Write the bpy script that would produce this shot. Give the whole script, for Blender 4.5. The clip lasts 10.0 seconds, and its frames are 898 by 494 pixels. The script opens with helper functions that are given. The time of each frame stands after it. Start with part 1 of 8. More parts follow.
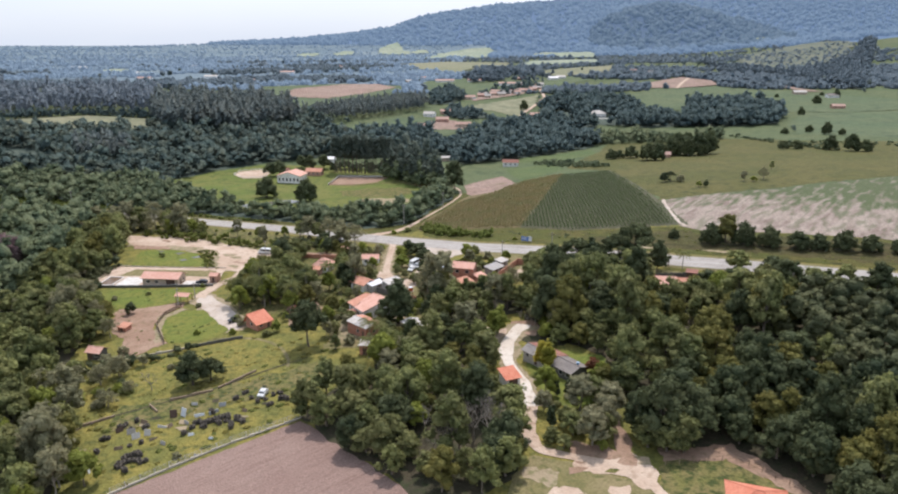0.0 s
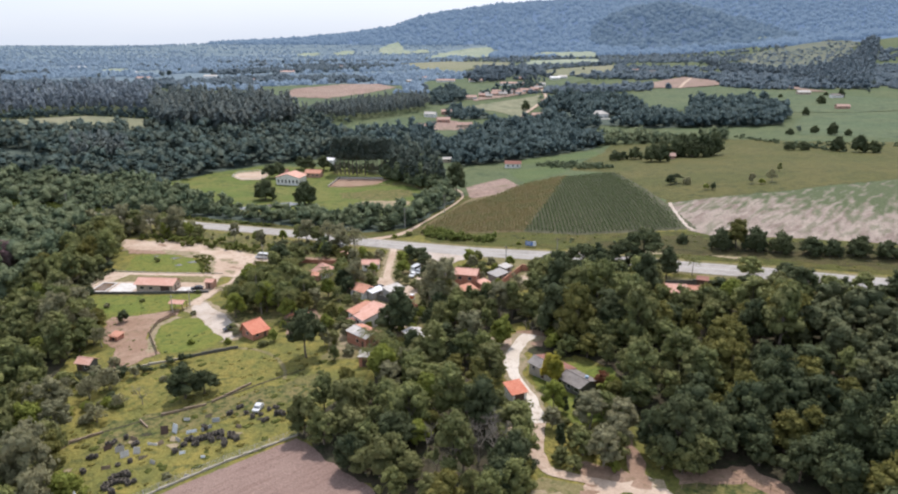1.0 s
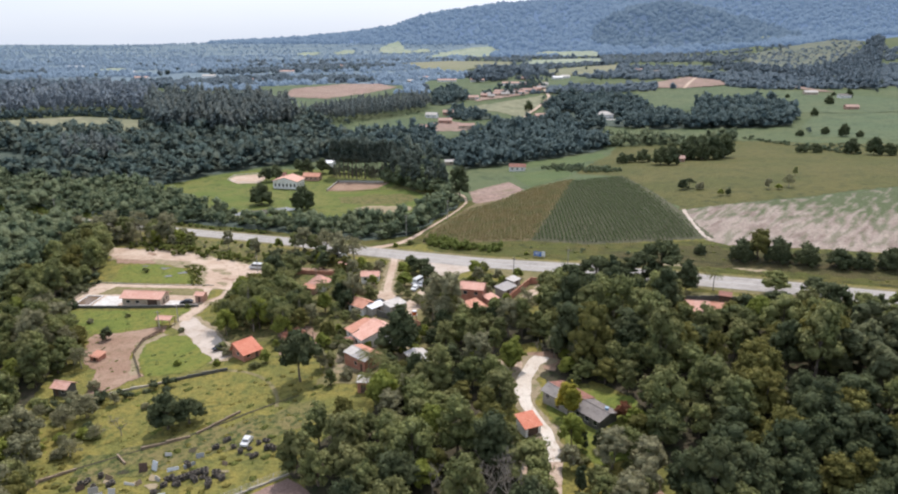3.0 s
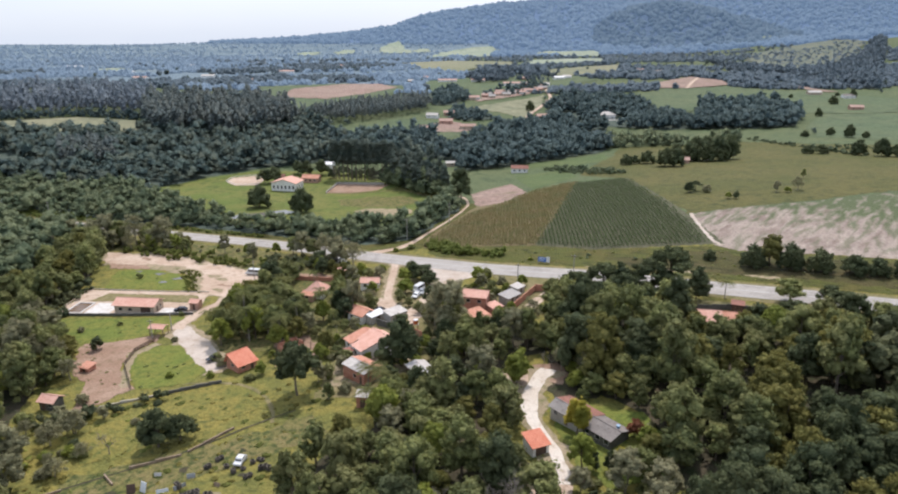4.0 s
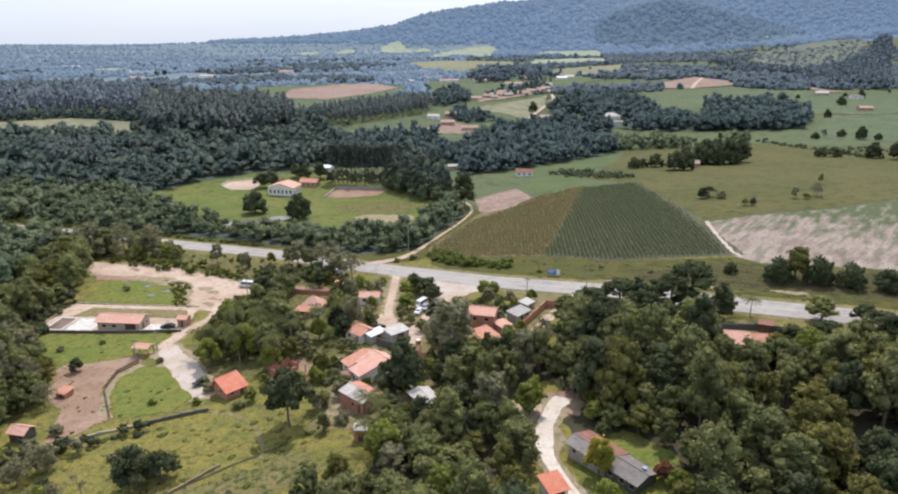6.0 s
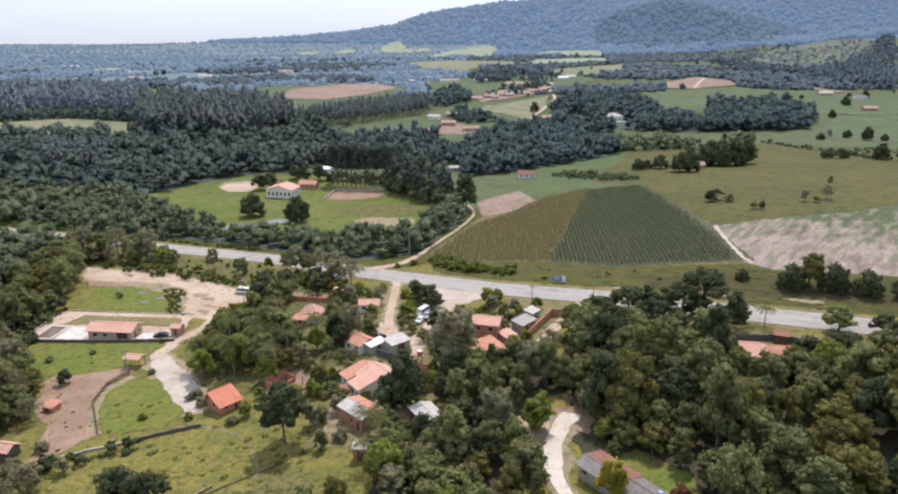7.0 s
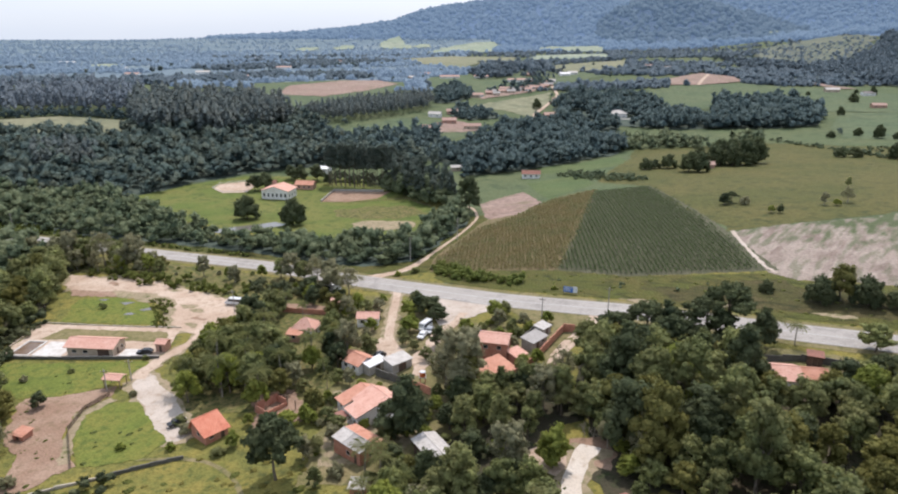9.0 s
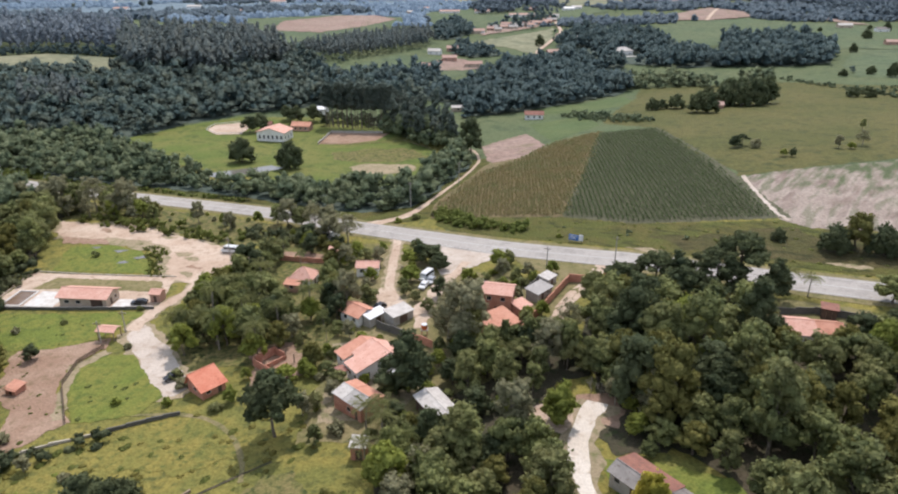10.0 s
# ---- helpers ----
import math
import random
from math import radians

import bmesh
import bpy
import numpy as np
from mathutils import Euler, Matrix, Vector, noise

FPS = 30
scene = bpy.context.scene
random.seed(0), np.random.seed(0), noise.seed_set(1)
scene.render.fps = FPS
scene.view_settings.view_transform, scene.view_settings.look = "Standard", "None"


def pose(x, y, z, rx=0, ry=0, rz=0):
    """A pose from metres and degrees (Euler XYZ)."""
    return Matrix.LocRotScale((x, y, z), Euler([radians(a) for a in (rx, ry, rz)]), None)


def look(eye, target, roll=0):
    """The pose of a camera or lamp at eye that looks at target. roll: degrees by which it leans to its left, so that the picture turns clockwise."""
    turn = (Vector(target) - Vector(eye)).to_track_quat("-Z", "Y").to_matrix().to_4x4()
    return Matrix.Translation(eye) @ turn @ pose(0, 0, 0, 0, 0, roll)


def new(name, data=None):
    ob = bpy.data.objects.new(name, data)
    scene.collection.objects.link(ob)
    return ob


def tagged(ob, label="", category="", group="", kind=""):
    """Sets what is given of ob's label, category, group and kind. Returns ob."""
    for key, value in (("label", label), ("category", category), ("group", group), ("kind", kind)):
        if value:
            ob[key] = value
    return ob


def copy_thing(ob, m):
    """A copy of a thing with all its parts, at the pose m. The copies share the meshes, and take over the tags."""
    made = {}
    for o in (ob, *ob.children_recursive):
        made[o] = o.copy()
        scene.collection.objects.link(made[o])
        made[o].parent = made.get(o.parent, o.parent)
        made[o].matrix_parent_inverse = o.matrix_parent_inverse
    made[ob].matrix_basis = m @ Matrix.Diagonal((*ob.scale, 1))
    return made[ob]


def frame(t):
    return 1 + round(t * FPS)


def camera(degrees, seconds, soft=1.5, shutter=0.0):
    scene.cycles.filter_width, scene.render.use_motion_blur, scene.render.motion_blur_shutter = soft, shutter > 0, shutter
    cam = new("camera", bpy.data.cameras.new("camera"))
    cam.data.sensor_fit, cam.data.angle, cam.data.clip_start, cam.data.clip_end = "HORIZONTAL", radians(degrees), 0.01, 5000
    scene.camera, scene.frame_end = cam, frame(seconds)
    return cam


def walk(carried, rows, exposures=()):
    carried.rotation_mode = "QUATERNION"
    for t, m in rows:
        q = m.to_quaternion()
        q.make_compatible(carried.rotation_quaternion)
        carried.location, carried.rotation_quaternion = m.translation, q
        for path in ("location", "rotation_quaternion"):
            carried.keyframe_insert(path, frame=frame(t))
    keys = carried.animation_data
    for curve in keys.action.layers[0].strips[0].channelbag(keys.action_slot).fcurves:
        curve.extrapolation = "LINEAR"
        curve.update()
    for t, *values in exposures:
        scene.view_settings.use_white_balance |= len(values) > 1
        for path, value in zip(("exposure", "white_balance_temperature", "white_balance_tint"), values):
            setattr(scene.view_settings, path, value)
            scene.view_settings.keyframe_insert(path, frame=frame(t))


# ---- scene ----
cam = camera(67.66, 10.0, soft=2.1)
walk(cam, [
    (0, pose(0.00, 0.00, 80.00, 72.892, 0, -0.004)),
    (0.5, pose(-0.31, 3.48, 79.98, 72.888, 0, 0.022)),
    (1, pose(-0.62, 6.96, 79.97, 72.864, 0, 0.044)),
    (1.5, pose(-0.94, 10.44, 79.95, 72.846, 0, 0.054)),
    (2, pose(-1.26, 13.91, 79.92, 72.853, 0, 0.069)),
    (2.5, pose(-1.58, 17.37, 79.90, 72.833, 0, 0.077)),
    (4, pose(-2.55, 27.74, 79.81, 72.794, 0, 0.109)),
    (4.5, pose(-2.87, 31.19, 79.77, 72.786, 0, 0.109)),
    (5, pose(-3.20, 34.63, 79.73, 72.769, 0, 0.118)),
    (5.5, pose(-3.53, 38.07, 79.69, 72.781, 0, 0.129)),
    (7, pose(-4.54, 48.36, 79.56, 72.756, 0, 0.156)),
    (7.5, pose(-4.88, 51.78, 79.51, 72.747, 0, 0.147)),
    (8, pose(-5.22, 55.20, 79.45, 72.758, 0, 0.144)),
    (8.5, pose(-5.56, 58.61, 79.40, 72.754, 0, 0.118)),
    (9, pose(-5.91, 62.02, 79.34, 72.426, 0, 0.109)),
    (9.5, pose(-6.26, 65.43, 79.28, 70.633, 0, 0.084)),
    (10, pose(-6.60, 68.83, 79.22, 67.304, 0, 0.066)),
])


# ---- world and light ----
SUN_UP, SUN_ROUND = 60.0, 12.0      # degrees above the horizon; degrees east of the way ahead
world = bpy.data.worlds.new("world")
scene.world = world
world.use_nodes = True
wn, wl = world.node_tree.nodes, world.node_tree.links
wn.clear()
sky = wn.new("ShaderNodeTexSky")
sky.sky_type, sky.sun_disc = "NISHITA", False
sky.sun_elevation, sky.sun_rotation = radians(SUN_UP), radians(SUN_ROUND)
sky.air_density, sky.dust_density, sky.ozone_density = 1.0, 2.5, 1.0
veil = wn.new("ShaderNodeMixRGB")        # thin high cloud all over the sky
veil.inputs[0].default_value = 0.62
wtc = wn.new("ShaderNodeTexCoord")
wmap = wn.new("ShaderNodeMapping")
wmap.inputs["Scale"].default_value = (1.0, 1.0, 3.5)
wl.new(wtc.outputs["Generated"], wmap.inputs[0])
cloud = wn.new("ShaderNodeTexNoise")
cloud.inputs["Scale"].default_value, cloud.inputs["Detail"].default_value = 2.4, 5.0
wl.new(wmap.outputs[0], cloud.inputs["Vector"])
shade = wn.new("ShaderNodeMixRGB")
shade.inputs[1].default_value, shade.inputs[2].default_value = (6.9, 8.0, 10.1, 1), (8.6, 9.2, 10.5, 1)
wl.new(cloud.outputs[0], shade.inputs[0])
wl.new(shade.outputs[0], veil.inputs[2])
wl.new(sky.outputs[0], veil.inputs[1])
wbg = wn.new("ShaderNodeBackground")
wbg.inputs[1].default_value = 0.138
wl.new(veil.outputs[0], wbg.inputs[0])
wout = wn.new("ShaderNodeOutputWorld")
wl.new(wbg.outputs[0], wout.inputs[0])
sun = new("sun", bpy.data.lights.new("sun", "SUN"))
sun.data.energy, sun.data.angle, sun.data.color = 3.68, radians(0.9), (1.0, 0.932, 0.918)
sd = Vector((math.sin(radians(SUN_ROUND)) * math.cos(radians(SUN_UP)), math.cos(radians(SUN_ROUND)) * math.cos(radians(SUN_UP)), math.sin(radians(SUN_UP))))
sun.matrix_world = look(sd * 400, (0, 0, 0))
scene.view_settings.exposure = 0.0

# ---- materials ----
def material(name, rough=0.8, metal=0.0):
    m = bpy.data.materials.new(name)
    m.use_nodes = True
    b = m.node_tree.nodes["Principled BSDF"]
    b.inputs["Roughness"].default_value, b.inputs["Metallic"].default_value = rough, metal
    return m, m.node_tree.nodes, m.node_tree.links, b


def tint(nodes, links, a, b, fac):
    """A mix of two colours or sockets."""
    mix = nodes.new("ShaderNodeMixRGB")
    for n, v in ((1, a), (2, b)):
        if isinstance(v, tuple):
            mix.inputs[n].default_value = (*v, 1)
        else:
            links.new(v, mix.inputs[n])
    if isinstance(fac, float):
        mix.inputs[0].default_value = fac
    else:
        links.new(fac, mix.inputs[0])
    return mix.outputs[0]


def grains(nodes, links, where, size, detail=4.0, low=0.35, high=0.65, stretch=None):
    """Noise of that size in metres, spread to 0..1 between low and high."""
    if stretch:
        mp = nodes.new("ShaderNodeMapping")
        mp.vector_type = "TEXTURE"
        mp.inputs["Rotation"].default_value[2] = stretch[3]
        mp.inputs["Scale"].default_value = [1 / q for q in stretch[:3]]
        links.new(where, mp.inputs[0])
        where = mp.outputs[0]
    t = nodes.new("ShaderNodeTexNoise")
    t.inputs["Scale"].default_value, t.inputs["Detail"].default_value = 1.0 / size, detail
    links.new(where, t.inputs["Vector"])
    r = nodes.new("ShaderNodeMapRange")
    r.inputs[1].default_value, r.inputs[2].default_value = low, high
    links.new(t.outputs[0], r.inputs[0])
    return r.outputs[0]


def relief(nodes, links, b, socket, strength, dist):
    bump = nodes.new("ShaderNodeBump")
    bump.inputs["Strength"].default_value, bump.inputs["Distance"].default_value = strength, dist
    links.new(socket, bump.inputs["Height"])
    links.new(bump.outputs[0], b.inputs["Normal"])


def land_material(name, c1, c2, c3, big=22.0, small=2.2, fine=0.45, rough=0.95, bump=0.5, part3=0.5, stretch=None, mottle=0.45):
    """Soil and turf: two colours by large blotches, a third in small ones, fine grain and relief."""
    m, n, l, b = material(name, rough)
    pos = n.new("ShaderNodeNewGeometry").outputs["Position"]
    a = tint(n, l, c1, c2, grains(n, l, pos, big, 5.0, 0.38, 0.62))
    c = tint(n, l, a, c3, grains(n, l, pos, small, 4.0, part3, part3 + 0.2, stretch))
    dark = n.new("ShaderNodeMixRGB")
    dark.blend_type, dark.inputs[0].default_value = "MULTIPLY", mottle
    f = grains(n, l, pos, fine, 3.0, 0.2, 0.75)
    l.new(c, dark.inputs[1]), l.new(f, dark.inputs[2])
    l.new(dark.outputs[0], b.inputs["Base Color"])
    relief(n, l, b, f, bump, fine * 0.6)
    b.inputs["Specular IOR Level"].default_value = 0.15
    return m


def leaf_material(name, dark, light, dry=None, through_light=0.42, rough=0.6, grain=0.5, haze_glow=None, many=0.0, sheen=0.0):
    """Foliage: a shade per tree and per leaf spray, with some light coming through."""
    m, n, l, b = material(name, rough)
    whole = n.new("ShaderNodeObjectInfo").outputs["Random"]
    geo = n.new("ShaderNodeNewGeometry")
    spray = geo.outputs["Random Per Island"]
    blend = n.new("ShaderNodeMath")
    blend.operation = "MULTIPLY_ADD"
    l.new(whole, blend.inputs[0])
    blend.inputs[1].default_value = 0.5
    half = n.new("ShaderNodeMath")
    half.operation, half.inputs[1].default_value = "MULTIPLY", 0.5
    l.new(spray, half.inputs[0]), l.new(half.outputs[0], blend.inputs[2])
    if many:        # joined trees: the shade changes from crown to crown with the place
        l.new(grains(n, l, geo.outputs["Position"], many, 1.0, 0.42, 0.58), blend.inputs[0])
    c = tint(n, l, dark, light, blend.outputs[0])
    patch_ = grains(n, l, geo.outputs["Position"], 9.0, 2.0, 0.42, 0.72)
    c = tint(n, l, c, dry or light, patch_)
    l.new(c, b.inputs["Base Color"])
    b.inputs["Specular IOR Level"].default_value = 0.1
    relief(n, l, b, grains(n, l, geo.outputs["Position"], grain, 4.0, 0.25, 0.75), 1.0, grain * 1.35)
    if sheen:        # bluish sheen to lift far leaves in place of haze
        b.inputs["Sheen Weight"].default_value, b.inputs["Sheen Roughness"].default_value = sheen, 0.6
        b.inputs["Sheen Tint"].default_value = (0.78, 0.88, 1.0, 1)
    # emission on distant foliage, standing in for haze
    if haze_glow:
        b.inputs["Emission Color"].default_value, b.inputs["Emission Strength"].default_value = (*haze_glow, 1), 1.0
    tr = n.new("ShaderNodeBsdfTranslucent")
    l.new(c, tr.inputs[0])
    mix = n.new("ShaderNodeMixShader")
    mix.inputs[0].default_value = through_light
    l.new(b.outputs[0], mix.inputs[1]), l.new(tr.outputs[0], mix.inputs[2])
    l.new(mix.outputs[0], n["Material Output"].inputs["Surface"])
    return m


def plain_material(name, c1, c2, size=1.5, rough=0.8, metal=0.0, bump=0.2, fine=0.12):
    """Walls, timber, concrete: stains at one scale and grain at another, in the thing's own space."""
    m, n, l, b = material(name, rough, metal)
    pos = n.new("ShaderNodeTexCoord").outputs["Object"]
    a = tint(n, l, c1, c2, grains(n, l, pos, size, 5.0, 0.4, 0.68))
    f = grains(n, l, pos, fine, 3.0, 0.25, 0.75)
    dark = n.new("ShaderNodeMixRGB")
    dark.blend_type, dark.inputs[0].default_value = "MULTIPLY", 0.22
    l.new(a, dark.inputs[1]), l.new(f, dark.inputs[2])
    l.new(dark.outputs[0], b.inputs["Base Color"])
    if bump:
        relief(n, l, b, f, bump, 0.02)
    return m


def roof_material(name, c1, c2, c3, pitch=0.24, rough=0.85, bump=0.8, metal=0.0):
    """Roofing in rows: rounded ribs down the slope (x of the mesh's UV), courses across it, weathered blotches."""
    m, n, l, b = material(name, rough, metal)
    tc = n.new("ShaderNodeTexCoord")
    uv, pos = tc.outputs["UV"], n.new("ShaderNodeNewGeometry").outputs["Position"]
    a = tint(n, l, c1, c2, grains(n, l, pos, 1.6, 5.0, 0.35, 0.65))
    a = tint(n, l, a, c3, grains(n, l, pos, 0.5, 3.0, 0.56, 0.74))
    wv = n.new("ShaderNodeTexWave")
    wv.inputs["Scale"].default_value = 0.314 / pitch
    wv.bands_direction = "X"
    l.new(uv, wv.inputs[0])
    w2 = n.new("ShaderNodeTexWave")
    w2.inputs["Scale"].default_value, w2.bands_direction, w2.wave_profile = 0.314 / 0.38, "Y", "SAW"
    l.new(uv, w2.inputs[0])
    add = n.new("ShaderNodeMath")
    add.operation = "MULTIPLY_ADD"
    l.new(w2.outputs["Fac"], add.inputs[0])
    add.inputs[1].default_value = 0.35 if metal < 0.1 and pitch < 0.3 else 0.0
    l.new(wv.outputs["Fac"], add.inputs[2])
    l.new(a, b.inputs["Base Color"])
    relief(n, l, b, add.outputs[0], bump, 0.06)
    return m


MEADOW = land_material("meadow", (0.275, 0.230, 0.062), (0.182, 0.178, 0.050), (0.112, 0.118, 0.038), 7, 1.9, 0.6, bump=0.6, part3=0.49)
LUSH = land_material("lush_grass", (0.162, 0.196, 0.042), (0.208, 0.208, 0.050), (0.114, 0.146, 0.035), 7, 1.5, 0.5, bump=0.5, part3=0.48)
LAWN = land_material("lawn", (0.128, 0.166, 0.040), (0.180, 0.184, 0.054), (0.084, 0.116, 0.032), 16, 4.0, 0.8, bump=0.4)
PALE_LAWN = land_material("pale_lawn", (0.205, 0.182, 0.078), (0.275, 0.225, 0.118), (0.140, 0.138, 0.056), 6, 1.6, 0.5, bump=0.3)
PASTURE = land_material("pasture", (0.106, 0.109, 0.036), (0.132, 0.121, 0.043), (0.074, 0.082, 0.030), 30, 5.0, 1.4, bump=0.4)
CROP = land_material("young_crop", (0.108, 0.150, 0.060), (0.135, 0.165, 0.066), (0.078, 0.112, 0.044), 40, 4.0, 0.8, stretch=(0.25, 2.4, 1, 0.5))
# far fields: FAR_GREEN and FAR_TAN have haze mixed in as paler, bluer colour
FAR_GREEN = land_material("hazed_far_pasture", (0.275, 0.325, 0.235), (0.335, 0.365, 0.270), (0.200, 0.245, 0.190), 120, 30, 8.0, bump=0.1)
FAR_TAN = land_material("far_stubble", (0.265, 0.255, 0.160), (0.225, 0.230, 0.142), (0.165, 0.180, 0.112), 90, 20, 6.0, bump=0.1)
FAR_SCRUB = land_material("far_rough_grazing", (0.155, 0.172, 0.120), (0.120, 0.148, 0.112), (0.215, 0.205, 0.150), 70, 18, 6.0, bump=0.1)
# plain colours blued for haze; an emission is added further down
FAR_LAND = land_material("hazed_far_plain", (0.100, 0.140, 0.158), (0.135, 0.175, 0.190), (0.215, 0.250, 0.225), 190, 55, 9.0, bump=0.6, part3=0.52, stretch=(0.45, 1.6, 1, 0.1))
HILL_FLOOR = land_material("hazed_hill_floor", (0.018, 0.026, 0.030), (0.024, 0.034, 0.036), (0.015, 0.022, 0.026), 190, 26, 9.0, bump=0.8)
# blue emission put on the hill floor as distance haze
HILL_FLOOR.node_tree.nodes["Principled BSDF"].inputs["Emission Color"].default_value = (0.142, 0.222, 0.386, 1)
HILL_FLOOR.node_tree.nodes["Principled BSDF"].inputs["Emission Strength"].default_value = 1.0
DIRT = land_material("pale_dirt", (0.475, 0.352, 0.262), (0.560, 0.442, 0.345), (0.325, 0.230, 0.158), 7, 1.7, 0.5, part3=0.54, mottle=0.25)
TRACK = land_material("white_gravel", (0.70, 0.635, 0.555), (0.62, 0.54, 0.45), (0.44, 0.35, 0.265), 6, 1.5, 0.35, part3=0.56, mottle=0.25)
GRAVEL = land_material("pale_gravel", (0.56, 0.485, 0.415), (0.485, 0.405, 0.335), (0.38, 0.30, 0.23), 6, 1.6, 0.4, part3=0.54, mottle=0.25)
RED_SOIL = land_material("red_soil", (0.305, 0.198, 0.138), (0.365, 0.252, 0.182), (0.230, 0.160, 0.100), 6, 1.8, 0.5, part3=0.53, mottle=0.3)
PLOUGHED = land_material("ploughed_soil", (0.30, 0.202, 0.168), (0.34, 0.238, 0.198), (0.262, 0.172, 0.142), 18, 1.1, 0.35, bump=0.9, stretch=(0.16, 2.2, 1, 0.68))
FAR_SOIL = land_material("far_red_soil", (0.315, 0.215, 0.175), (0.355, 0.260, 0.212), (0.25, 0.195, 0.135), 60, 12, 3.0)
def regrowth_material():
    """Sandy field: bleached along its western edge, pinkish by the road, green seedlings in streaks farther in."""
    m, n, l, b = material("pale_field_soil", 0.95)
    pos = n.new("ShaderNodeNewGeometry").outputs["Position"]
    a = tint(n, l, (0.365, 0.298, 0.250), (0.225, 0.168, 0.142), grains(n, l, pos, 15, 7.0, 0.42, 0.60, (0.6, 1.5, 1, 0.9)))
    a = tint(n, l, a, (0.415, 0.345, 0.290), grains(n, l, pos, 4.5, 10.0, 0.42, 0.66, (0.45, 1.8, 1, 0.9)))
    a = tint(n, l, a, (0.30, 0.235, 0.185), grains(n, l, pos, 1.1, 6.0, 0.52, 0.70))
    dot = n.new("ShaderNodeVectorMath")
    dot.operation, dot.inputs[1].default_value = "DOT_PRODUCT", (0.55, 0.83, 0)
    l.new(pos, dot.inputs[0])
    far = n.new("ShaderNodeMapRange")
    far.inputs[1].default_value, far.inputs[2].default_value, far.inputs[3].default_value, far.inputs[4].default_value = 284, 334, -0.50, 0.52
    l.new(dot.outputs["Value"], far.inputs[0])
    green = n.new("ShaderNodeMath")
    green.operation, green.use_clamp = "ADD", True
    l.new(far.outputs[0], green.inputs[0]), l.new(grains(n, l, pos, 5.0, 12.0, 0.36, 0.62, (0.45, 1.8, 1, 0.9)), green.inputs[1])
    a = tint(n, l, a, (0.105, 0.128, 0.062), green.outputs[0])
    f = grains(n, l, pos, 0.9, 3.0, 0.2, 0.75)
    dark = n.new("ShaderNodeMixRGB")
    dark.blend_type, dark.inputs[0].default_value = "MULTIPLY", 0.45
    l.new(a, dark.inputs[1]), l.new(f, dark.inputs[2]), l.new(dark.outputs[0], b.inputs["Base Color"])
    relief(n, l, b, f, 0.5, 0.5)
    b.inputs["Specular IOR Level"].default_value = 0.15
    return m


PALE_SOIL = regrowth_material()
LITTER = land_material("forest_litter", (0.062, 0.058, 0.036), (0.095, 0.078, 0.05), (0.045, 0.058, 0.024), 12, 2.0, 0.5)
ASPHALT = land_material("worn_asphalt", (0.395, 0.364, 0.330), (0.44, 0.406, 0.368), (0.335, 0.308, 0.282), 16, 3.0, 0.3, rough=0.9, bump=0.15)
PAINT = plain_material("road_paint", (0.56, 0.54, 0.50), (0.46, 0.44, 0.41), 0.8)
WATER, n_, l_, b_ = material("pond_water", 0.2)
b_.inputs["Base Color"].default_value = (0.16, 0.15, 0.13, 1)
relief(n_, l_, b_, grains(n_, l_, n_.new("ShaderNodeNewGeometry").outputs["Position"], 0.9), 0.08, 0.05)

LEAF = leaf_material("broad_leaves", (0.092, 0.120, 0.054), (0.430, 0.448, 0.168), (0.310, 0.305, 0.130), 0.34)
LEAF_OLIVE = leaf_material("olive_leaves", (0.142, 0.148, 0.050), (0.345, 0.318, 0.098), (0.285, 0.260, 0.082), 0.34)
LEAF_DARK = leaf_material("dark_leaves", (0.056, 0.080, 0.044), (0.184, 0.210, 0.098), (0.138, 0.156, 0.076), 0.32)
LEAF_GREY = leaf_material("grey_leaves", (0.265, 0.262, 0.150), (0.445, 0.418, 0.242), (0.360, 0.336, 0.196), 0.34)
LEAF_LIGHT = leaf_material("fresh_leaves", (0.190, 0.235, 0.052), (0.420, 0.450, 0.096), (0.300, 0.320, 0.080), 0.36)
LEAF_YELLOW = leaf_material("yellow_blossom", (0.58, 0.48, 0.07), (0.80, 0.66, 0.13), (0.24, 0.28, 0.06))
LEAF_PINK = leaf_material("pink_blossom", (0.26, 0.17, 0.175), (0.36, 0.25, 0.25), (0.20, 0.18, 0.14))
LEAF_RED = leaf_material("rust_leaves", (0.22, 0.08, 0.05), (0.30, 0.14, 0.08), (0.14, 0.12, 0.05))
# distant gum leaves: haze put into the colour, paler and bluer
NEEDLE_HAZED = leaf_material("hazed_gum_leaves", (0.116, 0.152, 0.154), (0.222, 0.266, 0.252), (0.216, 0.236, 0.206), 0.22, grain=1.0, many=12)
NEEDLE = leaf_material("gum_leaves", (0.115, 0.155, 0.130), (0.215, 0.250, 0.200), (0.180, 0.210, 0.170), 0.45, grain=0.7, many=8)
# valley leaves blued in the base colour to imitate haze
WOODS_HAZED = leaf_material("hazed_valley_canopy", (0.068, 0.108, 0.106), (0.138, 0.194, 0.166), (0.156, 0.178, 0.128), 0.22, grain=1.0, many=11)
WOODS = leaf_material("wood_canopy", (0.068, 0.092, 0.052), (0.226, 0.240, 0.116), (0.178, 0.186, 0.096), 0.32, grain=0.8, many=9)
# FAR_WOODS: blued leaves plus emission, both in place of haze
FAR_WOODS = leaf_material("hazed_far_canopy", (0.122, 0.176, 0.226), (0.220, 0.282, 0.326), (0.182, 0.240, 0.288), 0.22, grain=2.0, haze_glow=(0.092, 0.134, 0.205), many=40)
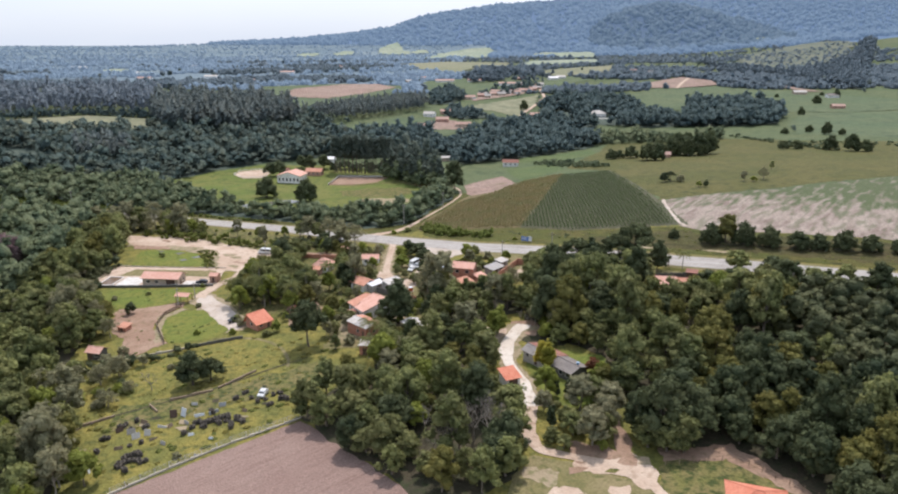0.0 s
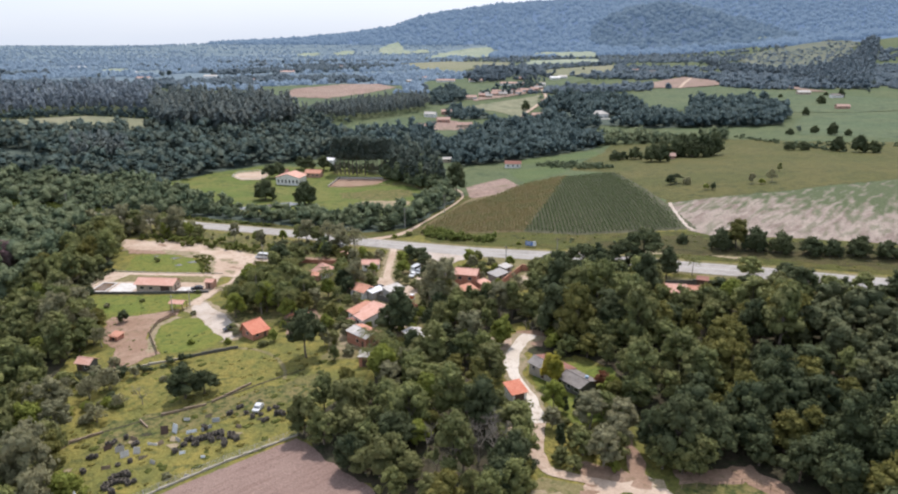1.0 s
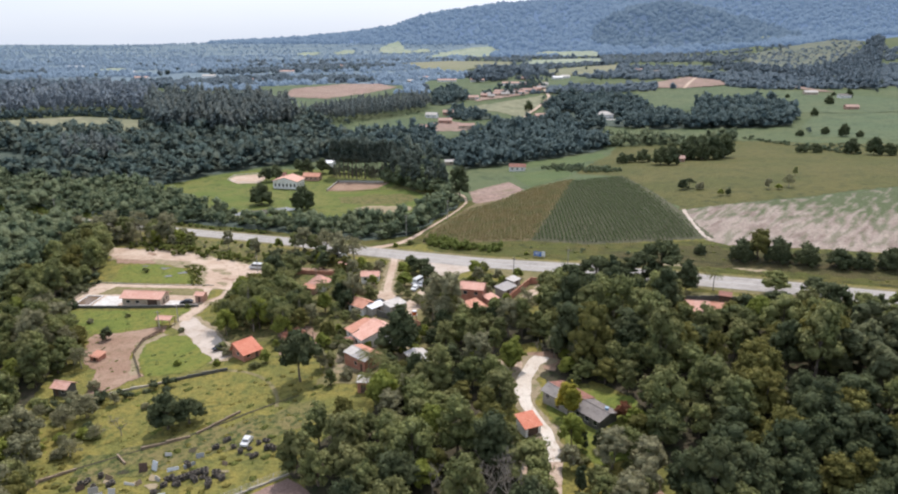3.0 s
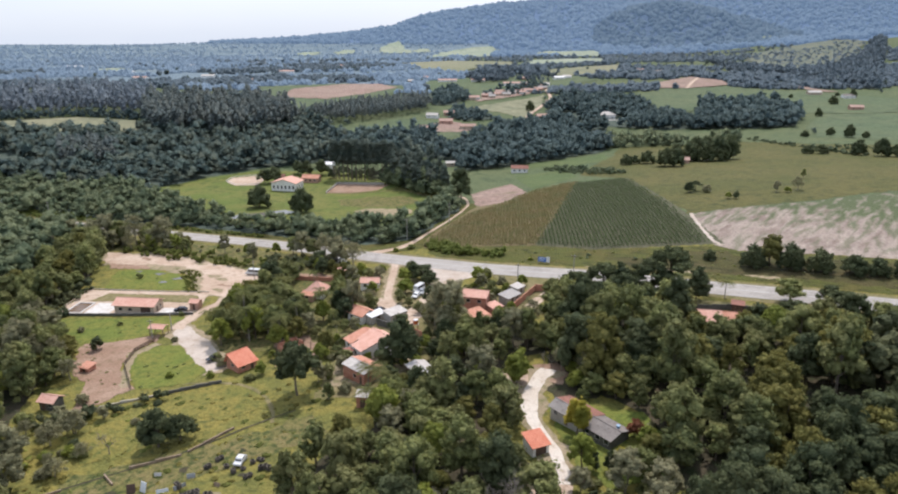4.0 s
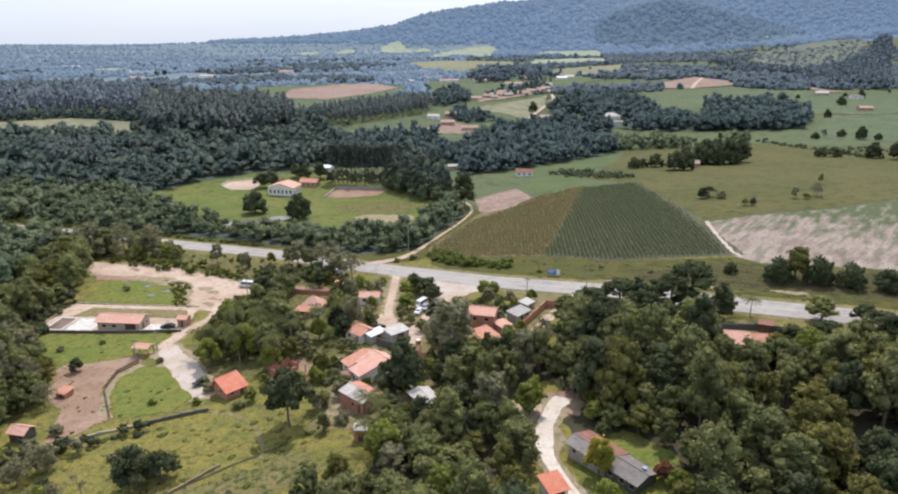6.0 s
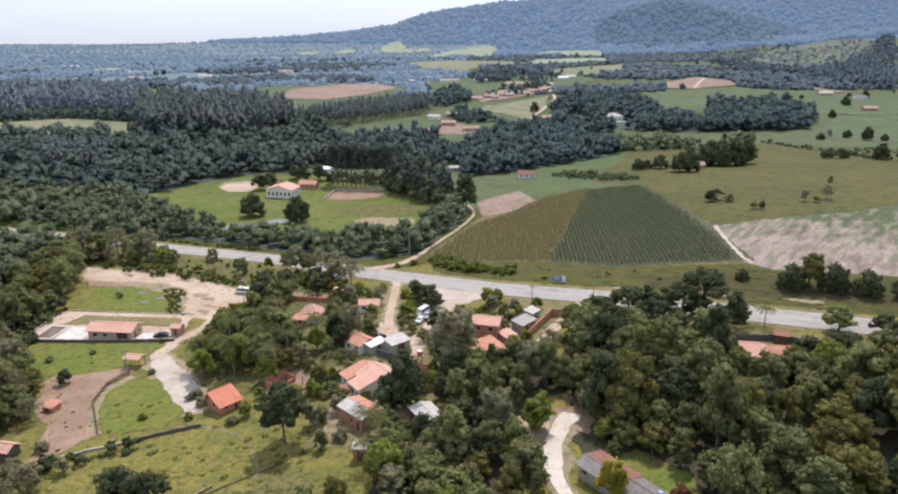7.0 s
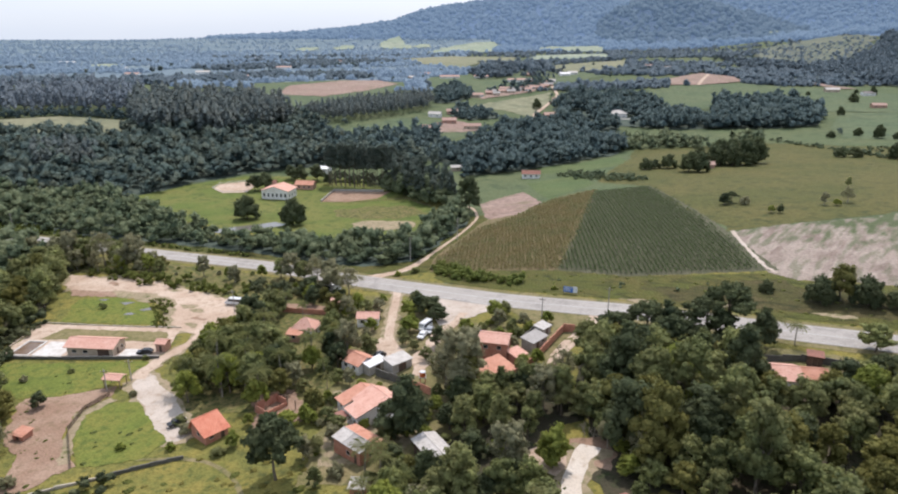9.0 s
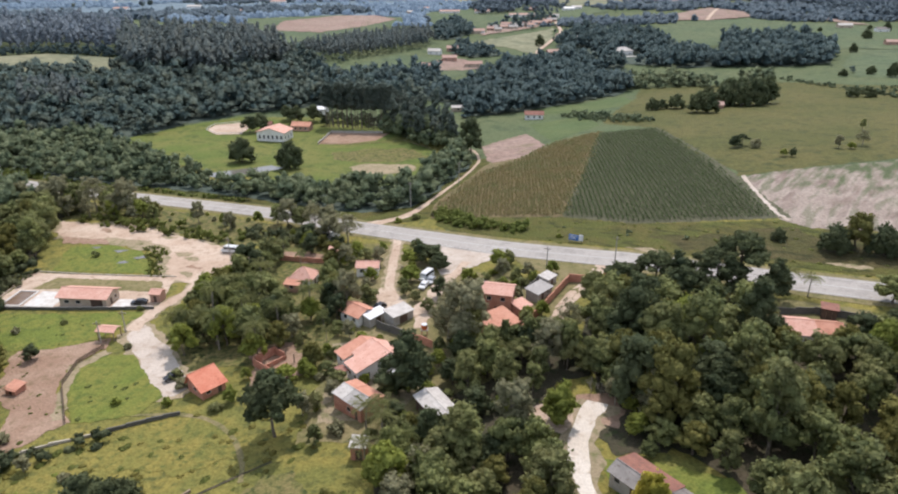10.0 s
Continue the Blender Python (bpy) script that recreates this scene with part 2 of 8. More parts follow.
# slope and farther gum leaves, with haze mixed into the colours
SLOPE_WOODS = leaf_material("hazed_slope_canopy", (0.088, 0.134, 0.168), (0.172, 0.220, 0.250), (0.144, 0.190, 0.216), 0.22, grain=1.5, many=30)
GUM_FAR = leaf_material("thicker_hazed_gum_leaves", (0.175, 0.222, 0.264), (0.310, 0.360, 0.400), (0.265, 0.315, 0.355), 0.22, grain=1.0, many=14)
# understory lightened to lift the dark gaps, imitating haze
UNDERSTORY = land_material("understory", (0.085, 0.110, 0.088), (0.105, 0.130, 0.102), (0.068, 0.092, 0.074), 12, 3.0, 0.8)
# mountain leaves blued and glowing to imitate haze; thinner on the spur
HILL_WOODS = leaf_material("hazed_hill_canopy", (0.105, 0.152, 0.180), (0.172, 0.222, 0.240), (0.140, 0.188, 0.210), grain=4.0, haze_glow=(0.150, 0.234, 0.400), many=60)
SPUR_WOODS = leaf_material("hazed_spur_canopy", (0.086, 0.130, 0.146), (0.150, 0.196, 0.204), (0.122, 0.166, 0.180), grain=4.0, haze_glow=(0.106, 0.168, 0.285), many=60)
MAIZE = leaf_material("maize_leaves", (0.074, 0.112, 0.046), (0.116, 0.154, 0.062), (0.096, 0.130, 0.054), 0.4)
MAIZE_DRY = leaf_material("drying_maize", (0.200, 0.182, 0.076), (0.285, 0.228, 0.104), (0.180, 0.195, 0.078), 0.4)
TUFT = leaf_material("grass_tufts", (0.270, 0.252, 0.066), (0.375, 0.322, 0.092), (0.30, 0.275, 0.078), 0.5)
WEED = leaf_material("lush_weeds", (0.16, 0.215, 0.062), (0.235, 0.262, 0.082), (0.19, 0.23, 0.07), 0.5)
BARK = plain_material("bark", (0.13, 0.10, 0.075), (0.22, 0.19, 0.15), 0.6, 0.9, bump=0.6)
PALE_BARK = plain_material("pale_bark", (0.30, 0.26, 0.21), (0.22, 0.19, 0.15), 0.8, 0.9, bump=0.5)

TILE = roof_material("clay_tiles", (0.50, 0.225, 0.145), (0.58, 0.29, 0.20), (0.38, 0.16, 0.105))
TILE_NEW = roof_material("new_clay_tiles", (0.56, 0.182, 0.108), (0.61, 0.232, 0.145), (0.45, 0.140, 0.085))
TILE_PALE = roof_material("faded_clay_tiles", (0.60, 0.318, 0.240), (0.66, 0.390, 0.305), (0.47, 0.222, 0.160))
TILE_OLD = roof_material("old_clay_tiles", (0.22, 0.095, 0.07), (0.30, 0.135, 0.095), (0.13, 0.085, 0.068))
WORN_SHEET = roof_material("lichened_cement_sheet", (0.30, 0.28, 0.26), (0.37, 0.345, 0.32), (0.21, 0.185, 0.165), 0.34, 0.9, 0.5)
CEMENT_ROOF = roof_material("fibre_cement_sheet", (0.43, 0.395, 0.358), (0.52, 0.485, 0.445), (0.27, 0.238, 0.205), 0.34, 0.9, 0.5)
WORN_ROOF = roof_material("weathered_grey_sheet", (0.205, 0.186, 0.170), (0.275, 0.250, 0.228), (0.145, 0.118, 0.100), 0.34, 0.9, 0.5)
GREY_ROOF = roof_material("grey_sheet", (0.150, 0.132, 0.120), (0.205, 0.180, 0.162), (0.095, 0.078, 0.068), 0.34, 0.8, 0.5)
ZINC = roof_material("zinc_sheet", (0.46, 0.465, 0.475), (0.53, 0.53, 0.535), (0.36, 0.345, 0.33), 0.30, 0.45, 0.5, 0.15)
WHITE = plain_material("white_render", (0.88, 0.86, 0.83), (0.77, 0.73, 0.67), 1.6)
CREAM = plain_material("cream_render", (0.58, 0.47, 0.36), (0.48, 0.37, 0.28), 1.6)
PINKISH = plain_material("salmon_render", (0.50, 0.30, 0.22), (0.42, 0.25, 0.19), 1.6)
CONCRETE = plain_material("concrete", (0.44, 0.41, 0.37), (0.34, 0.31, 0.27), 1.4)
PALE_CONCRETE = plain_material("pale_paving", (0.64, 0.61, 0.57), (0.50, 0.46, 0.41), 1.6)
DARK_WALL = plain_material("stained_block_wall", (0.125, 0.118, 0.105), (0.08, 0.076, 0.066), 1.2)
TIMBER = plain_material("weathered_timber", (0.24, 0.17, 0.11), (0.32, 0.24, 0.17), 0.7)
DARK_TIMBER = plain_material("dark_timber", (0.09, 0.055, 0.04), (0.14, 0.085, 0.06), 0.7)
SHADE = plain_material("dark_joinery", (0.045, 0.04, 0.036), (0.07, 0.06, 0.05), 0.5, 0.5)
FRAME = plain_material("painted_frame", (0.66, 0.65, 0.62), (0.55, 0.53, 0.49), 0.6, 0.5)
GLASS, n_, l_, b_ = material("window_glass", 0.05)
b_.inputs["Base Color"].default_value = (0.02, 0.024, 0.028, 1)
RUBBER = plain_material("tyre_rubber", (0.050, 0.044, 0.037), (0.13, 0.108, 0.082), 0.5, 1.0)
STEEL = plain_material("galvanised_steel", (0.42, 0.43, 0.44), (0.33, 0.33, 0.33), 0.6, 0.45, 0.6, 0.1)
BLUE = plain_material("blue_board", (0.05, 0.16, 0.48), (0.07, 0.20, 0.52), 1.0, 0.5)
BOARD_WHITE = plain_material("white_board", (0.76, 0.78, 0.80), (0.66, 0.68, 0.70), 1.0, 0.5)
ORANGE_TANK = plain_material("orange_plastic", (0.55, 0.15, 0.04), (0.48, 0.12, 0.035), 0.8, 0.5)
TANK_BLUE = plain_material("blue_plastic", (0.22, 0.34, 0.48), (0.26, 0.38, 0.50), 0.8, 0.5)
PAINT_WHITE = plain_material("white_car_paint", (0.72, 0.72, 0.71), (0.66, 0.65, 0.63), 1.5, 0.25, bump=0)
PAINT_BLACK = plain_material("black_car_paint", (0.02, 0.021, 0.024), (0.03, 0.03, 0.032), 1.5, 0.22, bump=0)
PAINT_SILVER = plain_material("silver_car_paint", (0.42, 0.43, 0.44), (0.36, 0.37, 0.38), 1.5, 0.3, 0.5, 0)


def brick_material():
    m, n, l, b = material("brick_wall", 0.9)
    pos = n.new("ShaderNodeTexCoord").outputs["Object"]
    a = tint(n, l, (0.40, 0.165, 0.105), (0.49, 0.245, 0.165), grains(n, l, pos, 1.3, 5.0, 0.35, 0.65))
    a = tint(n, l, a, (0.26, 0.12, 0.085), grains(n, l, pos, 0.25, 3.0, 0.5, 0.75))
    l.new(a, b.inputs["Base Color"])
    relief(n, l, b, grains(n, l, pos, 0.12), 0.4, 0.02)
    return m


BRICK = brick_material()

MAIZE_SOIL = land_material("maize_ground", (0.118, 0.118, 0.074), (0.135, 0.130, 0.082), (0.092, 0.098, 0.056), 20, 2.0, 0.5)
MAIZE_DRY_SOIL = land_material("dry_maize_ground", (0.205, 0.165, 0.088), (0.240, 0.180, 0.100), (0.160, 0.152, 0.070), 14, 2.0, 0.5)

# bluish emission of the far plain, imitating haze
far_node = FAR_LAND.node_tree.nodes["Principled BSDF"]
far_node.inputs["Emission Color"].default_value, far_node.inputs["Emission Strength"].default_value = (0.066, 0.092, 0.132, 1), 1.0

SANDY = land_material("sandy_turf", (0.31, 0.25, 0.160), (0.37, 0.295, 0.195), (0.18, 0.175, 0.080), 7, 1.8, 0.5, mottle=0.3)

MID_LAND = land_material("middle_farmland", (0.106, 0.140, 0.066), (0.132, 0.154, 0.074), (0.080, 0.108, 0.054), 60, 9.0, 1.6, bump=0.3)
# lush turf dulled and blued to imitate haze over distance
FAR_LUSH = land_material("hazed_lush_pasture", (0.108, 0.146, 0.076), (0.130, 0.158, 0.082), (0.086, 0.116, 0.064), 60, 14, 3.0, bump=0.2)
# clay tile colour with distance haze mixed in
FAR_TILE = roof_material("hazed_far_tiles", (0.40, 0.245, 0.195), (0.47, 0.31, 0.25), (0.33, 0.20, 0.16))

VERGE = land_material("rough_verge", (0.102, 0.110, 0.029), (0.122, 0.108, 0.034), (0.048, 0.053, 0.019), 9, 3.2, 0.8, bump=0.6, part3=0.50, stretch=(0.5, 1.6, 1, -0.48))

# spur floor emits less than the hill's, imitating thinner haze
SPUR_FLOOR = land_material("hazed_spur_floor", (0.018, 0.026, 0.028), (0.024, 0.034, 0.034), (0.015, 0.022, 0.024), 190, 26, 9.0, bump=0.8)
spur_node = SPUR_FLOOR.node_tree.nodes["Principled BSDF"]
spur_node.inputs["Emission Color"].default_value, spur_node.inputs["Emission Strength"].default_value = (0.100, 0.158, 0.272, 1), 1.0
GREEN_TUFT = leaf_material("green_weeds", (0.180, 0.212, 0.056), (0.265, 0.284, 0.078), (0.225, 0.240, 0.068), 0.5)

VERGE_DRY = land_material("dry_verge", (0.088, 0.084, 0.030), (0.105, 0.086, 0.038), (0.045, 0.047, 0.018), 7, 2.6, 0.8, bump=0.6, part3=0.49, stretch=(0.5, 1.6, 1, -0.48))
TALL_GRASS = land_material("yellow_tall_grass", (0.262, 0.220, 0.060), (0.190, 0.184, 0.050), (0.116, 0.130, 0.038), 5, 1.4, 0.6, bump=0.6, part3=0.50)

TRAMPLED = land_material("trampled_grass", (0.172, 0.166, 0.054), (0.225, 0.186, 0.080), (0.066, 0.084, 0.028), 5, 1.3, 0.5, bump=0.6, part3=0.45)

WOODS_MID = leaf_material("thicket_canopy", (0.100, 0.140, 0.084), (0.262, 0.314, 0.168), (0.236, 0.264, 0.144), 0.28, grain=0.8, many=9)

BUSH_GREEN = leaf_material("bright_bush_leaves", (0.175, 0.225, 0.060), (0.300, 0.335, 0.095), (0.240, 0.270, 0.075), 0.5)

FOOTING = plain_material("earth_stained_concrete", (0.52, 0.46, 0.375), (0.38, 0.325, 0.25), 1.2)

# belt leaves carry haze as a blue base colour
BELT = leaf_material("hazed_belt_canopy", (0.062, 0.104, 0.112), (0.122, 0.176, 0.170), (0.108, 0.150, 0.138), 0.22, grain=1.0, many=11)


# Heights of the land on a coarse lattice; the far plain and the hills are added by formula.
GRID_X = (-600, -300, -150, -50, 50, 150, 300, 600)
GRID_Y = (0, 120, 180, 240, 300, 370, 450, 600, 800, 1100, 1500)
LAND = np.array((
    (-8.5, -8.1, -5.1, -0.3, 5.4, 10.1, 16.4, 24.6),
    (-9, -9.1, -6.8, -1.5, 5.7, 11.4, 18.1, 24.4),
    (-9, -9.1, -6.9, -2.1, 6, 13, 18.7, 23.9),
    (-8.6, -8.4, -6.1, -2.2, 6.7, 14.7, 18.7, 23),
    (-7.5, -7.3, -5, -2.9, 6.2, 14.7, 17.2, 21.8),
    (-5.2, -5.7, -5.9, -5.7, 3.3, 10.7, 13.5, 19.7),
    (-1.8, -2.9, -6.4, -6.6, -1.7, 3.5, 8, 17),
    (4.3, 7.3, 2.1, -1.6, -5.3, -6.2, 0.2, 12.7),
    (9.3, 10.8, 7.7, 4.4, 1.2, -0.1, 2, 10.7),
    (14.3, 14.8, 13.6, 13.1, 14, 16.8, 21.6, 21.6),
    (21.8, 23.8, 24.3, 24.8, 25.9, 27.7, 30.5, 35.1)))


def ease(a, b, v):
    s = np.clip((v - a) / (b - a), 0, 1)
    return s * s * (3 - 2 * s)


def cubic_weights(nodes, v):
    """Index and weights of a smooth curve through uneven nodes."""
    nodes = np.asarray(nodes, float)
    v = np.clip(v, nodes[0], nodes[-1])
    i = np.clip(np.searchsorted(nodes, v) - 1, 0, len(nodes) - 2)
    h = nodes[i + 1] - nodes[i]
    s = (v - nodes[i]) / h
    a, b = np.maximum(i - 1, 0), np.minimum(i + 2, len(nodes) - 1)
    h00, h10, h01, h11 = 2 * s**3 - 3 * s**2 + 1, s**3 - 2 * s**2 + s, 3 * s**2 - 2 * s**3, s**3 - s**2
    ma, mb = h / (nodes[i + 1] - nodes[a]), h / (nodes[b] - nodes[i])
    return (a, i, i + 1, b), (-h10 * ma, h00 - h11 * mb, h01 + h10 * ma, h11 * mb)


def height(x, y):
    """The land's height at arrays or numbers x, y."""
    x, y = np.asarray(x, float), np.asarray(y, float)
    ix, wx = cubic_weights(GRID_X, x)
    iy, wy = cubic_weights(GRID_Y, y)
    z = sum(wy[j] * wx[i] * LAND[iy[j], ix[i]] for j in range(4) for i in range(4))
    z = z + 24 * ease(1500, 4700, y)
    # table mountain with a wooded front, a spur before it and a shoulder to the east
    top = np.interp(x, (-1900, -892, -540, -276, -205, -129, 18, 223, 458, 781, 1515, 2600), (0, 34, 62, 98, 122, 150, 170, 192, 208, 232, 232, 225))
    z = z + top * ease(2350, 3520, y - 0.12 * np.maximum(x, 0) + 50 * np.sin(x / 170.0) * ease(2350, 2700, y))
    z = z + 128 * np.exp(-((x - 850) / 270) ** 2 - ((y - 2720) / 360) ** 2)
    z = z + 62 * ease(620, 1250, x) * ease(1150, 1750, y) * (1 - 0.6 * ease(1900, 2400, y))
    return z


def up(x, y):
    return float(height(x, y))


# ---- building helpers ----
def part(name, bm, mat, parent=None, label="", smooth=False):
    """Links a bmesh as one mesh object, under a thing or a part if one is given."""
    me = bpy.data.meshes.new(name)
    bm.to_mesh(me)
    bm.free()
    me.materials.append(mat)
    if smooth:
        me.shade_smooth()
    ob = new(name, me)
    ob.parent = parent
    if label:
        ob["label"] = label
    return ob


def part_np(name, verts, faces, mat, parent=None, smooth=False):
    me = bpy.data.meshes.new(name)
    me.from_pydata(verts, [], faces)
    me.materials.append(mat)
    if smooth:
        me.shade_smooth()
    ob = new(name, me)
    ob.parent = parent
    return ob


def arrays(name, verts, faces, mat, parent=None, normals=None):
    """A mesh of equal-sided faces from arrays, quickly; normals, one a vertex, round the shading of foliage."""
    verts, faces = np.asarray(verts, np.float32), np.asarray(faces, np.int32)
    n, k = faces.shape
    me = bpy.data.meshes.new(name)
    me.vertices.add(len(verts)), me.loops.add(n * k), me.polygons.add(n)
    me.vertices.foreach_set("co", verts.ravel())
    me.loops.foreach_set("vertex_index", faces.ravel())
    me.polygons.foreach_set("loop_start", np.arange(0, n * k, k, dtype=np.int32))
    me.update(calc_edges=True)
    if normals is not None:
        me.shade_smooth()
        me.normals_split_custom_set_from_vertices(np.asarray(normals, np.float32))
    me.materials.append(mat)
    ob = new(name, me)
    ob.parent = parent
    return ob


def box(bm, x0, x1, y0, y1, z0, z1, bevel=0.0):
    r = bmesh.ops.create_cube(bm, size=1.0, matrix=Matrix.LocRotScale(((x0 + x1) / 2, (y0 + y1) / 2, (z0 + z1) / 2), None, (abs(x1 - x0), abs(y1 - y0), abs(z1 - z0))))
    if bevel:
        edges = list({e for v in r["verts"] for e in v.link_edges})
        bmesh.ops.bevel(bm, geom=edges, offset=bevel, segments=1, affect="EDGES")
    return r["verts"]


def boxed(name, dims, mat, parent=None, label="", bevel=0.0):
    bm = bmesh.new()
    box(bm, *dims, bevel=bevel)
    return part(name, bm, mat, parent, label)


def tube(bm, a, b, r0, r1, sides=6):
    a, b = Vector(a), Vector(b)
    turn = (b - a).to_track_quat("Z", "Y").to_matrix().to_4x4()
    bmesh.ops.create_cone(bm, cap_ends=True, segments=sides, radius1=r0, radius2=r1, depth=(b - a).length, matrix=Matrix.Translation((a + b) / 2) @ turn)


def empty(name, x, y, turn=0.0, sink=0.0, z=None):
    ob = new(name)
    ob.empty_display_size = 0.5
    ob.matrix_world = pose(x, y, (up(x, y) if z is None else z) - sink, 0, 0, turn)
    return ob


def inside(poly, x, y):
    """Which of the points x, y lie inside a polygon."""
    x, y = np.asarray(x, float), np.asarray(y, float)
    hit = np.zeros(x.shape, bool)
    for (ax, ay), (bx, by) in zip(poly, poly[1:] + poly[:1]):
        if ay != by:
            hit ^= ((ay > y) != (by > y)) & (x < (bx - ax) * (y - ay) / (by - ay) + ax)
    return hit


def spline(points, step):
    """Points every so many metres along a smooth line through the given ones."""
    p = [Vector((*q, 0)) for q in points]
    p = [2 * p[0] - p[1]] + p + [2 * p[-1] - p[-2]]
    out = []
    for a, b, c, d in zip(p, p[1:], p[2:], p[3:]):
        n = max(1, int((c - b).length / step))
        for i in range(n):
            s = i / n
            out.append(0.5 * (2 * b + (c - a) * s + (2 * a - 5 * b + 4 * c - d) * s * s + (3 * b - 3 * c + d - a) * s**3))
    return out + [p[-2]]


def lift_of(y):
    return 0.06 + 0.25 * max(0.0, (y - 450) / 400)


FAR_FIELDS = []       # open ground of the far plain, kept clear of trees


def patch(name, poly, mat, lift=0.0, ragged=0.8, cell=5.0, label="", category="field"):
    """A sheet of soil or turf with an uneven edge, laid on the land."""
    if min(q[1] for q in poly) > 430 and mat not in (UNDERSTORY,):
        FAR_FIELDS.append(poly)
    edge = []
    for a, b in zip(poly, poly[1:] + poly[:1]):
        a, b = Vector((*a, 0)), Vector((*b, 0))
        n = max(1, int((b - a).length / max(0.9, cell * 0.3)))
        for i in range(n):
            q = a.lerp(b, i / n)
            w = noise.noise_vector(q * (0.5 / max(ragged, 0.3))) * ragged
            w += noise.noise_vector(q * (1.9 / max(ragged, 0.3)) + Vector((3, 8, 1))) * ragged * 0.45
            edge.append((q.x + w.x, q.y + w.y, 0))
    bm = bmesh.new()
    bm.faces.new([bm.verts.new(v) for v in edge])
    for axis in (0, 1):
        lo, hi = min(v[axis] for v in edge), max(v[axis] for v in edge)
        k = math.ceil(lo / cell) * cell
        while k < hi:
            co, no = [0, 0, 0], [0, 0, 0]
            co[axis], no[axis] = k, 1
            bmesh.ops.bisect_plane(bm, geom=bm.verts[:] + bm.edges[:] + bm.faces[:], plane_co=co, plane_no=no, dist=1e-4)
            k += cell
    bmesh.ops.triangulate(bm, faces=[f for f in bm.faces if len(f.verts) > 4])
    xy = np.array([v.co[:2] for v in bm.verts])
    for v, z in zip(bm.verts, height(xy[:, 0], xy[:, 1])):
        v.co.z = z + lift_of(v.co.y) + lift
    bmesh.ops.recalc_face_normals(bm, faces=bm.faces)
    if sum(f.normal.z for f in bm.faces) < 0:
        bmesh.ops.reverse_faces(bm, faces=bm.faces)
    return tagged(part(name, bm, mat), label, category, kind="structure")


def strip(name, points, width, mat, lift, label="", category="road", ragged=0.0, cross=4, step=3.0, shift=0.0):
    """A road or path: a band along a smooth line, laid on the land."""
    line = spline(points, step)
    verts, faces = [], []
    for i, q in enumerate(line):
        wide = width if isinstance(width, float) else float(np.interp(i / (len(line) - 1), np.linspace(0, 1, len(width)), width))
        d = (line[min(i + 1, len(line) - 1)] - line[max(i - 1, 0)]).normalized()
        side = Vector((d.y, -d.x, 0))
        wl_, wr_ = (1 + ragged * noise.noise(q * 0.31)), (1 + ragged * noise.noise(q * 0.27 + Vector((9, 4, 2))))
        for k in range(cross + 1):
            s = (k / cross - 0.5) * wide
            s *= wl_ if s < 0 else wr_
            p = q + side * (s + shift)
            verts.append((p.x, p.y, 0))
    xy = np.array(verts)
    z = height(xy[:, 0], xy[:, 1])
    verts = [(v[0], v[1], float(h) + lift_of(v[1]) + lift) for v, h in zip(verts, z)]
    for i in range(len(line) - 1):
        for k in range(cross):
            a = i * (cross + 1) + k
            faces.append((a, a + cross + 1, a + cross + 2, a + 1))
    ob = part_np(name, verts, faces, mat)
    return tagged(ob, label, category, kind="structure")


# ---- the land ----
def ticks(spans):
    out = []
    for a, b, step in spans:
        out += list(np.arange(a, b, step))
    return np.array(out + [spans[-1][1]])


def on_spur(x, y):
    return ((x - 930) / 410) ** 2 + ((y - 2560) / 430) ** 2 < 1


def make_ground():
    gx = ticks(((-4200, -1500, 100), (-1500, -500, 40), (-500, -200, 12), (-200, 160, 4), (160, 500, 12), (500, 1500, 40), (1500, 4200, 100)))
    gy = ticks(((-700, 0, 50), (0, 60, 12), (60, 400, 4), (400, 800, 10), (800, 2000, 25), (2000, 4950, 60)))
    mx, my = np.meshgrid(gx, gy)
    mz = height(mx, my)
    w = len(gx)
    idx = np.arange(len(gx) * len(gy)).reshape(len(gy), w)
    faces = np.stack([idx[:-1, :-1], idx[:-1, 1:], idx[1:, 1:], idx[1:, :-1]], -1).reshape(-1, 4)
    ob = arrays("ground", np.stack([mx, my, mz], -1).reshape(-1, 3), faces, MEADOW)
    # far plain, hills and spur take the glowing haze-tinted materials
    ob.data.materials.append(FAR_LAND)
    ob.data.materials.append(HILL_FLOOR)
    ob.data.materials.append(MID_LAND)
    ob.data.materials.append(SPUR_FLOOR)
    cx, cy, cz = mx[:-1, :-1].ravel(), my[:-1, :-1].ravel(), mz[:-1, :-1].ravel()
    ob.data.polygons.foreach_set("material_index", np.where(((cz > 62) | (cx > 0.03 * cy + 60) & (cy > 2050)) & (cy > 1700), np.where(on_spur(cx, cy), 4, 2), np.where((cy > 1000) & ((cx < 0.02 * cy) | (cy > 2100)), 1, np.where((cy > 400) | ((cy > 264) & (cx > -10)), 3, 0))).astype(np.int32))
    ob.data.shade_smooth()
    return tagged(ob, "rolling meadow ground of dry green and yellow grass", "ground", kind="structure")


make_ground()

HIGHWAY = [(-620, 470), (-420, 415), (-320, 378), (-243, 353), (-202, 345), (-163, 331), (-123, 318), (-88, 306), (-70, 298), (-36, 278), (-8, 261), (10, 250), (31, 239.5), (45, 233), (78, 215), (96, 206), (115, 196), (134, 187), (200, 155), (330, 92), (520, 0)]
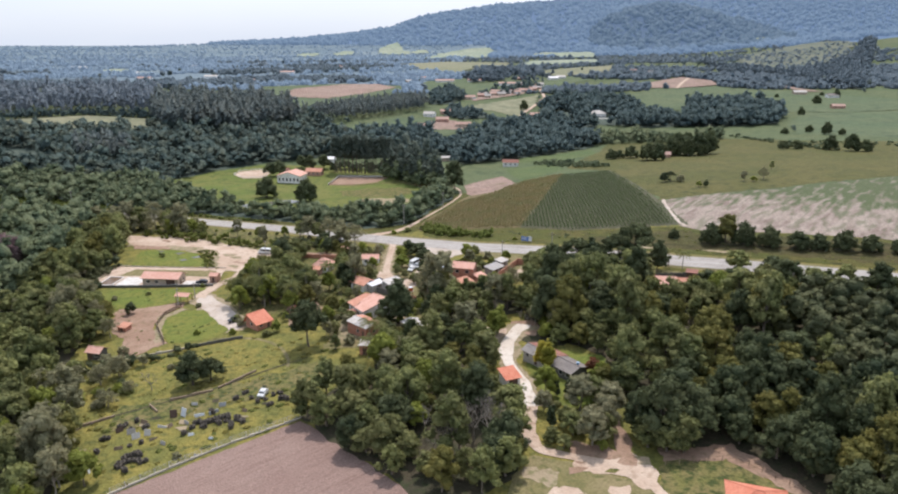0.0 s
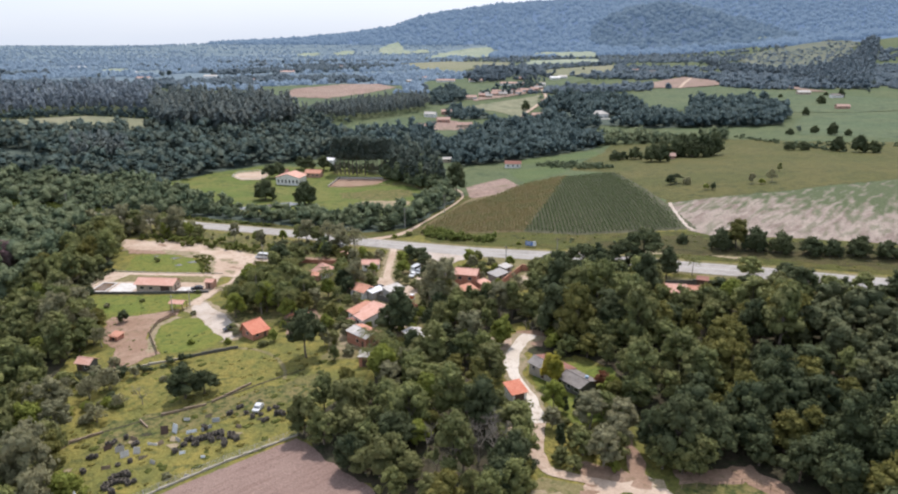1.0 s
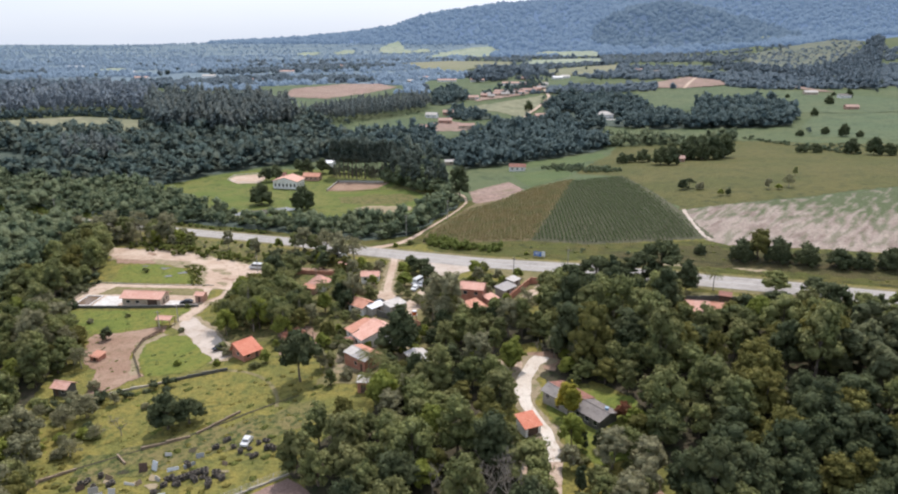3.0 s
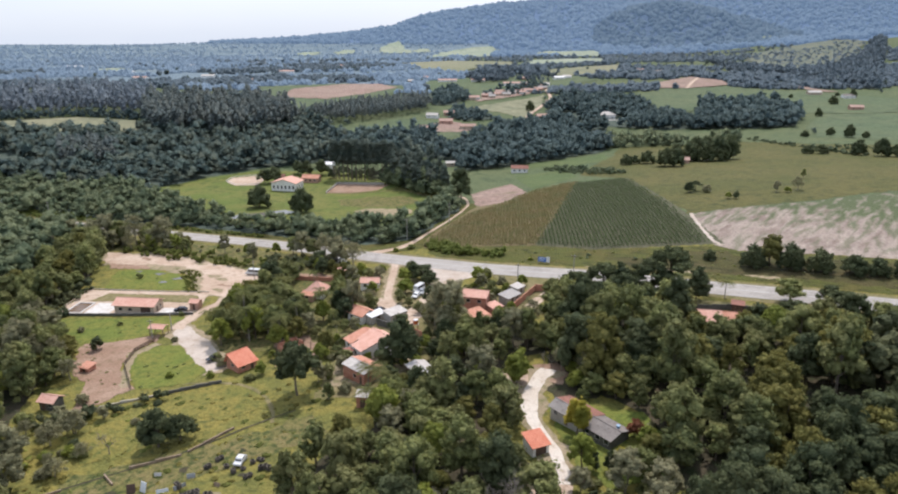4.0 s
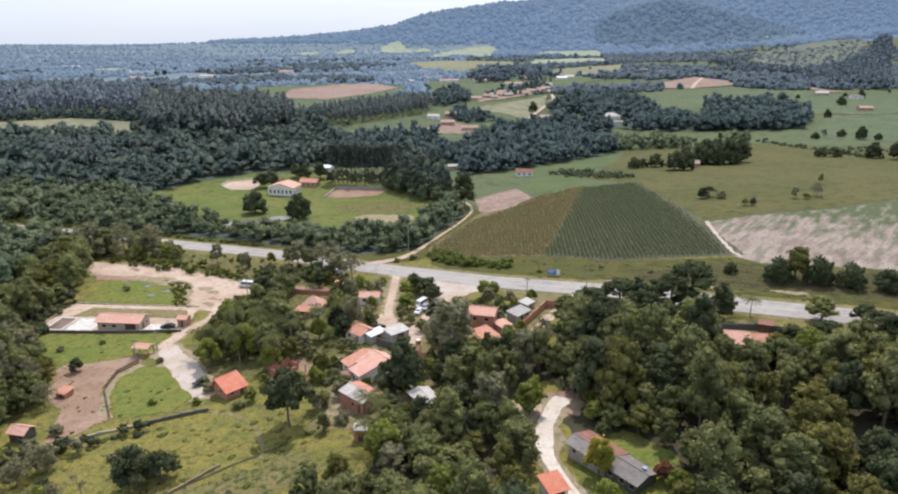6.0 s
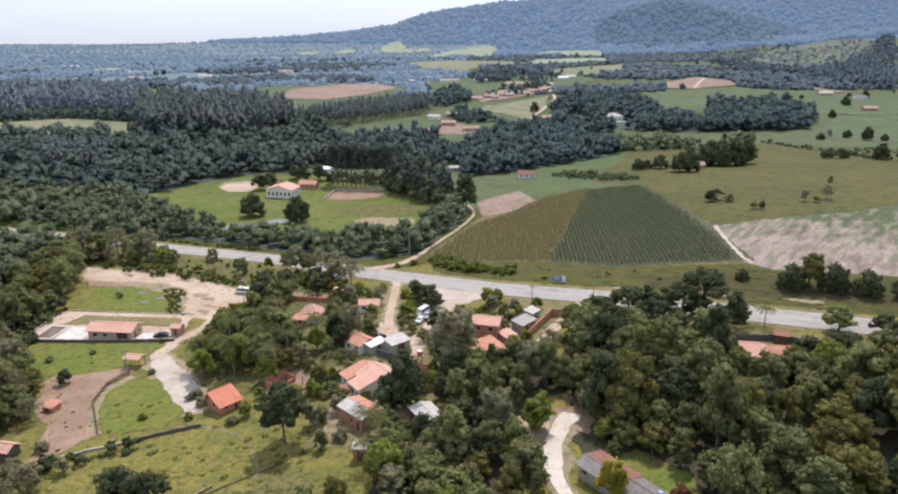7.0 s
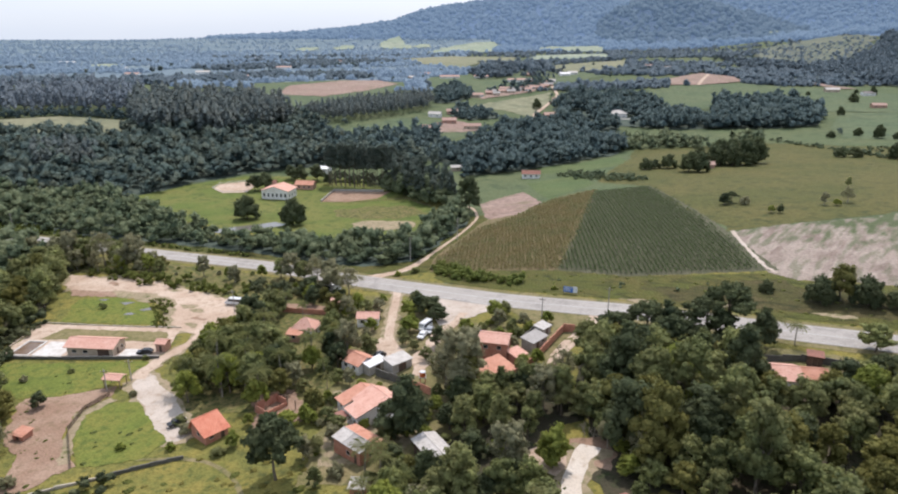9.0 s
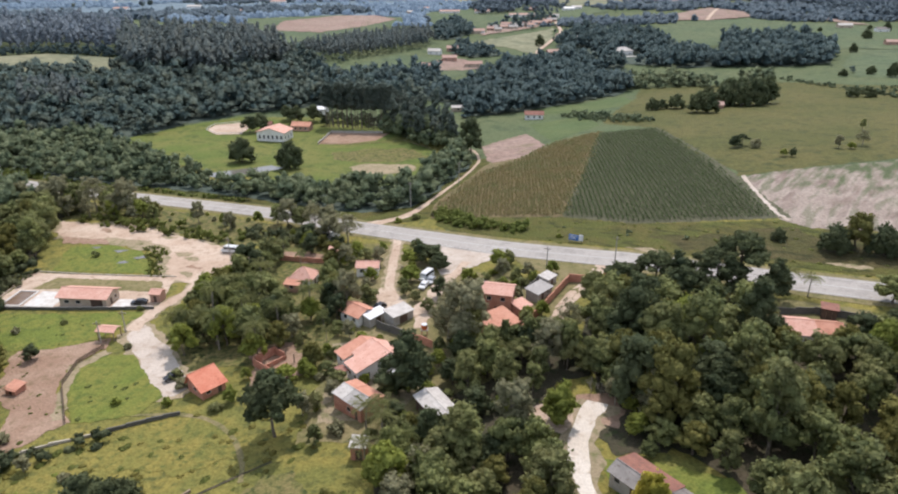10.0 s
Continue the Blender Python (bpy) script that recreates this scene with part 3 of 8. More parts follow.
LANE = [(-34, 281), (-27, 284), (-21, 288), (-16, 297), (-10, 311), (-2, 330), (4, 348), (6.5, 362), (4, 382), (-8, 400)]
STREET = [(-24, 270), (-23, 262), (-23, 250), (-23, 238), (-22.5, 229), (-20, 222), (-18, 215)]
STREET_TWO = [(-2, 243), (-4, 238), (-10, 225), (-13, 215), (-14, 207)]
DRIVEWAY = [(21.0, 173.8), (20.2, 172.2), (17.5, 168), (15.2, 161), (14.6, 155), (15.5, 149), (17.5, 141), (18.2, 135), (18, 130), (17, 124), (16.5, 118), (18.5, 113.5), (24, 110.5), (30, 108), (35, 103), (37, 98), (38, 88)]
SIDE_DRIVE = [(33.5, 128), (34, 119), (34, 113), (33, 107)]
FARM_DRIVE = [(-69, 262), (-70.5, 258), (-75.5, 249), (-79.3, 236), (-81.6, 229), (-84.3, 222.5), (-85.5, 214)]
E_TRACK = [(38, 238), (34, 232), (27, 221), (22, 214), (18, 205)]

strip("road", HIGHWAY, 9.8, ASPHALT, 0.10, "sun-bleached grey asphalt highway with paved shoulders", "road", cross=6)
strip("road_line", HIGHWAY, 0.22, PAINT, 0.125, "worn pale centre line on the highway", "road marking", cross=1)
for off in (-4.1, 4.1):
    strip("road_line", HIGHWAY, 0.16, PAINT, 0.125, "worn white edge line on the highway", "road marking", cross=1, shift=off)
strip("road_verge", HIGHWAY, 14.0, PALE_LAWN, 0.02, "dusty grass verge along the highway", "verge", 0.12, 6)
strip("lane", LANE, (5.0, 2.0, 1.3, 1.3, 1.3, 1.2), DIRT, 0.05, "pale dirt lane beside the maize field", "lane", 0.5, step=1.5)
strip("street", STREET, 2.5, DIRT, 0.05, "pale dirt village street between gardens", "lane", 0.35, step=1.5)
strip("street", STREET_TWO, 2.8, DIRT, 0.05, "pale dirt yard lane beside parked cars", "lane", 0.6, step=1.5)
strip("road_shoulder", DRIVEWAY[:9], (6.2, 6.4, 6.0, 5.0, 4.4, 4.6, 5.0), SANDY, 0.04, "trampled sandy edge of the gravel driveway", "shoulder", 0.9, step=1.0)
strip("road_shoulder", FARM_DRIVE, (8.0, 5.6, 4.6, 4.8, 5.6), SANDY, 0.022, "worn sandy turf along the earth drive", "shoulder", 0.9, step=1.2)
strip("road_shoulder", STREET, 4.4, SANDY, 0.03, "dusty turf edge of the village street", "shoulder", 0.9, step=1.2)
strip("driveway", DRIVEWAY[:9], (3.6, 3.8, 3.4, 2.8, 2.2, 2.3, 2.6), TRACK, 0.07, "bright white gravel driveway winding between trees", "driveway", 0.4, step=1.2)
strip("driveway", DRIVEWAY[8:], (2.4, 2.6, 2.3, 1.8, 1.7, 2.0, 1.6), DIRT, 0.07, "pale earth driveway across the lower garden", "driveway", 0.6, step=1.0)
strip("driveway", SIDE_DRIVE, (1.2, 2.4, 3.0, 3.6), RED_SOIL, 0.05, "pale earth side drive under trees", "driveway", 0.9, step=1.0)
strip("driveway", FARM_DRIVE, (6.5, 3.8, 3.0, 3.2, 4.4), DIRT, 0.05, "pale trampled earth drive to the smallholding", "driveway", 0.7, step=1.5)
strip("track", E_TRACK, 3.6, DIRT, 0.03, "worn two-rut earth track beside the brick wall", "track", 0.3)

# fields and yards
patch("field", [(-12.5, 283), (-12.5, 297), (-7, 311), (1, 329), (7, 345), (11, 352), (25, 356), (40, 378), (59, 396), (69, 402), (45, 321), (30, 272), (10, 277)], MAIZE_DRY_SOIL, 0.012, 1.0, label="reddish soil under drying maize rows")
patch("field", [(69, 398), (97.5, 403), (97, 336), (94.5, 255), (50, 260.5), (30, 272), (45, 321)], MAIZE_SOIL, 0.0, 0.8, label="dark soil under green maize rows")
patch("field", [(97, 296), (109, 300), (150, 303), (225, 331), (290, 358), (215, 195), (154, 221), (111, 240), (96, 246), (91, 254)], PALE_SOIL, 0.0, 1.2, 6, label="pale sandy field with thin green regrowth")
patch("headland", [(96.6, 298), (98.4, 298.2), (97.4, 295), (94.6, 276), (92.6, 260), (93.6, 252), (92, 254), (91.4, 260), (93.2, 276)], GRAVEL, 0.03, 0.6, 2, label="bleached sandy edge of the pale field", category="bare earth")
patch("pasture", [(96, 404), (76, 428), (85, 454), (120, 530), (137, 582), (237, 598), (291, 554), (420, 480), (420, 400), (290, 360), (225, 333), (150, 305), (97, 298), (95, 340)], PASTURE, 0.0, 2.5, 12, label="wide dry-green grazed pasture")
patch("pasture", [(330, 660), (391, 753), (520, 738), (640, 680), (460, 480), (365, 547), (311, 600)], FAR_LUSH, 0.0, 3, 14, label="bright green far pasture")
patch("field", [(9, 388), (24, 404), (33, 412), (38.5, 378), (24, 356), (14, 346), (10, 358)], FAR_SOIL, 0.0, 1.0, label="pinkish ploughed plot beside the lane")
patch("field", [(38, 440), (70, 456), (74, 424), (43, 384), (39, 418)], CROP, 0.0, 1.0, label="small green crop plot in rows")
patch("field", [(44, 470), (40, 491), (76, 505), (114, 540), (116, 506), (76, 470)], CROP, 0.0, 1.0, label="green cane strip before the wood")
patch("lawn", [(-190, 412), (-161, 455), (-136, 476), (-82, 480), (-60, 470), (-37, 440), (-13, 388), (-18, 345), (-27, 308), (-50, 326), (-84, 345), (-109, 358), (-143, 378)], LAWN, 0.0, 2.0, 8, label="mown green farm lawn below the white house")
patch("bare_patch", [(-53, 366), (-46, 372), (-24, 364), (-21, 352), (-36, 349), (-49, 356)], SANDY, 0.05, 1.4, 4, label="worn bare earth patch in the lawn", category="bare earth")
patch("bare_patch", [(-66, 396), (-44, 404), (-24, 396), (-18, 376), (-30, 372), (-52, 376), (-64, 384)], TRAMPLED, 0.03, 3.0, 4, label="dull trampled turf below the pines", category="turf")
patch("arena", [(-76, 416), (-73, 442), (-40, 437), (-46, 421), (-62, 415)], RED_SOIL, 0.05, 0.5, 6, label="grey-brown earth riding yard below the pines", category="yard")
patch("ring", [(-145, 446), (-144, 457), (-131, 463), (-122, 455), (-123, 438), (-136, 436)], DIRT, 0.05, 0.8, 5, label="pale sand riding ring beside the white house", category="yard")
patch("pasture", [(-440, 640), (-356, 672), (-274, 644), (-249, 602), (-290, 584), (-324, 574), (-390, 592)], FAR_TAN, 0.0, 2.5, 14, label="pale pasture between dark woods")
patch("pasture", [(-345, 503), (-309, 507), (-300, 487), (-330, 474)], PASTURE, 0.0, 2, 10, label="small pale pasture between dark woods")
patch("field", [(-214, 884), (-226, 1000), (-168, 1090), (-116, 1100), (-80, 1046), (-112, 955), (-157, 872)], FAR_SOIL, 0.3, 4, 24, label="far red ploughed field")
patch("field", [(-290, 1031), (-168, 1105), (-70, 1075), (-60, 1000), (-130, 870), (-150, 760), (-200, 745)], FAR_LUSH, 0.0, 4, 24, label="far green field round the red soil")
patch("pasture", [(-6, 795), (60, 880), (124, 948), (110, 862), (80, 750), (53, 800), (22, 815)], FAR_TAN, 0.0, 4, 24, label="far yellow-green pasture near the village")
patch("pasture", [(-98, 640), (-54, 722), (-4, 712), (26, 668), (-9, 608), (-73, 598)], FAR_LUSH, 0.0, 3, 18, label="green slope before the village")
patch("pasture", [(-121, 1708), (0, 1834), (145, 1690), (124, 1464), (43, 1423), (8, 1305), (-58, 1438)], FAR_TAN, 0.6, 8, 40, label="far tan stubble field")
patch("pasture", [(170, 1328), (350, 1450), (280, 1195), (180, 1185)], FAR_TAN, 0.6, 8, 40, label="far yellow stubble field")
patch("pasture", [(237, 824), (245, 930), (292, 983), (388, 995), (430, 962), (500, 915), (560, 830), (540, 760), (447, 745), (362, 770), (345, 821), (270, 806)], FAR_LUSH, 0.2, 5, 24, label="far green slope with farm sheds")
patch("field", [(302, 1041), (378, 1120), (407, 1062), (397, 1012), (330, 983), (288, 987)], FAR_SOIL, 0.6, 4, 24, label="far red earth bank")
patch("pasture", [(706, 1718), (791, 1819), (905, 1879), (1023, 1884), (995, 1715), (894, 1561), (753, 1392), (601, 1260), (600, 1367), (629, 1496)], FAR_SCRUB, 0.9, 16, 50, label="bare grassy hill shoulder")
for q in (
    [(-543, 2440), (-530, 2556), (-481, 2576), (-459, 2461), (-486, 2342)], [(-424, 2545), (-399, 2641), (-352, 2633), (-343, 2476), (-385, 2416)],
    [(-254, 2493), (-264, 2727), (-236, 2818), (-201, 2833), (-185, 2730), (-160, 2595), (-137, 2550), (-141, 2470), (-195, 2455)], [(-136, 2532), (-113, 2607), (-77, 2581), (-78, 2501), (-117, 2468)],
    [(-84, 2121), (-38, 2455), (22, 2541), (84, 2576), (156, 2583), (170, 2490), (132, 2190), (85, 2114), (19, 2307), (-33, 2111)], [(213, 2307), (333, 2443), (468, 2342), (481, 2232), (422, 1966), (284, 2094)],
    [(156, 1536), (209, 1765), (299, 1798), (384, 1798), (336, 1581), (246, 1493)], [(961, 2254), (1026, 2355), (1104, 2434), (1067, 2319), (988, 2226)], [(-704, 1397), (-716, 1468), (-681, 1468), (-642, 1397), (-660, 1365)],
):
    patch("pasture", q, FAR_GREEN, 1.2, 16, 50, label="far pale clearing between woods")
patch("yard", [(-40, 640), (-10, 648), (22, 664), (24, 684), (0, 716), (-20, 700), (-30, 668)], FAR_SOIL, 0.2, 5, 12, label="pinkish bare ground round the farm sheds", category="village ground")
patch("pasture", [(-25, 935), (55, 905), (135, 985), (225, 1105), (195, 1245), (60, 1225), (-38, 1150)], FAR_LUSH, 0.25, 10, 24, label="green gardens between the far village houses")
patch("yard", [(27, 880), (40, 934), (78, 957), (127, 1051), (144, 1083), (131, 1007), (100, 955), (60, 914)], FAR_SOIL, 0.5, 6, 14, label="pinkish trodden ground along the far village street", category="village ground")
strip("track", [(144, 1090), (133, 1000), (127, 914), (105, 842), (86, 783), (81, 761), (87, 742)], 4.0, DIRT, 0.7, "pale dirt track winding down from the far village", "track", 0.3, cross=2)
strip("track", [(325, 980), (355, 1044), (389, 1110), (440, 1180)], 4.5, DIRT, 0.9, "pale dirt track over the red bank", "track", 0.3, cross=2)
patch("field", [(446, 1049), (481, 1028), (497, 956), (507, 928), (486, 935), (466, 997), (439, 1022)], FAR_SOIL, 0.6, 4, 24, label="far red earth bank")
patch("pasture", [(-46, 1110), (24, 1122), (26, 1048), (-3, 1020), (-26, 978)], FAR_LUSH, 0.4, 5, 24, label="bright far pasture beside the village")
patch("yard_edge", [(-149, 295), (-137, 292), (-126, 292.5), (-111, 287), (-101, 281), (-90, 274), (-74, 265), (-74.5, 253), (-77, 242), (-86, 241), (-94, 251), (-98, 258), (-98, 262), (-104, 267), (-115, 270), (-124, 275), (-139, 277)], SANDY, 0.012, 2.0, 2.5, label="sandy turf worn thin along the yard", category="bare earth")
patch("yard", [(-140, 280), (-145, 294), (-132, 290), (-117, 287.5), (-103, 281), (-90, 273), (-78, 267), (-69, 261), (-72, 251), (-77, 240), (-82, 241), (-88, 244), (-93, 255), (-94, 262), (-97, 268), (-106, 274), (-120, 276.5), (-126, 275)], DIRT, 0.03, 1.5, 3, label="pale bulldozed earth yard with a parked van", category="yard")
for q in ((-86, 258), (-83, 252), (-90, 262), (-84, 247), (-100, 277), (-112, 283), (-125, 284)):
    patch("bare_patch", [(q[0] - 3.4, q[1] + 1.4), (q[0] - 1, q[1] + 2.0), (q[0] + 3.0, q[1] - 0.6), (q[0] + 2.2, q[1] - 2.0), (q[0] - 1.6, q[1] - 1.0)], (SANDY, RED_SOIL)[int(q[0]) % 2], 0.05, 1.6, 2, label="patch of weeds and darker soil in the yard", category="bare earth")
patch("bare_patch", [(-137, 279), (-121, 276), (-118, 271.5), (-134, 273)], RED_SOIL, 0.045, 0.9, 2, label="reddish cut bank below the yard", category="bare earth")
patch("yard_edge", [(-88, 212), (-83, 219), (-76, 211), (-72, 207), (-66.5, 199), (-62, 193), (-59, 188), (-63, 183.5), (-67, 183.5), (-72.5, 189), (-78.5, 198), (-84.5, 206)], SANDY, 0.012, 1.2, 2.5, label="sandy turf worn thin along the yard", category="bare earth")
patch("yard", [(-86, 212), (-83, 217), (-77, 209), (-73, 206), (-68, 198), (-64, 192), (-61, 188), (-64, 185), (-66, 185), (-71, 190), (-77, 199), (-83, 207)], GRAVEL, 0.03, 0.8, 2.5, label="pale gravel forecourt beside the paddock", category="yard")
patch("yard", [(-110, 206), (-101, 207), (-89, 211), (-88, 206), (-93, 199), (-91, 190), (-82, 178), (-86, 172), (-92, 167), (-96, 181), (-104, 189)], RED_SOIL, 0.03, 1.0, 3, label="bare reddish farmyard soil", category="yard")
patch("yard", [(-86, 178), (-90, 189), (-93, 198), (-88, 205), (-85.5, 204), (-90, 197.5), (-88, 189), (-83.5, 179)], SANDY, 0.06, 0.7, 2, label="worn footpath along the paddock fence", category="path")
patch("yard", [(-131, 229), (-131, 251), (-86, 245), (-84, 226)], DIRT, 0.02, 0.4, 4, label="pale earth edge inside the walled garden", category="yard")
patch("lawn", [(-126, 240), (-122, 247), (-89, 242.5), (-86, 235), (-97, 237), (-113, 239)], PALE_LAWN, 0.05, 0.6, 4, label="short lawn behind the pool house", category="lawn")
patch("meadow", [(-133, 226), (-86, 223.5), (-91, 211), (-100, 207), (-111, 206), (-126, 211)], LUSH, 0.03, 1.2, 4, label="vivid green weedy plot before the wall", category="meadow")
patch("meadow", [(-92, 198), (-87, 203), (-80, 202.5), (-66, 185), (-69, 179), (-81, 177), (-88, 188)], LUSH, 0.03, 0.8, 4, label="vivid green fenced paddock", category="paddock")
patch("meadow", [(-130, 268), (-126, 273), (-115, 270.5), (-103, 264), (-97, 256), (-95, 248), (-109, 250), (-126, 252)], LUSH, 0.03, 1.4, 4, label="wet green plot beside the yard", category="meadow")
patch("meadow", [(-76, 171), (-66, 176.5), (-54, 177.5), (-45, 172), (-43, 165), (-54, 161), (-67, 163)], TALL_GRASS, 0.01, 2.0, 3, label="tall yellowing grass below the boundary wall", category="meadow")
patch("meadow", [(-84, 158), (-76, 166), (-66, 160), (-70, 148), (-80, 146)], TALL_GRASS, 0.01, 2.4, 3, label="tall yellowing grass at the meadow edge", category="meadow")
patch("meadow", [(-78, 140), (-66, 146), (-50, 152), (-34, 160), (-28, 152), (-44, 143), (-62, 134), (-76, 130)], TRAMPLED, 0.008, 2.2, 3, label="trampled green grass round the barriers", category="meadow")
strip("path", [(-70, 179), (-62, 178.6), (-55, 177), (-48.5, 172), (-44, 165), (-42, 158)], 1.0, PALE_LAWN, 0.03, "narrow trodden path through tall grass", "path", 0.6, cross=2, step=1.2)
strip("path", [(-86, 133), (-72, 140.5), (-58, 148), (-48, 156), (-38, 163)], 0.6, LITTER, 0.03, "narrow trodden path along the barriers", "path", 0.7, cross=2, step=1.2)
patch("field", [(-80, 60), (-64.5, 107), (-33, 130.5), (-26, 124), (-16, 113), (-6, 102), (2, 92), (6, 60), (0, 0), (-80, 0)], PLOUGHED, 0.0, 0.5, 5, label="brown freshly harrowed field")
patch("lawn", [(17, 112), (28, 106), (37, 99), (36, 60), (6, 60), (6, 90), (12, 106)], PALE_LAWN, 0.02, 1.2, 4, label="worn yellowish lawn", category="lawn")
patch("lawn", [(40, 108), (52, 108), (58, 98), (60, 60), (36, 60), (36, 98)], TRAMPLED, 0.02, 1.0, 4, label="worn yellowish lawn by the tiled house", category="lawn")
patch("bare_patch", [(40, 111.5), (54, 111.5), (62, 97), (59.4, 95), (51.5, 107), (40, 107.4)], RED_SOIL, 0.05, 1.5, 2, label="pale earth edge below the wood", category="bare earth")
patch("bare_patch", [(-59, 261), (-51, 260), (-45, 256), (-47, 250), (-56, 254)], RED_SOIL, 0.06, 1.4, 2, label="red earth bank beside the village garden", category="bare earth")
patch("bare_patch", [(-52, 203), (-43, 205), (-41, 200), (-50, 197)], RED_SOIL, 0.06, 1.4, 2, label="red earth around the unfinished brick house", category="bare earth")
patch("lawn", [(19, 158), (19, 150), (21, 136), (26, 128), (36, 130), (40, 142), (38, 152), (27, 157)], LUSH, 0.02, 1.0, 4, label="green garden lawn round the long house", category="lawn")
patch("yard", [(-11, 267), (10, 255), (11, 245), (2, 241), (-3, 236), (-9, 235), (-13, 250)], GRAVEL, 0.04, 0.8, 4, label="pale sandy lay-by beside the highway", category="lay-by")
patch("verge", [(-420, 420), (-243, 358), (-202, 350), (-163, 336), (-123, 323), (-88, 311), (-70, 303), (-36, 283), (-24, 280), (-14, 282), (-8, 296), (1, 313), (8, 330), (12, 346), (9, 362), (0, 362), (-6, 338), (-16, 320), (-26, 306), (-42, 304), (-60, 313), (-88, 326), (-123, 338), (-165, 350), (-243, 372), (-420, 436)], VERGE, 0.004, 0.8, 5, label="rough green verge before the roadside thicket", category="verge")
patch("verge", [(-12, 276), (-4, 284), (10, 277), (30, 271.5), (50, 260.5), (91, 253.5), (96, 245.5), (111, 239.5), (154, 220.5), (215, 194.5), (330, 140), (330, 104), (200, 164), (134, 196), (115, 205), (96, 215), (78, 224), (45, 242), (31, 248.5), (10, 259), (-6, 268)], VERGE, 0.012, 0.6, 5, label="rough dull green verge between road and fields", category="verge")
patch("lawn", [(10, 246), (33, 232), (27, 222), (19, 206), (14, 214), (22, 227), (14, 236)], PALE_LAWN, 0.03, 0.6, 4, label="dry lawn inside the brick wall", category="lawn")
for q in ((48, 240.5), (93, 221.5), (70, 232), (160, 193)):
    patch("bare_patch", [(q[0] - 5, q[1] + 2.6), (q[0], q[1] + 1.6), (q[0] + 5, q[1] - 1.8), (q[0] + 4.4, q[1] - 3.2), (q[0] - 1, q[1] - 0.8)], SANDY, 0.03, 0.9, 2, label="bare sandy scar in the verge", category="bare earth")
patch("verge", [(-170, 318), (-122, 311), (-118, 307), (-87, 296), (-70, 288), (-40, 272), (-44, 262), (-70, 267), (-77, 268), (-91, 275), (-102, 282), (-111, 288), (-127, 293), (-147, 297), (-168, 300)], TRAMPLED, 0.002, 1.5, 5, label="weedy bank between highway and yard", category="verge")
patch("verge", [(52, 250), (70, 246), (90, 248), (96, 240), (154, 215), (215, 189), (330, 135), (330, 110), (200, 170), (134, 202), (110, 213), (84, 226), (60, 238)], VERGE_DRY, 0.02, 3.0, 4, label="dry brownish weeds on the verge", category="verge")
patch("verge", [(58, 208), (78, 203), (96, 195), (134, 178), (200, 145), (200, 120), (116, 160), (96, 170), (83, 176), (69, 183)], VERGE, 0.006, 1.0, 5, label="rough grass and weeds behind the wood", category="verge")
patch("lawn", [(60, 204), (66, 210), (86, 200), (86, 192), (72, 194)], PALE_LAWN, 0.03, 0.8, 4, label="dry lawn before the tiled house", category="lawn")
patch("yard", [(-34, 167), (2, 167), (8, 176), (6, 190), (8, 199), (20, 216), (12, 234), (-8, 236), (-26, 262), (-34, 250), (-33, 228), (-36, 200)], PALE_LAWN, -0.03, 2.5, 5, label="dusty trodden ground between the village houses", category="yard")
patch("yard", [(-52, 201), (-40, 200), (-38, 190), (-48, 186)], RED_SOIL, 0.03, 1.0, 3, label="red dug earth of a building plot", category="yard")
patch("yard", [(-33, 203), (-14, 199), (-12, 182), (-18, 174), (-32, 173)], SANDY, 0.02, 1.0, 4, label="bare swept yard between village houses", category="yard")
patch("bare_patch", [(6, 169), (13, 166), (17.5, 168.5), (19, 173), (14, 175), (8, 174)], DIRT, 0.02, 1.2, 2, label="pale bare earth under the garden trees", category="bare earth")
patch("bare_patch", [(16, 174), (18, 176.5), (24, 176.5), (25.5, 171), (23.5, 166), (19, 167)], RED_SOIL, 0.03, 1.0, 2, label="pinkish trampled earth at the driveway gate", category="bare earth")
patch("bare_patch", [(19.5, 165), (21, 159), (30, 158), (33, 166), (28, 178), (22.5, 184)], LITTER, 0.01, 1.2, 3, label="brown shaded earth beside the driveway gate", category="bare earth")
patch("forest_floor", [(-8, 166), (4, 164), (13, 167), (9, 171), (14, 179), (22, 184), (21, 204), (9, 198), (4, 186), (-6, 178)], LITTER, 0.005, 2.0, 4, label="shaded leaf litter between garden trees", category="forest floor")
patch("bare_patch", [(28, 111), (34, 111), (37, 107), (39, 104), (36, 100.5), (34, 100), (32, 103), (28, 105), (23.5, 107), (24, 110)], DIRT, 0.036, 1.4, 2, label="broad trampled earth at the drive junction", category="bare earth")
patch("bare_patch", [(23.5, 116), (31, 113.5), (33, 110), (29, 108.5), (24, 108.5)], RED_SOIL, 0.042, 1.0, 2, label="brown shaded earth under the garden trees", category="bare earth")
patch("bare_patch", [(14, 109), (19, 107), (21, 104), (18, 102), (14, 105)], SANDY, 0.04, 1.8, 2, label="pale bare scar in the lawn", category="bare earth")
patch("bare_patch", [(17, 99), (18, 102), (23, 102), (24.5, 99)], DIRT, 0.04, 1.2, 2, label="pale bare scar in the lawn", category="bare earth")
for q in ((30, 105.6), (34, 104.4)):
    patch("lawn", [(q[0] - 1.4, q[1]), (q[0], q[1] + 0.9), (q[0] + 1.5, q[1] + 0.1), (q[0] + 0.2, q[1] - 0.8)], TRAMPLED, 0.06, 0.8, 1.5, label="worn grass island in the drive junction", category="lawn")
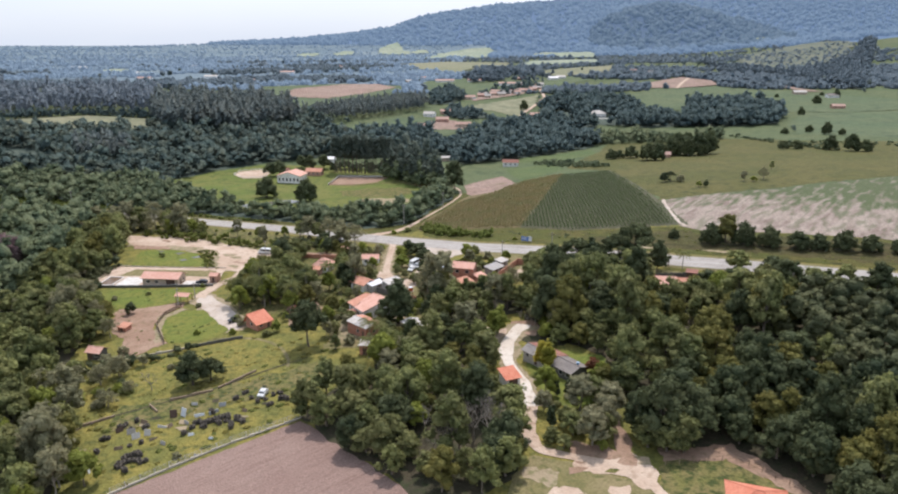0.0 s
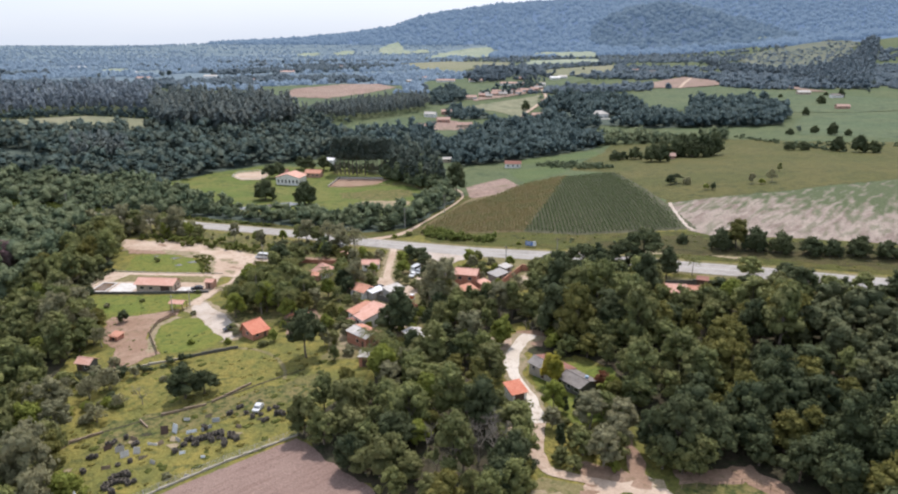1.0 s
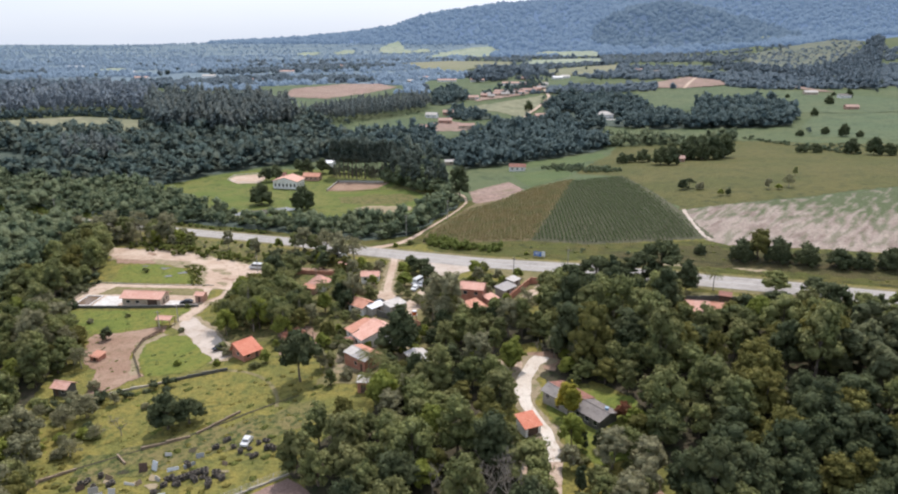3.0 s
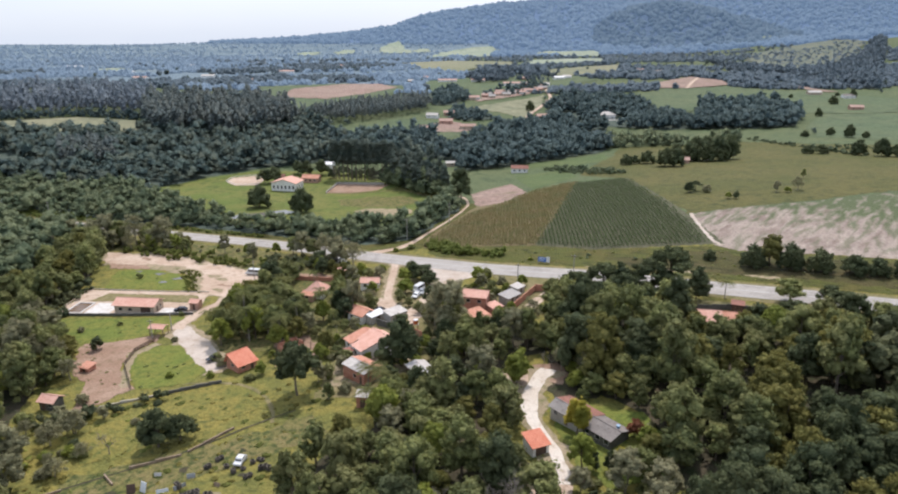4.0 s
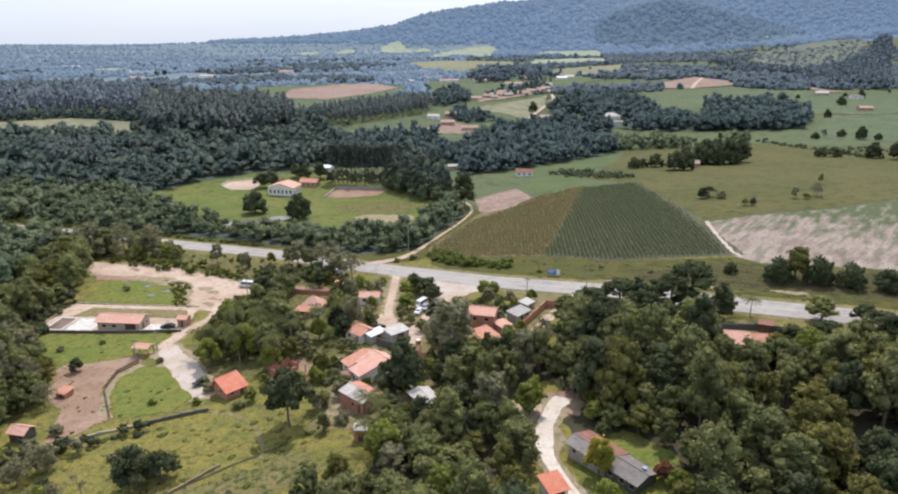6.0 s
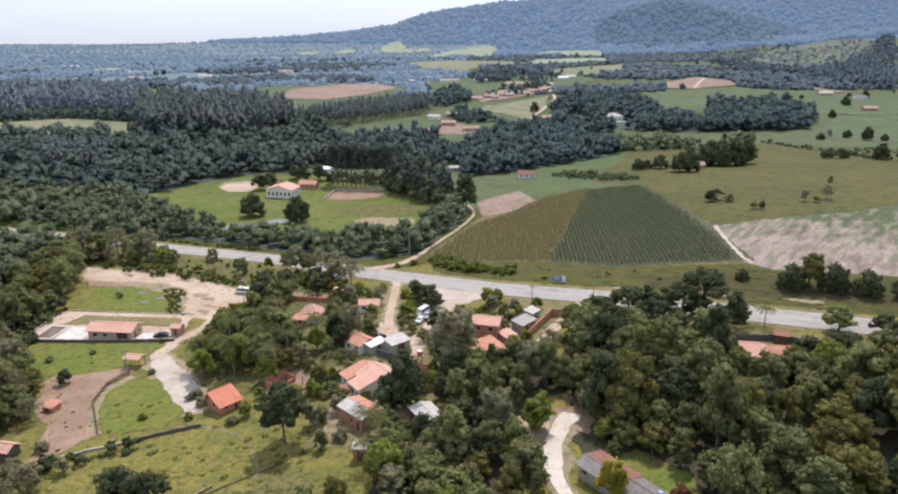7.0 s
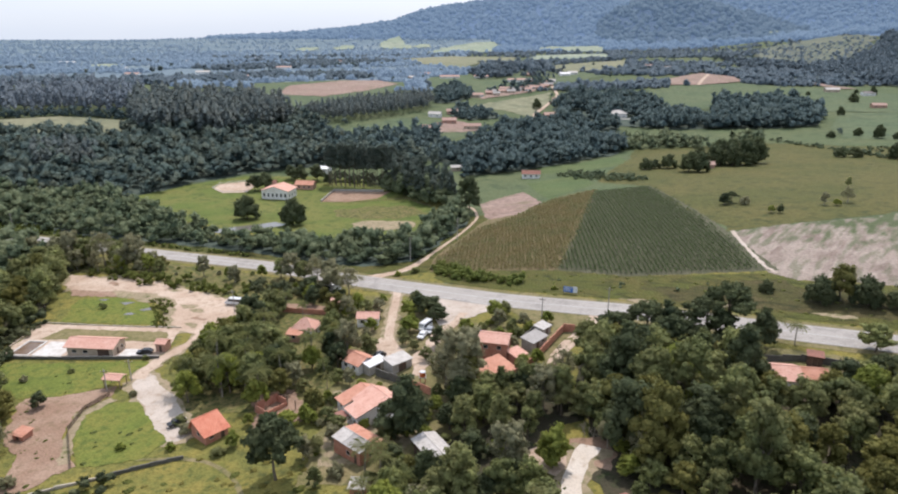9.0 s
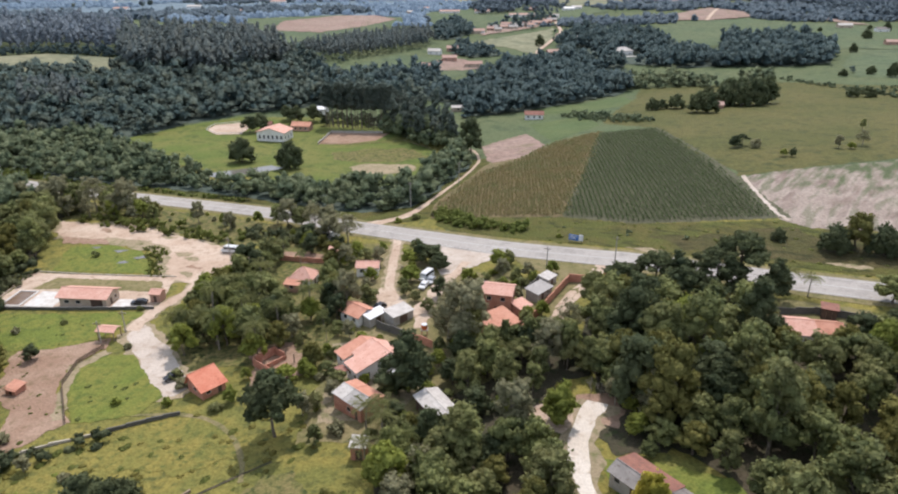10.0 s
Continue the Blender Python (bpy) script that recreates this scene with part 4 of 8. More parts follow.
patch("bare_patch", [(-26, 221), (-25, 230), (-21, 228), (-19.5, 222), (-21, 218.5), (-23.5, 218)], DIRT, 0.07, 1.0, 2, label="pale widening at the end of the village street", category="bare earth")
patch("bare_patch", [(-16, 216), (-12, 226), (-9, 234), (-5, 235), (-7, 228), (-10, 220), (-11, 212), (-14, 208.5)], DIRT, 0.065, 1.0, 2, label="pale yard lane between parked cars and garage", category="bare earth")
scar = random.Random(21)
for i_, (x, y) in enumerate(((17, 131), (15, 121), (23, 107), (31, 100), (36, 108), (34, 121), (12, 128), (16, 137.5))):
    patch("bare_patch", [(x + scar.uniform(1.0, 2.6) * math.cos(a), y + scar.uniform(0.8, 2.2) * math.sin(a)) for a in (0, 1.05, 2.1, 3.14, 4.2, 5.2)], (DIRT, SANDY, RED_SOIL)[i_ % 3], 0.045 + 0.002 * i_, 1.7, 1.6, label="trampled bare earth in the garden grass", category="bare earth")
for i_ in range(16):
    x, y = scar.uniform(-78, -42), 0
    y = 122 + (x + 78) * 0.55 + scar.uniform(-8, 8)
    patch("bare_patch", [(x + scar.uniform(0.5, 1.6) * math.cos(a), y + scar.uniform(0.4, 1.2) * math.sin(a)) for a in (0, 1.05, 2.1, 3.14, 4.2, 5.2)], (SANDY, LITTER)[i_ % 2], 0.03 + 0.001 * i_, 0.9, 1.6, label="trampled bare spot in the meadow", category="bare earth")
EAST = [(22.5, 181), (22, 196), (27, 212), (36, 221), (47, 218), (60, 206), (69, 185), (83, 178), (96, 172), (116, 163), (200, 122), (210, 60), (70, 60), (60, 98), (54, 111), (40, 112), (38, 122), (39, 138), (37, 152), (27, 167)]
WEST = [(-330, 360), (-215, 330), (-160, 312), (-148, 300), (-144, 282), (-136, 262), (-137, 240), (-133, 222), (-124, 205), (-112, 196), (-108, 180), (-104, 160), (-96, 145), (-88, 130), (-78, 112), (-75, 95), (-80, 60), (-250, 40), (-400, 200)]
CENTRE = [(-33, 132), (-27, 124), (-16, 113), (-7, 103), (3, 98), (12, 106), (15, 115), (16.5, 124), (17, 132), (13, 136), (6, 146), (12, 152), (11, 160), (-3, 163), (-10, 162), (-18, 160), (-20, 150), (-26, 146), (-31, 140)]
VILLAGE = [(-72, 206), (-64, 194), (-52, 196), (-34, 192), (-33, 205), (-30, 220), (-40, 226), (-38, 240), (-28, 250), (-28, 262), (-60, 268), (-64, 250), (-72, 232)]
FLOORS = (EAST, WEST, CENTRE, VILLAGE)
for floor_ in FLOORS:
    patch("forest_floor", floor_, TRAMPLED if floor_ is VILLAGE else LITTER, 0.015, 1.5, 6, label="shaded leaf litter under the trees", category="forest floor")
water = patch("water", [(-118, 355), (-109, 361), (-90, 372), (-82, 367), (-97, 356), (-106, 349)], WATER, 0.06, 0.8, 4, label="narrow still farm pond reflecting the sky", category="pond")
patch("water", [(10, 520), (22, 530), (0, 545), (-14, 530)], WATER, 0.06, 0.8, 4, label="dark farm pond below the trees", category="pond")
for q in ((-112, 265.5), (-103, 260.5), (-107, 256.5), (-121, 269)):
    patch("water", [(q[0] - 2.2, q[1]), (q[0], q[1] + 1.2), (q[0] + 2.4, q[1] + 0.3), (q[0] + 0.8, q[1] - 0.9)], WATER, 0.09, 1.3, 3, label="shallow puddle in the wet grass", category="puddle")


# ---- trees ----
def ball(level):
    b = bmesh.new()
    bmesh.ops.create_icosphere(b, subdivisions=level, radius=1.0)
    out = np.array([v.co[:] for v in b.verts]), np.array([[v.index for v in f.verts] for f in b.faces])
    b.free()
    return out


OCTA = np.array([(1, 0, 0), (-1, 0, 0), (0, 1, 0), (0, -1, 0), (0, 0, 1), (0, 0, -1)], float), np.array([(0, 2, 4), (2, 1, 4), (1, 3, 4), (3, 0, 4), (2, 0, 5), (1, 2, 5), (3, 1, 5), (0, 3, 5)])
BALLS = {0: OCTA, 1: ball(1), 2: ball(2)}


def unit(v):
    return v / np.maximum(np.linalg.norm(v, axis=-1, keepdims=True), 1e-6)


def sprays(rng, lobes, count, size, turn=0.75, low=-0.35, soft=0.6, reach=(0.80, 1.20)):
    """Leaf sprays over rounded lobes (x, y, z, radius, flatness): bent diamonds of two triangles, as arrays."""
    vs, fs, ns, base = [], [], [], 0
    for x, y, z, r, flat in lobes:
        n = unit(rng.normal(size=(count, 3)))
        n[:, 2] = np.where(n[:, 2] < low, -n[:, 2] * 0.6, n[:, 2])
        n = unit(n)
        c = np.array([x, y, z]) + n * np.array([r, r, r * flat]) * rng.uniform(*reach, (count, 1))
        face = unit(n + turn * rng.normal(size=(count, 3)) * 0.6)
        a = unit(np.cross(face, rng.normal(size=(count, 3))))
        b = np.cross(face, a)
        s = size * rng.uniform(0.55, 1.4, (count, 1))
        q = np.stack([c + a * s, c + b * s * 0.62 + face * s * 0.12, c - a * s, c - b * s * 0.62 + face * s * 0.12], 1)
        vs.append(q.reshape(-1, 3))
        ns.append(np.repeat(unit(soft * n + (1 - soft) * face), 4, axis=0))
        k = base + 4 * np.arange(count)[:, None]
        fs += [k + np.array([[0, 1, 2]]), k + np.array([[0, 2, 3]])]
        base += 4 * count
    return np.concatenate(vs), np.concatenate(fs), np.concatenate(ns)


def cores(rng, lobes, shrink=0.9, level=1):
    """Uneven inner masses of the lobes, which keep the crown from being seen through."""
    vs, fs, ns, base = [], [], [], 0
    ball_v, ball_f = BALLS[level]
    for x, y, z, r, flat in lobes:
        v = ball_v * rng.uniform(0.70, 1.14, (len(ball_v), 1)) * np.array([r, r, r * flat]) * shrink + (x, y, z)
        vs.append(v), fs.append(ball_f + base), ns.append(unit(ball_v + rng.normal(size=ball_v.shape) * 0.12))
        base += len(v)
    return np.concatenate(vs), np.concatenate(fs), np.concatenate(ns)


def knobs(rng, lobes, count, ratio=0.5):
    """Smaller lobes sitting on the upper side of larger ones."""
    out = []
    for x, y, z, r, flat in lobes:
        n = unit(rng.normal(size=(count, 3)) + (0, 0, 0.35))
        for a, b, c in n:
            q = r * ratio * rng.uniform(0.6, 1.3)
            out.append((x + a * r * 0.74, y + b * r * 0.74, z + c * r * flat * 0.74, q, flat))
    return out


def joined(*pieces):
    vs, fs, ns, base = [], [], [], 0
    for v, f, n in pieces:
        vs.append(v), fs.append(f + base), ns.append(n)
        base += len(v)
    return np.concatenate(vs), np.concatenate(fs), np.concatenate(ns)


def dome_lobes(rng, radius, height_, base, count, size=0.42, flat=0.8, hollow=0.45):
    """Lobes spread over an uneven dome."""
    out = []
    for i in range(count):
        a = i * 2.39996 + rng.uniform(-0.4, 0.4)
        s = math.sqrt((i + 0.6) / count)
        r = radius * s * 0.72 * rng.uniform(0.85, 1.15)
        z = base + (height_ - base) * (0.30 + 0.62 * (1 - s**2.2) + rng.uniform(-0.10, 0.08))
        q = radius * size * rng.uniform(0.7, 1.25) * (1.0 - 0.25 * s)
        out.append((r * math.cos(a), r * math.sin(a), z - q * 0.3, q, flat))
    for i in range(count // 4 if count > 3 else 0):
        a = rng.uniform(0, 6.28)
        out.append((radius * hollow * math.cos(a), radius * hollow * math.sin(a), base + (height_ - base) * 0.28, radius * size, flat))
    return out


def trunk_mesh(rng, tall, thick, lobes, limbs=5):
    bm = bmesh.new()
    p, r = Vector((0, 0, -0.4)), thick
    top = Vector((rng.uniform(-0.4, 0.4), rng.uniform(-0.4, 0.4), tall))
    last = p
    for i in range(4):
        q = p.lerp(top, (i + 1) / 4) + Vector((rng.uniform(-0.15, 0.15), rng.uniform(-0.15, 0.15), 0))
        tube(bm, last, q, r, r * 0.82, 7)
        last, r = q, r * 0.82
    for k in range(limbs):
        l = lobes[int(rng.integers(0, len(lobes)))]
        start = p.lerp(top, rng.uniform(0.5, 0.98))
        mid = start.lerp(Vector(l[:3]), 0.5) + Vector((0, 0, 0.25))
        tube(bm, start, mid, r * 0.7, r * 0.45, 5)
        tube(bm, mid, Vector(l[:3]), r * 0.45, r * 0.18, 5)
    return bm


def make_tree(name, label, seed, leaf, bark, radius, tall, bole, lobes_n, per_lobe, leaf_size, size=0.42, flat=0.8, thick=0.28, limbs=5, core=True, lobes=None, category="tree"):
    """One tree at the origin: trunk with limbs, crown of leaf sprays over lobes."""
    rng = np.random.default_rng(seed)
    lobes = lobes or dome_lobes(rng, radius, tall, bole, lobes_n, size, flat)
    tree = new(name)
    part("trunk", trunk_mesh(rng, bole + (tall - bole) * 0.45, thick, lobes, limbs), bark, tree)
    small = knobs(rng, lobes, 4, 0.46)
    pieces = [sprays(rng, small, max(12, int(per_lobe * 0.46)), leaf_size * 0.86, 1.0), sprays(rng, lobes, max(8, int(per_lobe * 0.3)), leaf_size, 1.0, soft=0.5)]
    if core:
        pieces += [cores(rng, lobes, 0.82, 1), cores(rng, small, 0.74, 1)]
    v, f, n = joined(*pieces)
    arrays("crown", v, f, leaf, tree, n)
    return tagged(tree, label, category)


PROTO = {}
for i_ in range(5):
    name_, label_ = (("broadleaf_tree", "spreading broadleaf tree with a dense lumpy green crown"), ("round_crowned_tree", "round-crowned green tree with deep dark gaps"), ("olive_green_tree", "olive-green broadleaf tree with a loose crown"))[i_ % 3]
    PROTO["broad%d" % i_] = make_tree(name_, label_, 11 + i_, LEAF_OLIVE if i_ % 3 == 2 else LEAF, BARK, 3.7, 7.2 + 0.5 * i_, 0.7, 13 + i_ % 3, 40, 0.30, 0.40 + 0.02 * (i_ % 3))
for i_ in range(3):
    PROTO["dark%d" % i_] = make_tree("mango_tree", "dense rounded dark green garden tree", 31 + i_, LEAF_DARK, BARK, 4.3, 8.2 + i_ * 0.7, 1.0, 15, 42, 0.34, 0.42, 0.9)
for i_ in range(2):
    PROTO["tall%d" % i_] = make_tree("tall_tree", "tall upright broadleaf tree with a narrow crown", 41 + i_, LEAF, BARK, 3.0, 10.5 + i_, 1.6, 14, 40, 0.34, 0.42, 1.0, 0.26)
for i_ in range(2):
    PROTO["grey%d" % i_] = make_tree("grey_tree", "thin grey-leaved tree with bare twigs showing", 51 + i_, LEAF_GREY, PALE_BARK, 4.4, 9.5, 2.0, 16, 46, 0.28, 0.38, 0.85, 0.26, 9, core=(i_ == 0))
for i_ in range(2):
    PROTO["fresh%d" % i_] = make_tree("lime_green_tree", "small bushy tree with fresh lime-green leaves", 61 + i_, LEAF_LIGHT, BARK, 3.4, 6.8, 1.6, 14, 40, 0.30, 0.42, 0.9, 0.2)
for i_ in range(3):
    PROTO["bush%d" % i_] = make_tree("shrub", ("low rounded green shrub", "low rounded grey-green shrub", "low rounded bright green shrub")[i_], 71 + i_, (LEAF, LEAF_GREY, LEAF_LIGHT)[i_], BARK, 2.0, 2.6, 0.2, 8, 30, 0.26, 0.46, 0.85, 0.10, 3, category="shrub")
PROTO["acacia"] = make_tree("flat_topped_tree", "dark flat-topped spreading tree", 81, LEAF_DARK, BARK, 7.0, 11.0, 6.0, 18, 46, 0.36, 0.30, 0.5, 0.34, 9)
PROTO["hedge"] = make_tree("round_bush", "large rounded dark green bush", 88, LEAF_DARK, BARK, 3.4, 5.0, 0.2, 14, 42, 0.32, 0.46, 0.9, 0.2, 4, category="bush")
PROTO["yellow"] = make_tree("flowering_tree", "garden tree covered in bright yellow blossom", 82, LEAF_YELLOW, BARK, 2.6, 6.0, 1.2, 13, 56, 0.34, 0.45, 0.95, 0.18)
PROTO["pink"] = make_tree("pink_tree", "pink-flowering tree at the forest edge", 83, LEAF_PINK, BARK, 6.0, 9.0, 2.5, 18, 46, 0.36, 0.38, 0.8)
PROTO["rust"] = make_tree("rust_leaved_shrub", "rust-red leaved garden shrub", 84, LEAF_RED, BARK, 1.7, 2.8, 0.4, 9, 40, 0.3, 0.5, 0.9, 0.1, 3, category="shrub")
PROTO["yard"] = make_tree("field_tree", "lone open-crowned tree with a bare lower trunk", 85, LEAF_DARK, BARK, 5.6, 11.5, 4.6, 15, 64, 0.48, 0.36, 0.85, 0.3, 9)
PROTO["cypress"] = make_tree("cypress", "narrow dark columnar garden cypress", 86, LEAF_DARK, BARK, 0.8, 4.2, 0.2, 8, 40, 0.26, 0.7, 1.6, 0.1, 2)


def make_bare(seed):
    """A leafless tree: trunk, limbs and fine twigs."""
    rng = np.random.default_rng(seed)
    tree = new("bare_tree")
    bm = bmesh.new()

    def grow(p, d, length, r, depth):
        q = p + d * length
        tube(bm, p, q, r, r * 0.6, 5)
        if depth:
            for _ in range(3):
                grow(q, (d + Vector(rng.normal(size=3)) * 0.5 + Vector((0, 0, 0.1))).normalized(), length * rng.uniform(0.6, 0.85), r * 0.58, depth - 1)

    grow(Vector((0, 0, -0.3)), Vector((0, 0, 1)), 2.3, 0.17, 4)
    part("bough", bm, PALE_BARK, tree)
    return tagged(tree, "leafless grey-brown tree with fine twigs", "tree")


PROTO["bare"] = make_bare(91)


def make_palm(seed):
    """A feather palm: leaning ringed trunk and drooping fronds."""
    rng = np.random.default_rng(seed)
    palm = new("palm_tree")
    bm = bmesh.new()
    last = Vector((0, 0, -0.3))
    for i in range(6):
        q = Vector((0.05 * i * i * 0.3, 0.02 * i, 1.3 * (i + 1)))
        tube(bm, last, q, 0.20 - 0.012 * i, 0.185 - 0.012 * i, 7)
        last = q
    part("trunk", bm, PALE_BARK, palm)
    fr = bmesh.new()
    n = 7
    mid = [Vector((0, 0.52 * i, 0.85 * math.sin(i * 0.36) - 0.035 * i * i)) for i in range(n)]
    for a, b in zip(mid, mid[1:]):
        tube(fr, a, b, 0.035, 0.03, 3)
    for i in range(n - 1):
        for k in range(3):
            p = mid[i].lerp(mid[i + 1], (k + 0.5) / 3)
            w = 0.75 * math.sin(math.pi * (i + k / 3 + 1.2) / (n + 1.2)) + 0.15
            for sx in (-1, 1):
                fr.faces.new([fr.verts.new(p), fr.verts.new(p + Vector((sx * w * 0.6, 0.22, 0.02))), fr.verts.new(p + Vector((sx * w, 0.42, -0.32))), fr.verts.new(p + Vector((sx * w * 0.5, 0.10, -0.06)))])
    first = part("frond", fr, LEAF, palm)
    for i in range(15):
        f = first if i == 0 else new("frond", first.data)
        f.parent = palm
        f.matrix_local = pose(*last, rng.uniform(-50, 30), rng.uniform(-8, 8), i * 137.5)
    return tagged(palm, "feather palm with drooping green fronds", "palm tree")


PROTO["palm"] = make_palm(92)
USED = {}


def plant(kind, x, y, size=1.0, turn=None, tall=1.0, group=""):
    """Sets one tree or shrub on the land; the first of a kind is the built one itself."""
    turn = random.uniform(0, 360) if turn is None else turn
    m = Matrix.Translation((x, y, up(x, y) - 0.05)) @ Euler((0, 0, radians(turn))).to_matrix().to_4x4()
    ob = PROTO[kind]
    if kind in USED:
        ob = copy_thing(ob, m)
    USED[kind] = USED.get(kind, 0) + 1
    ob.matrix_basis = m @ Matrix.Diagonal((size, size, size * tall, 1))
    if group:
        ob["group"] = group
    return ob


def far_from(x, y, lines, clear):
    """Which points keep clear of a set of lines."""
    ok = np.ones(np.shape(x), bool)
    for line in lines:
        for (ax, ay), (bx, by) in zip(line, line[1:]):
            dx, dy = bx - ax, by - ay
            s = np.clip(((x - ax) * dx + (y - ay) * dy) / (dx * dx + dy * dy), 0, 1)
            ok &= (x - ax - s * dx) ** 2 + (y - ay - s * dy) ** 2 > clear**2
    return ok


def sow(rng, poly, gap, spots=(), wild=0.35):
    """Points on an uneven triangular raster inside a polygon, clear of round spots (x, y, r)."""
    px, py = [q[0] for q in poly], [q[1] for q in poly]
    gx, gy = np.meshgrid(np.arange(min(px), max(px), gap), np.arange(min(py), max(py), gap * 0.87))
    gx = gx + (np.arange(gx.shape[0]) % 2)[:, None] * gap / 2
    x = (gx + rng.uniform(-wild, wild, gx.shape) * gap).ravel()
    y = (gy + rng.uniform(-wild, wild, gx.shape) * gap).ravel()
    ok = inside(poly, x, y)
    for sx, sy, r in spots:
        ok &= (x - sx) ** 2 + (y - sy) ** 2 > r * r
    return x[ok], y[ok]


# clear of houses, yards and roads: x, y, radius
CLEAR = [(-16, 200.5, 4), (-20, 203, 4), (-11, 196, 3.5), (-54, 258, 4), (-48, 250, 4), (-46, 230, 6.5), (-47, 224, 5), (-29, 234, 4), (-25, 193, 9), (-24, 176, 7.5), (-8, 172, 7), (-23, 163.5, 5.5), (-29, 160, 6), (36, 141, 5), (-57, 185, 7), (5, 213, 7), (5, 202, 7), (16, 218, 6), (-47, 236, 5.5), (-27, 213, 6.5), (-19, 212, 5), (-13, 209, 4), (67, 191, 8.5), (72, 199, 9), (26, 147, 9), (22, 153, 7), (30, 141, 6), (14.5, 142, 4.5), (13.5, 137.5, 4.0), (-97, 169, 4.5), (50, 97, 10), (-46, 195, 4.5), (-33, 243, 4), (-35, 255, 4), (-12, 228, 6), (-76, 262, 5), (-13, 203, 3)]
ROADS = (HIGHWAY, LANE, STREET, STREET_TWO, DRIVEWAY, SIDE_DRIVE, FARM_DRIVE, E_TRACK)
rng = np.random.default_rng(5)


def wood(poly, gap, kinds, group, size=(0.8, 1.2), spots=CLEAR, near=None, road=5.0):
    """Single trees all over a polygon; returns how many."""
    x, y = sow(rng, poly, gap, spots)
    ok = far_from(x, y, ROADS, road) & (np.abs(x) < 0.70 * y + 12)
    if near is not None:
        ok &= inside(near, x, y)
    for a, b in zip(x[ok], y[ok]):
        k = kinds[int(rng.integers(0, len(kinds)))]
        plant(k, a, b, float(rng.uniform(*size)), tall=float(rng.uniform(0.82, 1.28)), group=group)
    return int(ok.sum())


BROAD = ["broad0", "broad1", "broad2", "broad3", "broad4"]
EAST_NEAR = [(15, 70), (15, 240), (70, 240), (92, 200), (85, 150), (72, 70)]
wood(EAST, 6.4, BROAD * 3 + ["broad2", "tall0", "tall1", "fresh0", "dark1", "dark0", "dark2", "fresh1"], "trees of the eastern wood", (0.7, 1.6), CLEAR + [(60, 90, 46), (95, 110, 45), (35, 214, 8), (44, 214, 9), (54, 211, 9)], near=EAST_NEAR)
# dark-leaved kinds stand in for a cloud's shadow over this part
wood([q for q in EAST], 6.4, ["dark0", "dark1", "dark2", "broad2", "broad0", "dark1", "tall0"], "shaded trees of the eastern wood", (0.75, 1.35), CLEAR + [(40, 190, 47), (70, 195, 47), (28, 165, 20)], near=[(30, 70), (38, 118), (45, 136), (60, 137), (90, 145), (72, 70)])
wood(WEST, 6.6, BROAD * 3 + ["tall0", "grey0", "dark0", "fresh0", "broad2", "fresh1", "grey0"], "trees of the western wood", (0.75, 1.4), near=[(-118, 95), (-150, 210), (-168, 330), (-60, 330), (-60, 80)])
# cloud shadow imitated here too, by planting mostly dark kinds
wood([(56, 113), (63, 98), (84, 98), (84, 140), (62, 140)], 6.6, ["dark0", "dark1", "dark2", "broad2", "dark1"], "shaded trees of the eastern wood", (0.75, 1.3), spots=[(50, 97, 10)] + [(a_.matrix_basis.translation.x, a_.matrix_basis.translation.y, 4.5) for a_ in bpy.data.objects if a_.parent is None and a_.name.split(".")[0] in ("mango_tree", "olive_green_tree", "tall_tree", "broadleaf_tree") and a_.matrix_basis.translation.y < 145])
wood(CENTRE, 5.8, BROAD * 3 + ["dark0", "dark1", "grey0", "fresh1", "tall0"], "trees of the middle wood", (0.7, 1.3), CLEAR + [(-2, 118, 4.5), (6, 117, 6.5), (4, 150, 4)], road=2.9)
wood([(-74, 207), (-65, 195), (-54, 204), (-47, 209), (-46, 221), (-52, 226), (-55, 240), (-57, 258), (-60.5, 254), (-65, 243), (-69.5, 233), (-74, 223)], 5.4, BROAD + ["fresh1", "dark1", "tall0", "palm", "grey0", "fresh0"], "tall trees beside the earth drive", (0.8, 1.25), road=4.0)
wood([(-46, 208), (-52, 198), (-34, 192), (-33, 205), (-30, 220), (-40, 226), (-38, 240), (-28, 250), (-28, 262), (-54, 266), (-54, 244), (-50, 228), (-44, 221)], 6.2, ["broad2", "broad2", "fresh0", "fresh1", "grey0", "palm", "palm", "broad1", "broad4", "dark1", "broad0", "tall0", "fresh0", "grey0"], "trees between the village houses", (0.5, 0.95))
wood([(-6, 198), (10, 195), (22, 204), (22, 184), (15, 181), (10, 178), (3, 174), (-4, 179)], 5.6, BROAD + ["grey0", "tall0", "palm", "fresh0", "grey1"], "trees by the driveway gate", (0.7, 1.1), road=3.2)
wood([(-10, 164), (4, 166), (10, 160), (6, 148), (-6, 150), (-20, 156)], 6.5, BROAD + ["dark0", "grey1"], "trees of the middle wood", (0.65, 0.95))
wood([(-150, 306), (-118, 309), (-90, 299), (-60, 285), (-42, 271), (-46, 262), (-70, 272), (-86, 284), (-110, 292), (-140, 299)], 7.0, ["fresh1", "grey0", "bush0", "bush1", "bush2", "bush2", "bush1"], "roadside trees", (0.4, 0.7), road=9.0)
